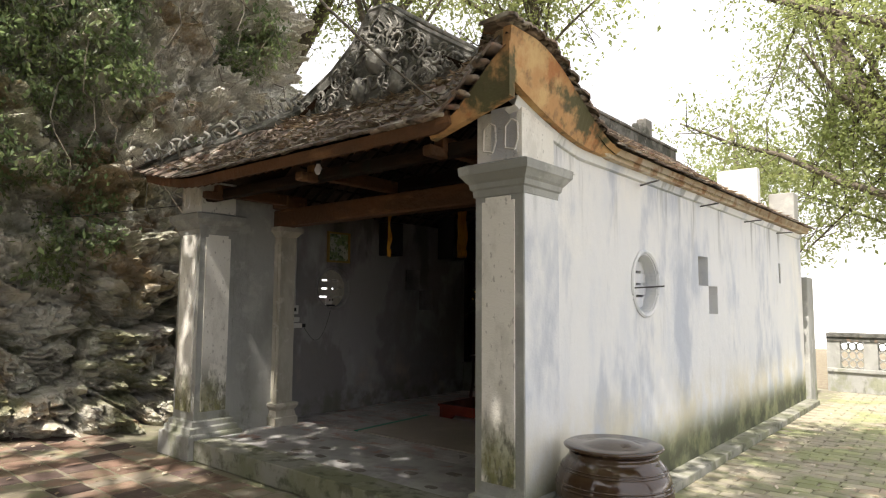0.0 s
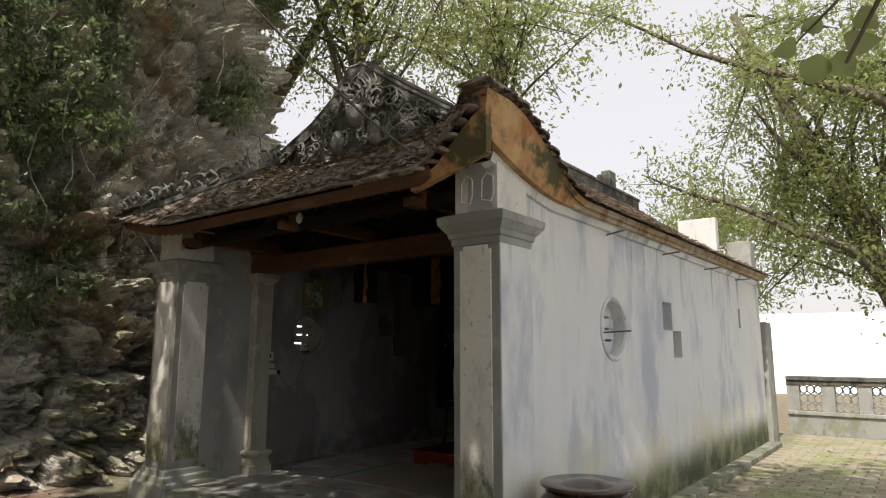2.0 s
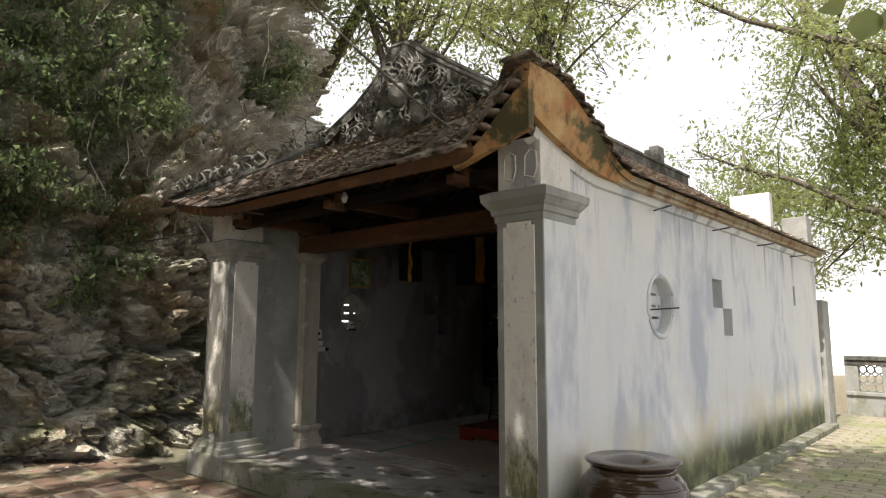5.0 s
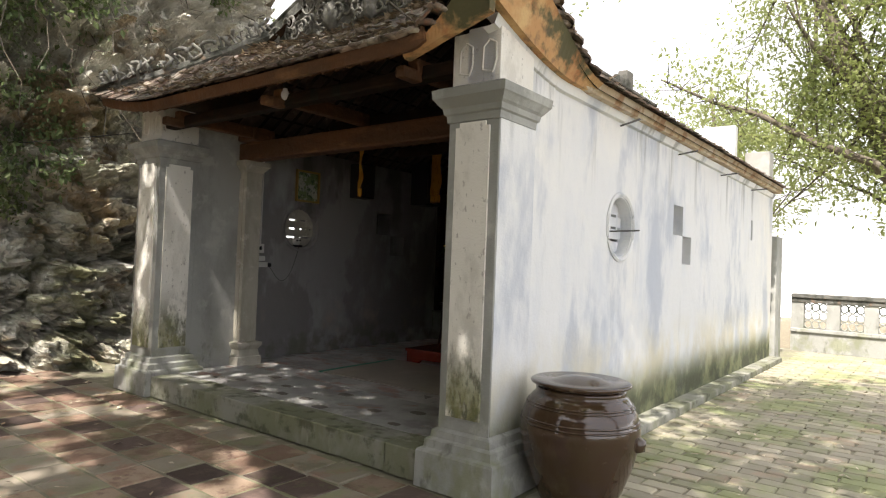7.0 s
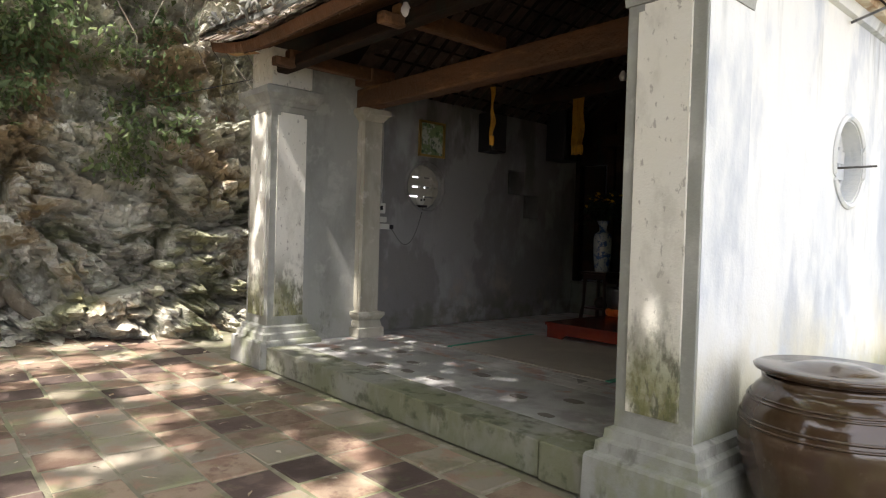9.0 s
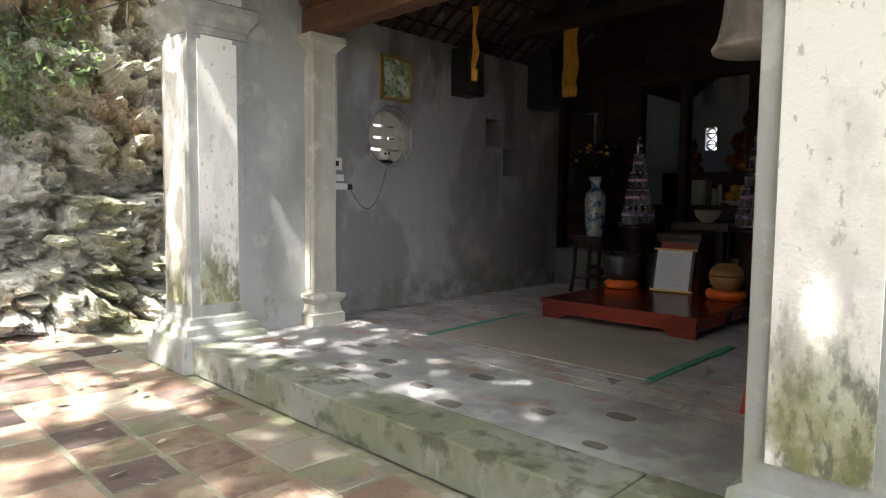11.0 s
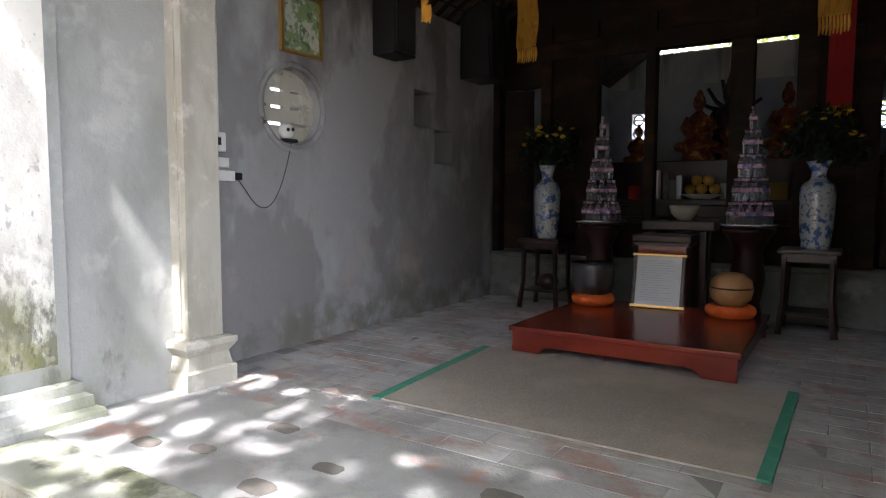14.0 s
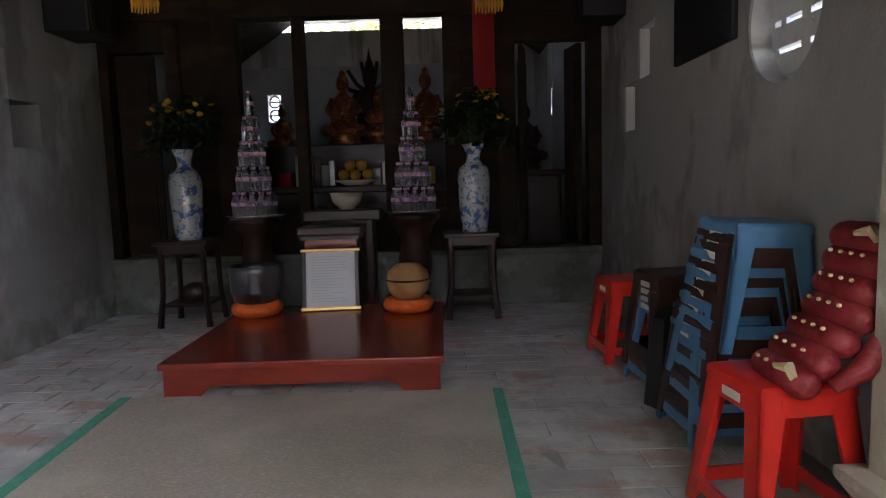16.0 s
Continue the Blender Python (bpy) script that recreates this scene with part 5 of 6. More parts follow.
part("lid", lathe(bmesh.new(), [(0.0, 0.695), (0.26, 0.70), (0.305, 0.725), (0.31, 0.737), (0.295, 0.745), (0.20, 0.735), (0.17, 0.742), (0.10, 0.762), (0.0, 0.768)], 48), glaze, jar, "dull brown lid with a raised centre", True)
part("lug", lathe(bmesh.new(), [(0.0, -0.05), (0.05, -0.03), (0.055, 0.03), (0.0, 0.06)], 10, 0.345, 0.06, 0.40), glaze, jar, "", True)

# ---- partition between hall and altar room ----
part_wall = thing("wall_partition", (CX, Y_PART, FLOOR), "low plaster wall with a dark timber screen above", "wall", kind="structure")
sub(part_wall, "low_wall", boxes((XL, XR - 0.012, 8.30, 8.50, FLOOR, 0.62), (XL, XR - 0.012, 8.28, 8.52, 0.62, 0.66), bevel=0.01), mat("dark_mossy_plaster", (0.15, 0.155, 0.14), 0.9, spots=(((0.08, 0.09, 0.06), 3, 0.45, 0.62, None, None, 0.8), ((0.26, 0.26, 0.25), 4, 0.56, 0.7, None, None, 0.7)), bump=((20, 0.006),)), "stained grey plaster low wall")
TOPZ = 2.53
for xa, xb in ((XL, -6.42), (-5.97, -5.86), (-5.60, -5.40), (-4.96, -4.87), (-4.26, -4.08), (-3.77, -3.62), (-3.34, -3.20), (-2.62, XR - 0.012)):
    sub(part_wall, "post", boxes((xa, xb, 8.33, 8.46, 0.66, 2.86), bevel=0.01), wood_dark)
sub(part_wall, "lintel", boxes((XL, XR - 0.012, 8.32, 8.47, TOPZ, TOPZ + 0.16), bevel=0.01), wood_dark)
sub(part_wall, "upper_panel", slab(bmesh.new(), [(XL, TOPZ + 0.16), (XR - 0.012, TOPZ + 0.16), (XR - 0.012, 2.9), (CX, 4.2), (XL, 2.9)], "y", 8.37, 8.42), wood_dark)
for xa, xb in ((-5.86, -5.60), (-3.62, -3.34)):
    sub(part_wall, "panel", boxes((xa, xb, 8.38, 8.41, 0.66, TOPZ)), wood_dark)
for xa, xb in ((-6.42, -5.97), (-3.20, -2.62)):
    sub(part_wall, "transom", boxes((xa, xb, 8.35, 8.45, 2.30, 2.53)), wood_dark)
sub(part_wall, "sill", boxes((-5.43, -3.77, 8.34, 8.46, 0.66, 0.98)), wood_dark)
for hinge, ang in ((-6.43, 14), (-3.14, 78), (-2.66, 100)):
    d = thing("door_leaf", (hinge, 8.47, 0.68), "dark timber panelled door leaf standing open", "door", "altar room doors", rz=ang)
    part("frame", boxes((0, 0.30, -0.02, 0.02, 0.0, 1.62), bevel=0.006), wood_dark, d)
    for za, zb in ((0.1, 0.7), (0.85, 1.5)):
        part("panel", boxes((0.05, 0.25, -0.03, 0.03, za, zb), bevel=0.006), wood_dark, d)

# altar room: inner floor level is the hall's; pale lining
struct(part("wall_altar_lining", boxes((XL + 0.002, XL + 0.02, 8.55, Y_END, FLOOR, 2.85), (XR - 0.03, XR - 0.012, 8.55, 10.5, FLOOR, 2.85)), lime_pale := mat("pale_blue_grey_wash", (0.56, 0.60, 0.66), 0.9, spots=(((0.46, 0.50, 0.56), 1.4, 0.45, 0.62, None, None, 0.8),), bump=((8, 0.01),))), "pale blue-grey wash on the altar room walls", "wall")
bm = bmesh.new()
for za, zb in ((FLOOR, 2.08), (2.44, 2.80)):
    box(bm, XL, XR, Y_END - 0.03, Y_END - 0.004, za, zb)
for xa, xb in ((XL, -6.14), (-5.96, -3.19), (-3.01, XR)):
    box(bm, xa, xb, Y_END - 0.03, Y_END - 0.004, 2.08, 2.44)
struct(part("wall_altar_back", bm, lime_pale), "pale blue-grey washed back wall behind the altar", "wall")
for n_, wx in ((3, -6.05), (4, -3.10)):
    lat = thing(f"window_{n_}", (wx, Y_END, 2.26), "small bright pierced lattice window of two lobes", "window", kind="structure")
    for cz in (2.17, 2.35):
        sub(lat, "lattice_ring", tube(bmesh.new(), [(wx + 0.07 * math.cos(a), Y_END + 0.0, cz + 0.075 * math.sin(a)) for a in [2 * math.pi * k / 16 for k in range(17)]], 0.016, 5), lime_pale)
        sub(lat, "lattice_bar", boxes((wx - 0.07, wx + 0.07, Y_END - 0.015, Y_END + 0.015, cz - 0.012, cz + 0.012)), lime_pale)

# ---- altar ----
altar = thing("altar", (CX, 9.9, FLOOR), "long dark lacquered altar in two steps", "altar")
sub(altar, "table", boxes((-5.75, -3.15, 9.1, 9.75, 1.14, 1.20), (-5.6, -3.3, 9.15, 9.7, 1.02, 1.14), bevel=0.012), rosewood)
sub(altar, "front_cloth", boxes((-5.6, -3.3, 9.13, 9.16, FLOOR, 1.02)), dark_figure, "dark patterned altar front")
sub(altar, "upper_step", boxes((-5.8, -3.1, 9.75, 10.8, FLOOR, 1.62), bevel=0.015), rosewood)


def figure(x, y, z, h, m, label, crown=0.0, arms=0):
    bm = bmesh.new()
    s = h
    lathe(bm, [(0.20 * s, 0), (0.23 * s, 0.03 * s), (0.19 * s, 0.09 * s), (0.23 * s, 0.13 * s), (0.25 * s, 0.17 * s), (0.20 * s, 0.26 * s), (0.15 * s, 0.36 * s), (0.155 * s, 0.50 * s), (0.14 * s, 0.60 * s), (0.06 * s, 0.67 * s), (0.045 * s, 0.70 * s)], 18)
    lathe(bm, [(0.03 * s, 0.69 * s), (0.075 * s, 0.74 * s), (0.085 * s, 0.80 * s), (0.072 * s, 0.87 * s), (0.045 * s, 0.905 * s), (0.042 * s, 0.94 * s), (0.025 * s, 0.97 * s), (0.0, (0.985 + crown) * s)], 14)
    for sx in (-1, 1):
        tube(bm, [(sx * 0.13 * s, 0, 0.60 * s), (sx * 0.20 * s, -0.03 * s, 0.46 * s), (sx * 0.12 * s, -0.14 * s, 0.36 * s), (0, -0.17 * s, 0.35 * s)], [0.05 * s, 0.05 * s, 0.04 * s, 0.03 * s], 8)
        tube(bm, [(sx * 0.1 * s, 0.0, 0.22 * s), (sx * 0.24 * s, -0.08 * s, 0.20 * s), (sx * 0.05 * s, -0.2 * s, 0.19 * s)], [0.07 * s, 0.07 * s, 0.05 * s], 8)
    for k in range(arms):
        a = math.pi * (0.08 + 0.84 * k / max(1, arms - 1))
        tube(bm, [(0, 0.03, 0.58 * s), (0.22 * s * math.cos(a), 0.03, 0.6 * s + 0.16 * s * math.sin(a)), (0.34 * s * math.cos(a), 0, 0.62 * s + 0.34 * s * math.sin(a))], [0.03 * s, 0.025 * s, 0.02 * s], 6)
    ob = tagged(part("statue", bm, m, None, "", True), label, "statue", "altar figures")
    ob.matrix_world = pose(x, y, z)


figure(-4.82, 10.0, 1.62, 0.80, gilded, "gilded red-lacquer seated temple figure")
figure(-4.58, 10.45, 1.62, 1.0, dark_figure, "dark many-armed seated temple figure with a crown", 0.12, 6)
figure(-4.45, 9.95, 1.62, 0.58, gilded, "small gilded seated temple figure")
figure(-3.95, 9.95, 1.62, 0.80, gilded, "gilded seated temple figure in reddish robes")
figure(-5.45, 9.9, 1.55, 0.52, gilded, "small red-gold temple figure at the side")
figure(-2.95, 9.7, 1.30, 0.72, dark_figure, "dark seated figure in the side bay")
side_table = thing("side_table", (-2.91, 9.7, FLOOR), "dark wooden side altar table", "table")
sub(side_table, "tabletop", boxes((-3.22, -2.60, 9.36, 10.02, 1.25, 1.30), bevel=0.008), rosewood)
sub(side_table, "body", boxes((-3.18, -2.64, 9.42, 10.0, FLOOR, 1.25), bevel=0.01), rosewood)
rnd = random.Random(41)
fm_ = bmesh.new()
lathe(fm_, [(0.0, 0), (0.04, 0.012), (0.055, 0.05), (0.045, 0.09), (0.0, 0.10)], 12)
f0 = tagged(part("fruit", fm_, fruit, None, "", True), "round yellow fruit in an offering pile", "fruit", "fruit offering")
f0.matrix_world = pose(-4.62, 9.22, 1.25)
for x, z in ((-4.50, 1.25), (-4.73, 1.25), (-4.56, 1.335), (-4.67, 1.335)):
    copy_thing(f0, pose(x, 9.22, z))
pl = tagged(part("plate", lathe(bmesh.new(), [(0.08, 0), (0.11, 0.01), (0.2, 0.045), (0.205, 0.052), (0.10, 0.02), (0.0, 0.02)], 24), plastic_white, None, "", True), "pale offering plate under the fruit", "plate")
pl.matrix_world = pose(-4.62, 9.22, 1.20)
for x, y, w, h, m_, lab in ((-5.12, 9.3, 0.14, 0.30, plastic_white, "white packaged offering box on the altar"), (-4.92, 9.35, 0.10, 0.2, paper, "small white cup-like packet on the altar"), (-4.30, 9.3, 0.12, 0.22, plastic_white, "pale offering packet on the altar"),
                          (-4.98, 9.25, 0.06, 0.28, dark_figure, "dark narrow offering bottle on the altar"), (-4.84, 9.25, 0.06, 0.24, steel, "dull metal candle holder on the altar"), (-3.95, 9.3, 0.16, 0.16, fruit, "yellow packet on the altar"), (-5.30, 9.3, 0.12, 0.14, red_cloth, "red offering packet on the altar"), (-4.42, 9.35, 0.08, 0.16, steel, "small metal incense burner on the altar")):
    ob = tagged(part("offering", boxes((-w / 2, w / 2, -0.05, 0.05, 0, h), bevel=0.008), m_), lab, "offering", "altar offerings")
    ob.matrix_world = pose(x, y, 1.20, 0, 0, rnd.uniform(-20, 20))
mugs = tagged(part("offering_bowl", lathe(bmesh.new(), [(0.05, 0), (0.06, 0.01), (0.11, 0.06), (0.13, 0.13), (0.12, 0.13), (0.09, 0.06), (0.0, 0.03)], 20), stone_col, None, "", True), "pale ceramic incense bowl on the lectern", "bowl")
mugs.matrix_world = pose(-4.55, 8.15, 1.02)
tagged(part("offering_table", boxes((-4.86, -4.28, 7.98, 8.26, 0.94, 1.02), (-4.80, -4.74, 8.0, 8.06, FLOOR, 0.94), (-4.40, -4.34, 8.0, 8.06, FLOOR, 0.94), (-4.8, -4.34, 8.18, 8.24, FLOOR, 0.94), bevel=0.01), rosewood), "narrow dark wooden offering table", "table")

# ---- low platform, instruments, lectern ----
plat = thing("platform", (-4.52, 6.8, FLOOR), "low red-lacquered wooden kneeling platform", "platform")
sub(plat, "top", boxes((-5.22, -3.82, 6.20, 7.62, 0.335, 0.37), bevel=0.008), lacquer, "polished dark red top")
front = [(-5.20, FLOOR), (-5.02, FLOOR), (-4.99, FLOOR + 0.03), (-4.94, FLOOR + 0.05), (-4.10, FLOOR + 0.05), (-4.05, FLOOR + 0.03), (-4.02, FLOOR), (-3.84, FLOOR), (-3.84, 0.335), (-5.20, 0.335)]
sub(plat, "front_apron", slab(bmesh.new(), front, "y", 6.215, 6.255), lacquer)
sub(plat, "back_apron", slab(bmesh.new(), front, "y", 7.56, 7.60), lacquer)
for xa in (-5.20, -3.88):
    sub(plat, "side_apron", boxes((xa, xa + 0.04, 6.26, 7.555, FLOOR + 0.05, 0.335)), lacquer)


def ring_cushion(x, y):
    c = tagged(part("ring_cushion", tube(bmesh.new(), [(0.125 * math.cos(a), 0.125 * math.sin(a), 0.045) for a in [2 * math.pi * k / 32 for k in range(33)]], [0.042 + 0.004 * (k % 2) for k in range(33)], 10), orange_cloth, None, "", True), "bright orange satin ring cushion on the platform", "cushion", "ring cushions")
    c.matrix_world = pose(x, y, 0.37)


ring_cushion(-5.06, 7.36)
ring_cushion(-4.05, 7.36)
pot = thing("singing_bowl", (-5.06, 7.36, 0.44), "dark metal temple bowl on an orange cushion", "bowl")
part("body", lathe(bmesh.new(), [(0.0, 0), (0.10, 0.005), (0.145, 0.03), (0.165, 0.10), (0.17, 0.22), (0.175, 0.26), (0.165, 0.262), (0.158, 0.22), (0.15, 0.05), (0.0, 0.03)], 36), steel, pot, "", True)
fish = thing("wooden_fish", (-4.05, 7.36, 0.44), "round tan wooden temple drum on an orange cushion", "drum")
part("body", lathe(bmesh.new(), [(0.0, 0.0), (0.08, 0.01), (0.132, 0.06), (0.146, 0.125), (0.134, 0.19), (0.082, 0.238), (0.0, 0.25)], 32), fish_wood, fish, "", True)
part("slot", tube(bmesh.new(), [(0.144 * math.cos(a), 0.144 * math.sin(a), 0.14) for a in [math.pi * (1.05 + 0.9 * k / 16) for k in range(17)]], 0.006, 5), dark_figure, fish, "dark carved slot")
lec = thing("lectern", (-4.60, 7.75, FLOOR), "small dark red-brown wooden lectern", "lectern")
sub(lec, "body", boxes((-4.79, -4.42, 7.64, 7.90, FLOOR, 0.86), bevel=0.008), lacquer)
sub(lec, "top", boxes((-4.83, -4.38, 7.60, 7.94, 0.86, 0.92), bevel=0.012), rosewood, "overhanging moulded top")
sub(lec, "moulding", boxes((-4.81, -4.40, 7.62, 7.92, 0.83, 0.86)), rosewood)
fr = thing("framed_notice", (-4.575, 7.40, 0.372), "gilt-framed white printed sheet leaning on the lectern", "picture frame")
fr.matrix_world = pose(-4.575, 7.40, 0.372, -14, 0, 4)
for n_, r_ in (("frame_side", (-0.19, -0.165, -0.012, 0.012, 0.0, 0.41)), ("frame_side", (0.165, 0.19, -0.012, 0.012, 0.0, 0.41)), ("frame_top", (-0.2, 0.2, -0.014, 0.014, 0.40, 0.418)), ("frame_bottom", (-0.2, 0.2, -0.014, 0.014, 0.0, 0.022))):
    part(n_, boxes(r_, bevel=0.003), gold_trim if "side" not in n_ else rosewood, fr, "gilt frame rail" if "side" not in n_ else "")
part("sheet", boxes((-0.165, 0.165, -0.004, 0.004, 0.022, 0.40)), paper, fr, "white printed sheet")
bm = bmesh.new()
for k in range(17):
    z = 0.365 - k * 0.019
    box(bm, -0.13, -0.13 + rnd.uniform(0.14, 0.26), -0.0055, -0.0043, z - 0.002, z + 0.002)
part("printed_text", bm, ink, fr, "rows of small grey print")

# ---- stands, vases, flowers ----
def stand(x, y, w, top, label):
    s = thing("plant_stand", (x, y, FLOOR), label, "stand", "stands before the altar")
    h = w / 2
    sub(s, "top", boxes((x - h, x + h, y - h, y + h, top - 0.03, top), bevel=0.008), rosewood)
    sub(s, "apron", boxes((x - h + 0.03, x + h - 0.03, y - h + 0.03, y + h - 0.03, top - 0.09, top - 0.03)), rosewood)
    for sx in (-1, 1):
        for sy in (-1, 1):
            sub(s, "leg", tube(bmesh.new(), [(x + sx * (h - 0.05), y + sy * (h - 0.05), top - 0.06), (x + sx * (h - 0.045), y + sy * (h - 0.045), FLOOR + 0.25), (x + sx * (h - 0.02), y + sy * (h - 0.02), FLOOR + 0.012)], [0.026, 0.02, 0.026], 6), rosewood)
    sub(s, "shelf", boxes((x - h + 0.04, x + h - 0.04, y - h + 0.04, y + h - 0.04, FLOOR + 0.16, FLOOR + 0.18)), rosewood)


def vase(x, y, z, label, tall=0.66):
    v = tagged(part("vase", lathe(bmesh.new(), [(0.082, 0), (0.09, 0.006), (0.098, 0.05), (0.112, 0.2), (0.119, 0.40), (0.116, 0.46), (0.10, 0.495), (0.062, 0.52), (0.048, 0.545), (0.052, 0.59), (0.076, 0.645), (0.086, 0.66), (0.078, 0.66), (0.04, 0.59), (0.04, 0.5), (0.0, 0.5)], 40), porcelain, None, "", True), label, "vase", "altar vases")
    v.matrix_world = pose(x, y, z)
    b = thing("bouquet", (x, y, z + 0.64), "bushy bunch of yellow chrysanthemums in a vase", "flowers", "bouquets")
    r = random.Random(int(abs(x) * 100))
    bm = bmesh.new()
    heads = []
    for _ in range(34):
        a, q = r.uniform(0, 6.28), r.uniform(0.05, 0.26)
        top = (q * math.cos(a), q * math.sin(a) * 0.8, r.uniform(0.26, 0.42) - q * 0.35)
        tube(bm, [(0, 0, -0.1), (top[0] * 0.4, top[1] * 0.4, 0.12), top], [0.005, 0.004, 0.003], 4)
        heads.append(top)
    part("stem_bundle", bm, leafy, b)
    V, F = leaf_cloud(r, [(hx * 0.75, hy * 0.75, hz - 0.13 * r.random()) for hx, hy, hz in heads for _ in range(2)], 12, 0.055, 0.075, 0.2)
    mesh_part("leaves", V, F, leafy, b, "dark green leaves")
    head_me = None
    for hx, hy, hz in heads[:24]:
        if head_me is None:
            hb_ = bmesh.new()
            for k in range(16):
                a = 2 * math.pi * k / 16
                for tilt, L in ((0.35, 0.032), (0.9, 0.024)):
                    d = Vector((math.cos(a + tilt) * math.cos(tilt), math.sin(a + tilt) * math.cos(tilt), math.sin(tilt)))
                    s_ = Vector((-math.sin(a + tilt), math.cos(a + tilt), 0)) * 0.006
                    vs = [hb_.verts.new(c) for c in (Vector((0, 0, 0)), d * L * 0.6 + s_, d * L, d * L * 0.6 - s_)]
                    hb_.faces.new(vs)
            head_me = bpy.data.meshes.new("flower")
            hb_.to_mesh(head_me)
            hb_.free()
            head_me.materials.append(petal)
        o = new("flower", head_me)
        o.parent = b
        o.matrix_basis = pose(hx, hy, hz + 0.01, r.uniform(-50, 10), r.uniform(-25, 25), 0)


stand(-5.70, 7.90, 0.40, 0.84, "dark rosewood stand under a porcelain vase")
stand(-3.60, 7.90, 0.40, 0.84, "dark rosewood stand under a porcelain vase")
vase(-5.69, 7.88, 0.84, "tall blue-and-white porcelain vase with painted landscape")
vase(-3.57, 7.88, 0.82, "tall blue-and-white porcelain vase with dense pattern")
gong = tagged(part("small_gong", lathe(bmesh.new(), [(0.0, 0), (0.07, 0.0), (0.10, 0.05), (0.09, 0.11), (0.04, 0.14), (0.0, 0.145)], 20), dark_figure, None, "", True), "small dark lidded vessel under the stand", "vessel")
gong.matrix_world = pose(-5.66, 7.86, FLOOR + 0.18)

# towers of bottles
bottle_me = cap_me = lab_me = None


def lathe_mesh(name, profile, seg, m):
    b_ = lathe(bmesh.new(), profile, seg)
    me = bpy.data.meshes.new(name)
    b_.to_mesh(me)
    b_.free()
    me.materials.append(m)
    me.shade_smooth()
    return me


bottle_me = lathe_mesh("bottle", [(0.026, 0), (0.03, 0.005), (0.03, 0.11), (0.027, 0.125), (0.014, 0.15), (0.013, 0.16)], 10, clear)
lab_me = lathe_mesh("label", [(0.0305, 0.075), (0.0312, 0.076), (0.0312, 0.100), (0.0305, 0.101)], 10, pink_label)
cap_me = lathe_mesh("cap", [(0.015, 0.158), (0.016, 0.160), (0.016, 0.175), (0.0, 0.176)], 10, pink_label)


def tower(x, y):
    t_ = thing("bottle_tower", (x, y, 0.99), "tiered tower of small clear water bottles on a silver tray", "bottle tower", "bottle towers")
    part("tray", lathe(bmesh.new(), [(0.0, 0), (0.20, 0.0), (0.225, 0.018), (0.22, 0.022), (0.19, 0.01), (0.0, 0.01)], 32), tray_mat, t_, "silver tray", True)
    z = 0.012
    for n_, rr in ((13, 0.138), (10, 0.104), (7, 0.071), (4, 0.04), (1, 0.0)):
        for k in range(n_):
            a = 2 * math.pi * k / n_
            o = new("bottle", bottle_me)
            o.parent = t_
            o.matrix_basis = pose(rr * math.cos(a), rr * math.sin(a), z)
            for nm, me in (("label", lab_me), ("cap", cap_me)):
                c_ = new(nm, me)
                c_.parent = o
        z += 0.178
        if n_ > 1:
            part("tier_plate", lathe(bmesh.new(), [(0.0, z - 0.001), (rr + 0.025, z - 0.001), (rr + 0.025, z + 0.004), (0.0, z + 0.004)], 24), clear, t_)
            z += 0.005
    s = thing("pedestal", (x, y, FLOOR), "dark round wooden pedestal under a bottle tower", "pedestal", "bottle pedestals")
    part("column", lathe(bmesh.new(), [(0.17, 0), (0.18, 0.02), (0.13, 0.06), (0.10, 0.2), (0.13, 0.4), (0.10, 0.6), (0.16, 0.72), (0.19, 0.75), (0.19, 0.78), (0.0, 0.785)], 24), rosewood, s, "", True)


tower(-5.20, 7.92)
tower(-4.02, 7.92)

# ---- hanging banners, bell, bulbs ----
def banner(x, y, z0, z1, w, m, label, fringe=0.12):
    b = thing("banner", (x, y, z1), label, "banner", "hanging temple banners")
    bm = bmesh.new()
    n_ = 12
    rows_ = []
    for k in range(n_ + 1):
        z = z1 + (z0 + fringe - z1) * k / n_
        c = 0.012 * math.sin(k * 0.9)
        rows_.append([bm.verts.new((x + s * w / 2, y + c + 0.012 * math.sin(s * 2 + k * 0.7), z)) for s in (-1, -0.5, 0, 0.5, 1)])
    for a, c in zip(rows_, rows_[1:]):
        for i in range(4):
            bm.faces.new((a[i], a[i + 1], c[i + 1], c[i]))
    bmesh.ops.solidify(bm, geom=list(bm.faces), thickness=0.008)
    sub(b, "cloth", bm, m)
    for k in range(9):
        xx = x - w / 2 + w * (k + 0.5) / 9
        sub(b, "tassel", tube(bmesh.new(), [(xx, y, z0 + fringe), (xx + 0.004, y, z0 + fringe / 2), (xx, y - 0.004, z0 + random.uniform(0, 0.02))], [0.007, 0.009, 0.004], 5), yellow_cloth)


banner(-5.52, 7.05, 2.24, 3.06, 0.17, yellow_cloth, "golden yellow fringed temple banner")
banner(-3.50, 7.05, 2.18, 3.06, 0.17, yellow_cloth, "golden yellow fringed temple banner beside a red one")
banner(-3.47, 7.95, 1.80, 3.0, 0.16, red_cloth, "long red cloth temple banner", 0.08)
banner(-5.38, 5.47, 2.16, 2.75, 0.055, yellow_cloth, "narrow yellow ribbon hanging from the beam", 0.10)
bell = thing("bell", (-3.02, 4.82, 1.92), "pale old bronze temple bell hanging from the roof", "bell")
part("body", lathe(bmesh.new(), [(0.21, 0.0), (0.215, 0.02), (0.19, 0.06), (0.17, 0.16), (0.155, 0.34), (0.14, 0.44), (0.09, 0.5), (0.0, 0.52)], 32), bell_metal, bell, "", True)
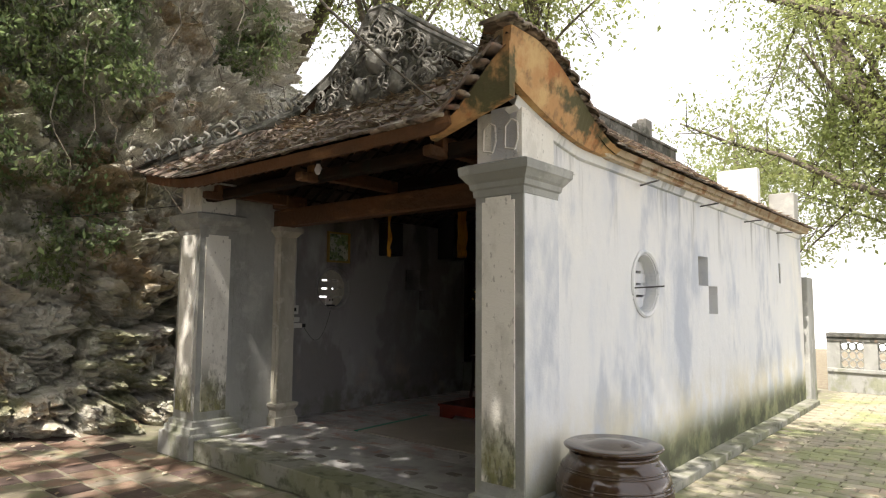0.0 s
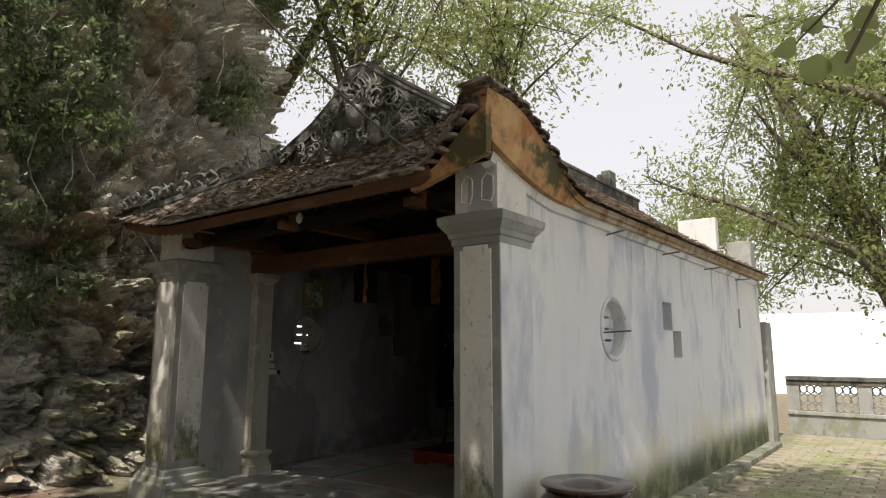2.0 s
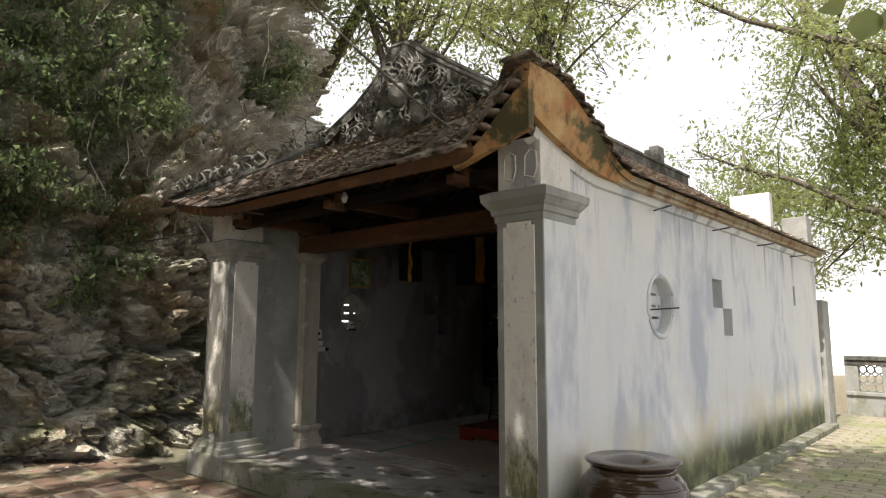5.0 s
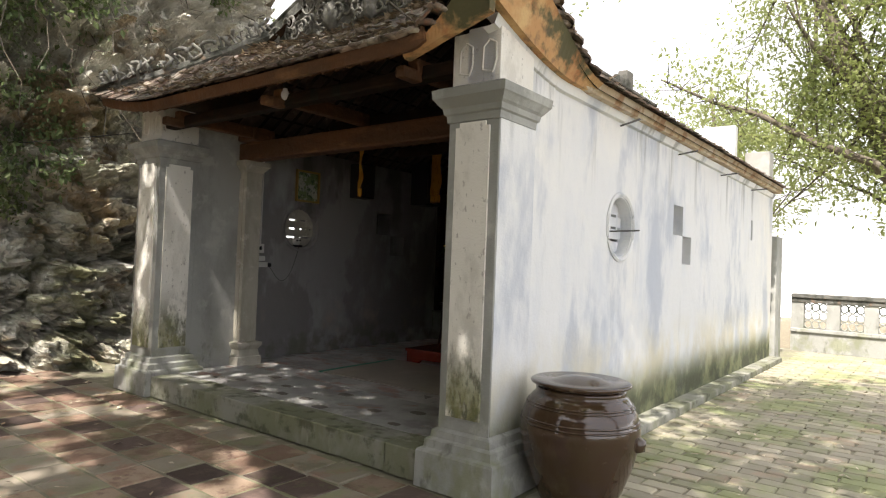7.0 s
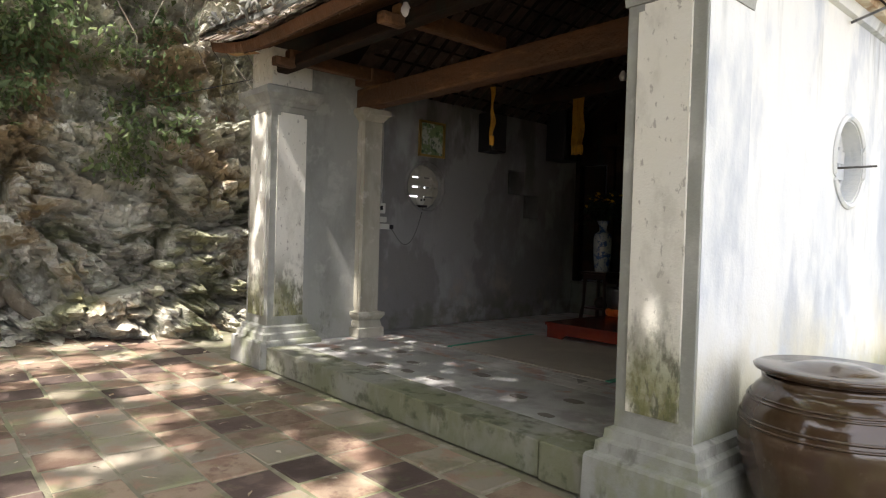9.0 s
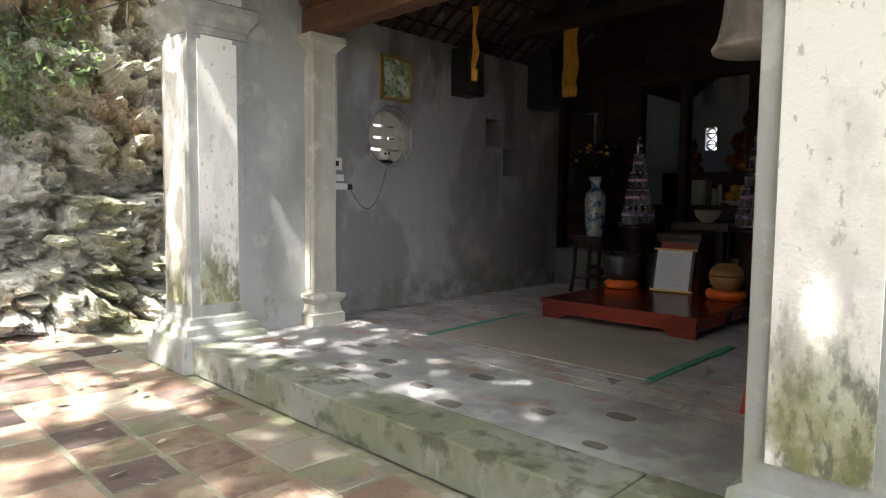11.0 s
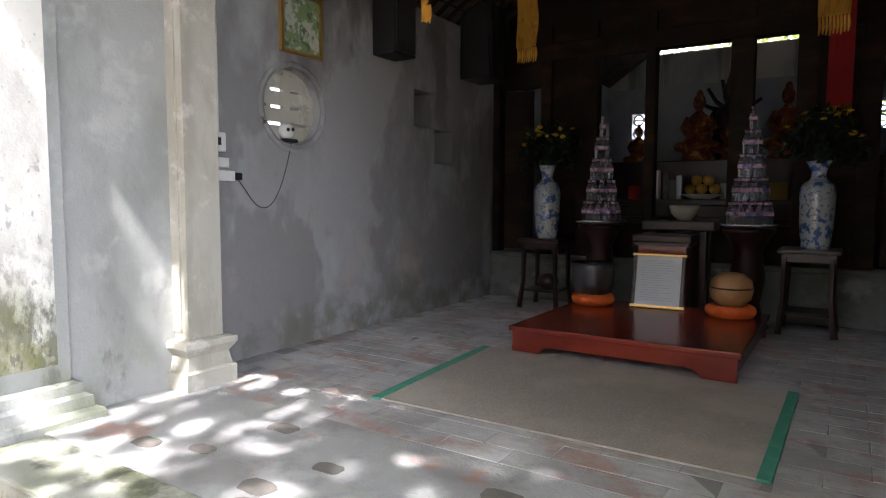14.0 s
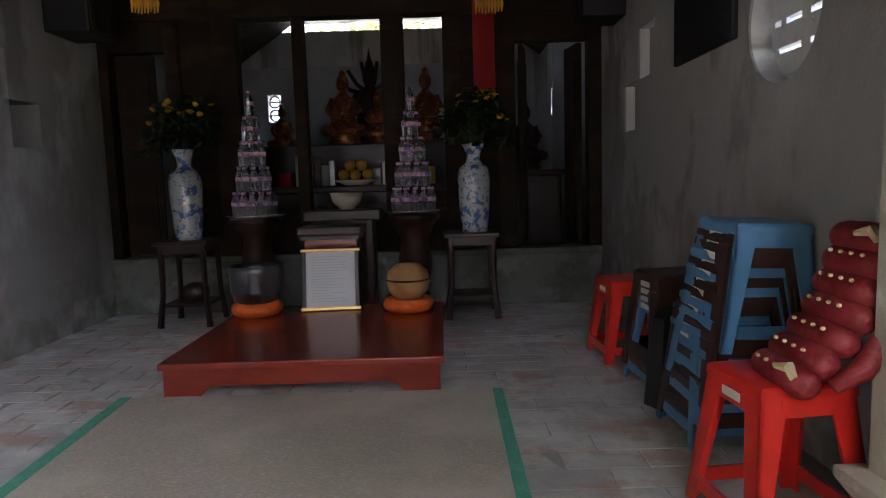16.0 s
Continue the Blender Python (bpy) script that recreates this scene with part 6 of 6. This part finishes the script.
part("loop", tube(bmesh.new(), [(-0.05, 0, 0.5), (-0.04, 0, 0.57), (0.04, 0, 0.57), (0.05, 0, 0.5)], 0.014, 6), bell_metal, bell)
part("hanging_rod", tube(bmesh.new(), [(0, 0, 0.56), (0, 0, 1.22)], 0.012, 6), wood_dark, bell)


def bulb(x, y, z, ztop, label):
    b = thing("light_bulb", (x, y, z), label, "light bulb", "light bulbs")
    part("glass", lathe(bmesh.new(), [(0.0, -0.045), (0.025, -0.038), (0.04, -0.012), (0.038, 0.012), (0.02, 0.045), (0.016, 0.06)], 20), bulb_glass, b, "", True)
    part("socket", lathe(bmesh.new(), [(0.018, 0.055), (0.022, 0.06), (0.022, 0.10), (0.0, 0.105)], 12), plastic_black, b)
    part("cord", tube(bmesh.new(), [(0, 0, 0.1), (0.01, 0, (ztop - z) * 0.6), (0, 0, ztop - z)], 0.005, 5), plastic_black, b)


bulb(-4.40, 3.60, 2.79, 2.93, "unlit milky white bulb under the eave")
bulb(-4.46, 6.34, 2.86, 3.30, "unlit milky bulb inside the hall")

# ---- on the walls ----
pic = thing("picture", (XL + 0.02, 5.62, 2.35), "gilt-framed green landscape picture on grey plaster", "picture")
for n_, r_, m_ in (("frame_side", (XL, XL + 0.03, 5.43, 5.455, 2.145, 2.55), gold_trim), ("frame_side", (XL, XL + 0.03, 5.785, 5.81, 2.145, 2.55), gold_trim), ("frame_top", (XL, XL + 0.03, 5.455, 5.785, 2.525, 2.55), gold_trim), ("frame_bottom", (XL, XL + 0.03, 5.455, 5.785, 2.145, 2.17), gold_trim)):
    sub(pic, n_, boxes(r_), m_)
sub(pic, "print", boxes((XL, XL + 0.012, 5.455, 5.785, 2.17, 2.525)), mat("faded_green_print", (0.22, 0.30, 0.14), 0.5, spots=(((0.55, 0.56, 0.48), 9, 0.5, 0.56, None, None, 0.9), ((0.05, 0.10, 0.05), 14, 0.52, 0.6, None, None, 0.8))), "faded landscape print")
hang = thing("hanging_scroll", (XR - 0.03, 6.35, 2.2), "dark framed panel with a pale oval on the wall", "picture")
sub(hang, "panel", boxes((XR - 0.04, XR - 0.012, 6.0, 6.69, 1.79, 2.62), bevel=0.006), plastic_black)
ov = bmesh.new()
slab(ov, [(6.34 + 0.13 * math.cos(a), 2.42 + 0.17 * math.sin(a)) for a in [2 * math.pi * k / 24 for k in range(24)]], "x", XR - 0.046, XR - 0.038)
sub(hang, "oval", ov, stone_col, "pale oval inlay")


def speaker(y0, y1, z0, z1, d, label):
    s = thing("loudspeaker", (XL + d / 2, (y0 + y1) / 2, (z0 + z1) / 2), label, "loudspeaker", "loudspeakers")
    sub(s, "cabinet", boxes((XL + 0.03, XL + d, y0, y1, z0, z1), bevel=0.015), plastic_black)
    sub(s, "bracket", boxes((XL, XL + 0.05, (y0 + y1) / 2 - 0.03, (y0 + y1) / 2 + 0.03, z0 + 0.05, z1 - 0.05)), steel)
    sub(s, "grille", boxes((XL + d, XL + d + 0.006, y0 + 0.02, y1 - 0.02, z0 + 0.02, z1 - 0.02)), steel)


speaker(6.34, 6.62, 2.28, 2.75, 0.24, "black box loudspeaker mounted on grey plaster")
speaker(7.62, 8.0, 2.30, 2.95, 0.34, "large black wall-mounted loudspeaker")
sp2 = thing("loudspeaker", (XR - 0.2, 7.8, 2.6), "black loudspeaker on the wall beside the screen", "loudspeaker", "loudspeakers")
sub(sp2, "cabinet", boxes((XR - 0.32, XR - 0.02, 7.62, 7.95, 2.30, 2.95), bevel=0.015), plastic_black)
sw = thing("switch_box", (XL + 0.02, 4.93, 1.5), "off-white switches and plug on the plaster by a column", "switch")
for z, h_, ya in ((1.47, 0.11, 4.97), (1.375, 0.06, 4.99), (1.30, 0.06, 5.03)):
    sub(sw, "plate", boxes((XL, XL + 0.045, 4.86, ya, z, z + h_), bevel=0.006), plastic_white)
sub(sw, "rocker", boxes((XL + 0.045, XL + 0.052, 4.90, 4.93, 1.505, 1.55)), plastic_black)
sub(sw, "plug", boxes((XL + 0.01, XL + 0.05, 5.03, 5.08, 1.305, 1.35), bevel=0.006), plastic_black)
sub(sw, "conduit", tube(bmesh.new(), [(XL + 0.02, 4.93, 1.58), (XL + 0.02, 4.93, 2.6)], 0.009, 5), plastic_white)
sub(sw, "cord", tube(bmesh.new(), [(XL + 0.03 - 0.018 * min(1, 4 * s), 5.06 + 0.46 * s ** 0.8, 1.31 + 0.27 * s * s - 0.9 * s * (1 - s)) for s in [k / 18 for k in range(19)]], 0.003, 5), plastic_black)
cam_ = thing("security_camera", (XL - 0.02, 5.55, 1.63), "small white camera with black lenses in the window", "camera")
sub(cam_, "body", tube(bmesh.new(), [(XL - 0.06, 5.50, 1.64), (XL - 0.045, 5.50, 1.64), (XL + 0.0, 5.51, 1.635), (XL + 0.012, 5.51, 1.634)], [0.03, 0.05, 0.048, 0.03], 16), plastic_white, "", True)
for dy, dz in ((-0.022, 0.012), (0.02, 0.016)):
    sub(cam_, "lens", tube(bmesh.new(), [(XL + 0.004, 5.51 + dy, 1.635 + dz), (XL + 0.016, 5.51 + dy, 1.635 + dz)], 0.013, 10), plastic_black)
sub(cam_, "base", boxes((XL - 0.07, XL + 0.012, 5.47, 5.58, 1.565, 1.59), bevel=0.008), plastic_black)
cab = tagged(part("cable", tube(bmesh.new(), [(-6.37, 4.05, 2.72), (-6.365, 4.1, 2.45), (-6.36, 4.15, 2.36), (-6.36, 4.27, 2.33)], 0.005, 5), plastic_black), "loose black cable end on the porch wall", "cable")
pole = tagged(part("dead_twig", tube(bmesh.new(), [(-8.0, 4.6, 7.55), (-6.21, 4.2, 5.84), (-4.69, 3.9, 4.48), (-3.575, 3.6, 3.58), (-2.64, 3.3, 2.90)], [0.016, 0.016, 0.015, 0.012, 0.004], 6), bark), "long dead twig lying across the roof", "twig")
wire = tagged(part("wire", tube(bmesh.new(), [(-10.5, 2.6, 2.72), (-8.5, 3.1, 2.66), (-6.7, 3.52, 2.68)], 0.005, 5), plastic_black), "thin black wire strung to the pillar", "wire")

# ---- floor mat ----
rug = thing("floor_mat", (-4.45, 5.57, FLOOR), "woven grey-brown floor mat with green binding", "mat")
sub(rug, "weave", slab(bmesh.new(), [(-5.28, 4.93), (-3.60, 4.95), (-3.59, 6.17), (-5.35, 6.19)], "z", FLOOR + 0.004, FLOOR + 0.012), matting)
for e in ([(-5.335, 4.92), (-5.28, 4.925), (-5.35, 6.195), (-5.405, 6.19)], [(-3.60, 4.945), (-3.55, 4.945), (-3.54, 6.175), (-3.59, 6.175)]):
    sub(rug, "binding", slab(bmesh.new(), e, "z", FLOOR + 0.004, FLOOR + 0.014), green_edge, "green cloth binding")

# ---- plastic stools ----
def make_stool(m, label, group):
    s = thing("stool", (0, 0, 0), label, "stool", group)
    H, a, b = 0.45, 0.135, 0.18
    part("seat", tiers(bmesh.new(), -a, a, -a, a, [(H - 0.035, 0.004), (H - 0.012, 0.002), (H - 0.003, -0.006), (H, -0.02)]), m, s)
    for sx in (-1, 1):
        for sy in (-1, 1):
            t0, b0 = (sx * a, sy * a), (sx * b, sy * b)
            w, v = 0.075, 0.04
            bm = bmesh.new()
            skew(bm, [(t0[0], t0[1], H - 0.03), (t0[0] - sx * w, t0[1], H - 0.03), (t0[0] - sx * w, t0[1] - sy * 0.012, H - 0.03), (t0[0], t0[1] - sy * 0.012, H - 0.03)],
                 [(b0[0], b0[1], 0), (b0[0] - sx * v, b0[1], 0), (b0[0] - sx * v, b0[1] - sy * 0.012, 0), (b0[0], b0[1] - sy * 0.012, 0)])
            skew(bm, [(t0[0], t0[1], H - 0.03), (t0[0], t0[1] - sy * w, H - 0.03), (t0[0] - sx * 0.012, t0[1] - sy * w, H - 0.03), (t0[0] - sx * 0.012, t0[1], H - 0.03)],
                 [(b0[0], b0[1], 0), (b0[0], b0[1] - sy * v, 0), (b0[0] - sx * 0.012, b0[1] - sy * v, 0), (b0[0] - sx * 0.012, b0[1], 0)])
            part("leg", bm, m, s)
    q = b - (b - a) * 0.18
    for n_, r_ in (("rail", (-q + 0.05, q - 0.05, -q, -q + 0.012, 0.05, 0.095)), ("rail", (-q + 0.05, q - 0.05, q - 0.012, q, 0.05, 0.095)), ("rail", (-q, -q + 0.012, -q + 0.05, q - 0.05, 0.05, 0.095)), ("rail", (q - 0.012, q, -q + 0.05, q - 0.05, 0.05, 0.095))):
        part(n_, boxes(r_), m, s)
    k = a + 0.004
    for n_, r_ in (("apron", (-k + 0.06, k - 0.06, -k, -k + 0.012, H - 0.085, H - 0.03)), ("apron", (-k + 0.06, k - 0.06, k - 0.012, k, H - 0.085, H - 0.03)), ("apron", (-k, -k + 0.012, -k + 0.06, k - 0.06, H - 0.085, H - 0.03)), ("apron", (k - 0.012, k, -k + 0.06, k - 0.06, H - 0.085, H - 0.03))):
        part(n_, boxes(r_), m, s)
    part("sticker", boxes((-k - 0.002, -k + 0.002, -0.045, 0.045, H - 0.07, H - 0.045)), plastic_white, s, "small white maker's label")
    return s


red_stool = make_stool(plastic_red, "red moulded plastic stool on the brick floor", "plastic stools")
red_stool.matrix_world = pose(-2.86, 4.96, FLOOR, 0, 0, 6)
copy_thing(red_stool, pose(-2.78, 6.72, FLOOR, 0, 0, 4))
blue_stool = make_stool(plastic_blue, "blue moulded plastic stool nested in a stack", "stacked stools")
brown_stool = make_stool(plastic_brown, "dark brown moulded plastic stool nested in a stack", "stacked stools")
order = "BNNBNNBNBNNB"
for k, c in enumerate(order):
    m_ = pose(-2.74 + 0.004 * k, 5.62 - 0.010 * k, FLOOR + 0.036 * k, 0.8 * min(k, 3), 0.25 * k, 3 + rnd.uniform(-2, 2))
    src = blue_stool if c == "B" else brown_stool
    if k == 0:
        blue_stool.matrix_world = m_
    elif k == 1:
        brown_stool.matrix_world = m_
    else:
        copy_thing(src, m_)
for k in range(4):
    copy_thing(brown_stool if k != 0 else blue_stool, pose(-2.71, 6.20, FLOOR + 0.036 * k, 0, 0, 5 + rnd.uniform(-3, 3)))
bag = tagged(part("black_bag", skew(bmesh.new(), [(-2.90, 5.92, 0.60), (-2.87, 5.86, 0.60), (-2.80, 5.88, 0.64), (-2.82, 5.96, 0.64)], [(-2.93, 5.94, FLOOR), (-2.89, 5.84, FLOOR), (-2.82, 5.87, FLOOR), (-2.84, 5.97, FLOOR)]), plastic_black), "limp black cloth bag hanging by the stools", "bag")

# folded brocade cushion leaning on the column
DX, DZ = 0.045, -0.03
cu = thing("folded_cushion", (-2.85, 4.95, 0.65), "dark red brocade roll cushion leaning on a red stool", "cushion")
path = [(-2.93, 0.70), (-2.88, 0.75), (-2.83, 0.805), (-2.79, 0.865), (-2.76, 0.93), (-2.735, 0.995), (-2.715, 1.06)]
for k, (x, z) in enumerate(path):
    x, z = x + DX, z + DZ
    ys = [4.75, 4.765, 4.79, 4.88, 4.97, 4.995, 5.01]
    rr = [0.018, 0.036, 0.045, 0.047, 0.045, 0.036, 0.018]
    r_ob = sub(cu, "roll", tube(bmesh.new(), [(x, y, z) for y in ys], rr, 12), brocade, "", True)
    if k < 6:
        for q in range(4):
            y = 4.815 + 0.045 * q
            st_ = part("stitch", lathe(bmesh.new(), [(0, -0.006), (0.007, -0.002), (0.006, 0.004), (0, 0.006)], 6, x - 0.037, y, z + 0.031), cream, r_ob)
sub(cu, "back_pad", tube(bmesh.new(), [(-2.84, 4.735, 0.675), (-2.77, 4.73, 0.72), (-2.71, 4.73, 0.80), (-2.67, 4.73, 0.90), (-2.65, 4.735, 1.02)], [0.02, 0.03, 0.032, 0.03, 0.02], 10), brocade, "", True)
for x, z in ((-2.885, 0.67), (-2.685, 1.02)):
    sub(cu, "tie", tube(bmesh.new(), [(x - 0.035, 4.77, z + 0.02), (x - 0.03, 4.80, z + 0.04), (x - 0.04, 4.85, z + 0.03)], [0.012, 0.016, 0.008], 6), cream, "cream cord tie")

# ---- roots and a trough at the cliff's foot ----
root = thing("tree_root", (-8.8, 2.1, 0), "thick bare grey tree root at the cliff's foot", "root")
bm = bmesh.new()
for pts, r0 in (([(-9.2, 1.85, 0.62), (-8.98, 2.0, 0.38), (-8.85, 2.25, 0.15), (-8.72, 2.62, 0.02)], 0.10), ([(-9.1, 1.75, 0.5), (-8.9, 1.75, 0.25), (-8.8, 1.8, 0.02)], 0.08), ([(-9.1, 1.9, 0.45), (-9.0, 1.6, 0.2), (-8.85, 1.35, 0.0)], 0.07)):
    tube(bm, pts, [r0 * (1 - 0.55 * k / (len(pts) - 1)) for k in range(len(pts))], 10)
sub(root, "root", bm, bark, "", True)
tr = thing("stone_trough", (-7.35, 4.5, 0), "dark grey stone trough beside the pillar", "trough")
sub(tr, "body", boxes((-7.6, -7.1, 4.2, 4.8, 0, 0.42), bevel=0.02), carved)
sub(tr, "rim", boxes((-7.63, -7.07, 4.17, 4.83, 0.42, 0.47), bevel=0.01), cement)

# worn brick spots in the porch floor, coloured dark for their recesses' shade
rnd = random.Random(77)
recess_brick = mat("recess_dark_brick", (0.16, 0.145, 0.13), 0.85, spots=(((0.22, 0.19, 0.17), 9, 0.5, 0.66, None, None, 0.7),), bump=((40, 0.004),))
for x, y, r in ((-5.75, 3.98, 0.09), (-5.5, 4.06, 0.08), (-5.05, 3.95, 0.10), (-4.95, 4.2, 0.08), (-4.98, 3.84, 0.09), (-4.72, 3.96, 0.08), (-4.42, 3.98, 0.09), (-4.1, 3.86, 0.1), (-4.3, 4.35, 0.1), (-3.7, 4.1, 0.08), (-3.4, 4.3, 0.09), (-5.4, 4.4, 0.1), (-3.3, 3.9, 0.07)):
    out = []
    for k in range(14):
        a = 2 * math.pi * k / 14
        q = r * 0.60 * (0.92 + 0.16 * rnd.random()) / max(abs(math.cos(a)), abs(math.sin(a))) ** 0.75
        out.append((x + 1.25 * q * math.cos(a), y + 0.8 * q * math.sin(a)))
    ob = part("worn_spot", slab(bmesh.new(), out, "z", FLOOR - 0.01, FLOOR + 0.0012), recess_brick, slab_ob, "worn brick spot, coloured dark like a shaded recess")

# fallen leaves on the terrace and pavement
V, F = [], []
for _ in range(420):
    if rnd.random() < 0.55:
        x, y = rnd.uniform(-9.0, -2.8), rnd.uniform(-0.5, 3.4)
        if rnd.random() < 0.5:
            x = rnd.uniform(-9.0, -7.0)
    else:
        x, y = rnd.uniform(-1.9, 1.0), rnd.uniform(4.5, 13.5)
    a, L = rnd.uniform(0, 6.28), rnd.uniform(0.02, 0.055)
    w = L * rnd.uniform(0.25, 0.45)
    d, s_ = Vector((math.cos(a), math.sin(a), 0)), Vector((-math.sin(a), math.cos(a), 0))
    p = Vector((x, y, 0.006))
    b = len(V)
    V += [p - d * L, p + s_ * w + Vector((0, 0, rnd.uniform(0.0, 0.015))), p + d * L + Vector((0, 0, rnd.uniform(0, 0.012))), p - s_ * w]
    F += [(b, b + 1, b + 2), (b, b + 2, b + 3)]
fallen = mesh_part("fallen_leaves", V, F, litter_mat)
tagged(fallen, "scattered dry fallen leaves on the paving", "leaves", kind="stuff")

# ---- laid pieces, last ----
rnd = random.Random(31)
meshes = [piece_mesh("tile_red", 0.305, 0.304, 0.03, tile_red, seed=1), piece_mesh("tile_red", 0.302, 0.300, 0.03, tile_red, seed=2),
          piece_mesh("tile_dark", 0.296, 0.292, 0.03, tile_dark, seed=3), piece_mesh("tile_pale", 0.306, 0.304, 0.03, tile_pale, seed=4), piece_mesh("tile_pale", 0.303, 0.306, 0.03, tile_pale, seed=5)]
rows, rest = [], []
PITCH = 0.322
for j in range(0, 30):
    y = 3.28 - j * PITCH
    for i in range(-8, 26):
        x = -6.45 + i * PITCH + 0.06 * (j % 2)
        if x < -9.0 or x > -1.7 + 0.3 * (y < 2.2):
            continue
        k = rnd.choices((0, 1, 2, 3, 4), (2.6, 2.2, 2.3, 2.7, 2.4))[0]
        row = (k, x, y, -0.006 + rnd.uniform(-0.003, 0.003), rnd.uniform(-1.5, 1.5))
        (rows if -6.9 < x < -2.4 and y > -0.6 else rest).append(row)
pieces("tile", meshes, rows[:300], terrace)
rest += rows[300:]


def joined(name, rows, meshes, parent, material_of):
    for mk in sorted({r[0] for r in rows}):
        V, F = [], []
        me = meshes[mk]
        vs, fs = [v.co.copy() for v in me.vertices], [tuple(p.vertices) for p in me.polygons]
        for k, x, y, z, rz in rows:
            if k == mk:
                m = pose(x, y, z, 0, 0, rz)
                b = len(V)
                V += [m @ v for v in vs]
                F += [tuple(b + q for q in f) for f in fs]
        ob = mesh_part(name, V, F, me.materials[0], parent)
        ob.matrix_parent_inverse = parent.matrix_world.inverted()
        ob["kind"] = "stuff"


joined("terrace_tiles", rest, meshes, terrace, None)
# brick pavers beside the white wall
pm = [piece_mesh("paver", 0.285, 0.14, 0.03, paver, seed=7), piece_mesh("paver", 0.28, 0.138, 0.03, paver, seed=8)]
rows, rest = [], []
for j in range(-40, 96):
    y = 0.55 + j * 0.15
    if y > 14.2:
        break
    for i in range(0, 24):
        x = -1.93 + i * 0.298 + 0.149 * (j % 2)
        if x > 4.4 or y < -3 or (y < 3.2 and x < -1.45 + 0.3 * (y < 2.2)):
            continue
        row = (rnd.randrange(2), x, y, 0.002 + rnd.uniform(-0.003, 0.003), rnd.uniform(-1, 1))
        (rows if x < -0.1 and 3 < y < 9.5 else rest).append(row)
pieces("paver", pm, rows[:300], terrace)
joined("brick_pavers", rest + rows[300:], pm, terrace, None)
# bricks of the temple floor
fm = [piece_mesh("floor_brick", 0.2955, 0.1445, 0.02, floor_brick, 0.002, 0.0016, 9), piece_mesh("floor_brick", 0.294, 0.1442, 0.02, floor_brick, 0.002, 0.0016, 10)]
rows, rest = [], []
for j in range(0, 26):
    y = 4.66 + j * 0.147
    for i in range(0, 14):
        x = XL + 0.12 + i * 0.298 + 0.149 * (j % 2)
        if x > XR - 0.12:
            continue
        (rows if y < 7.9 else rest).append((rnd.randrange(2), x, y, FLOOR + rnd.uniform(-0.001, 0.0008), rnd.uniform(-0.25, 0.25)))
pieces("floor_brick", fm, rows[:300], slab_ob)
if rest + rows[300:]:
    joined("floor_bricks", rest + rows[300:], fm, slab_ob, None)
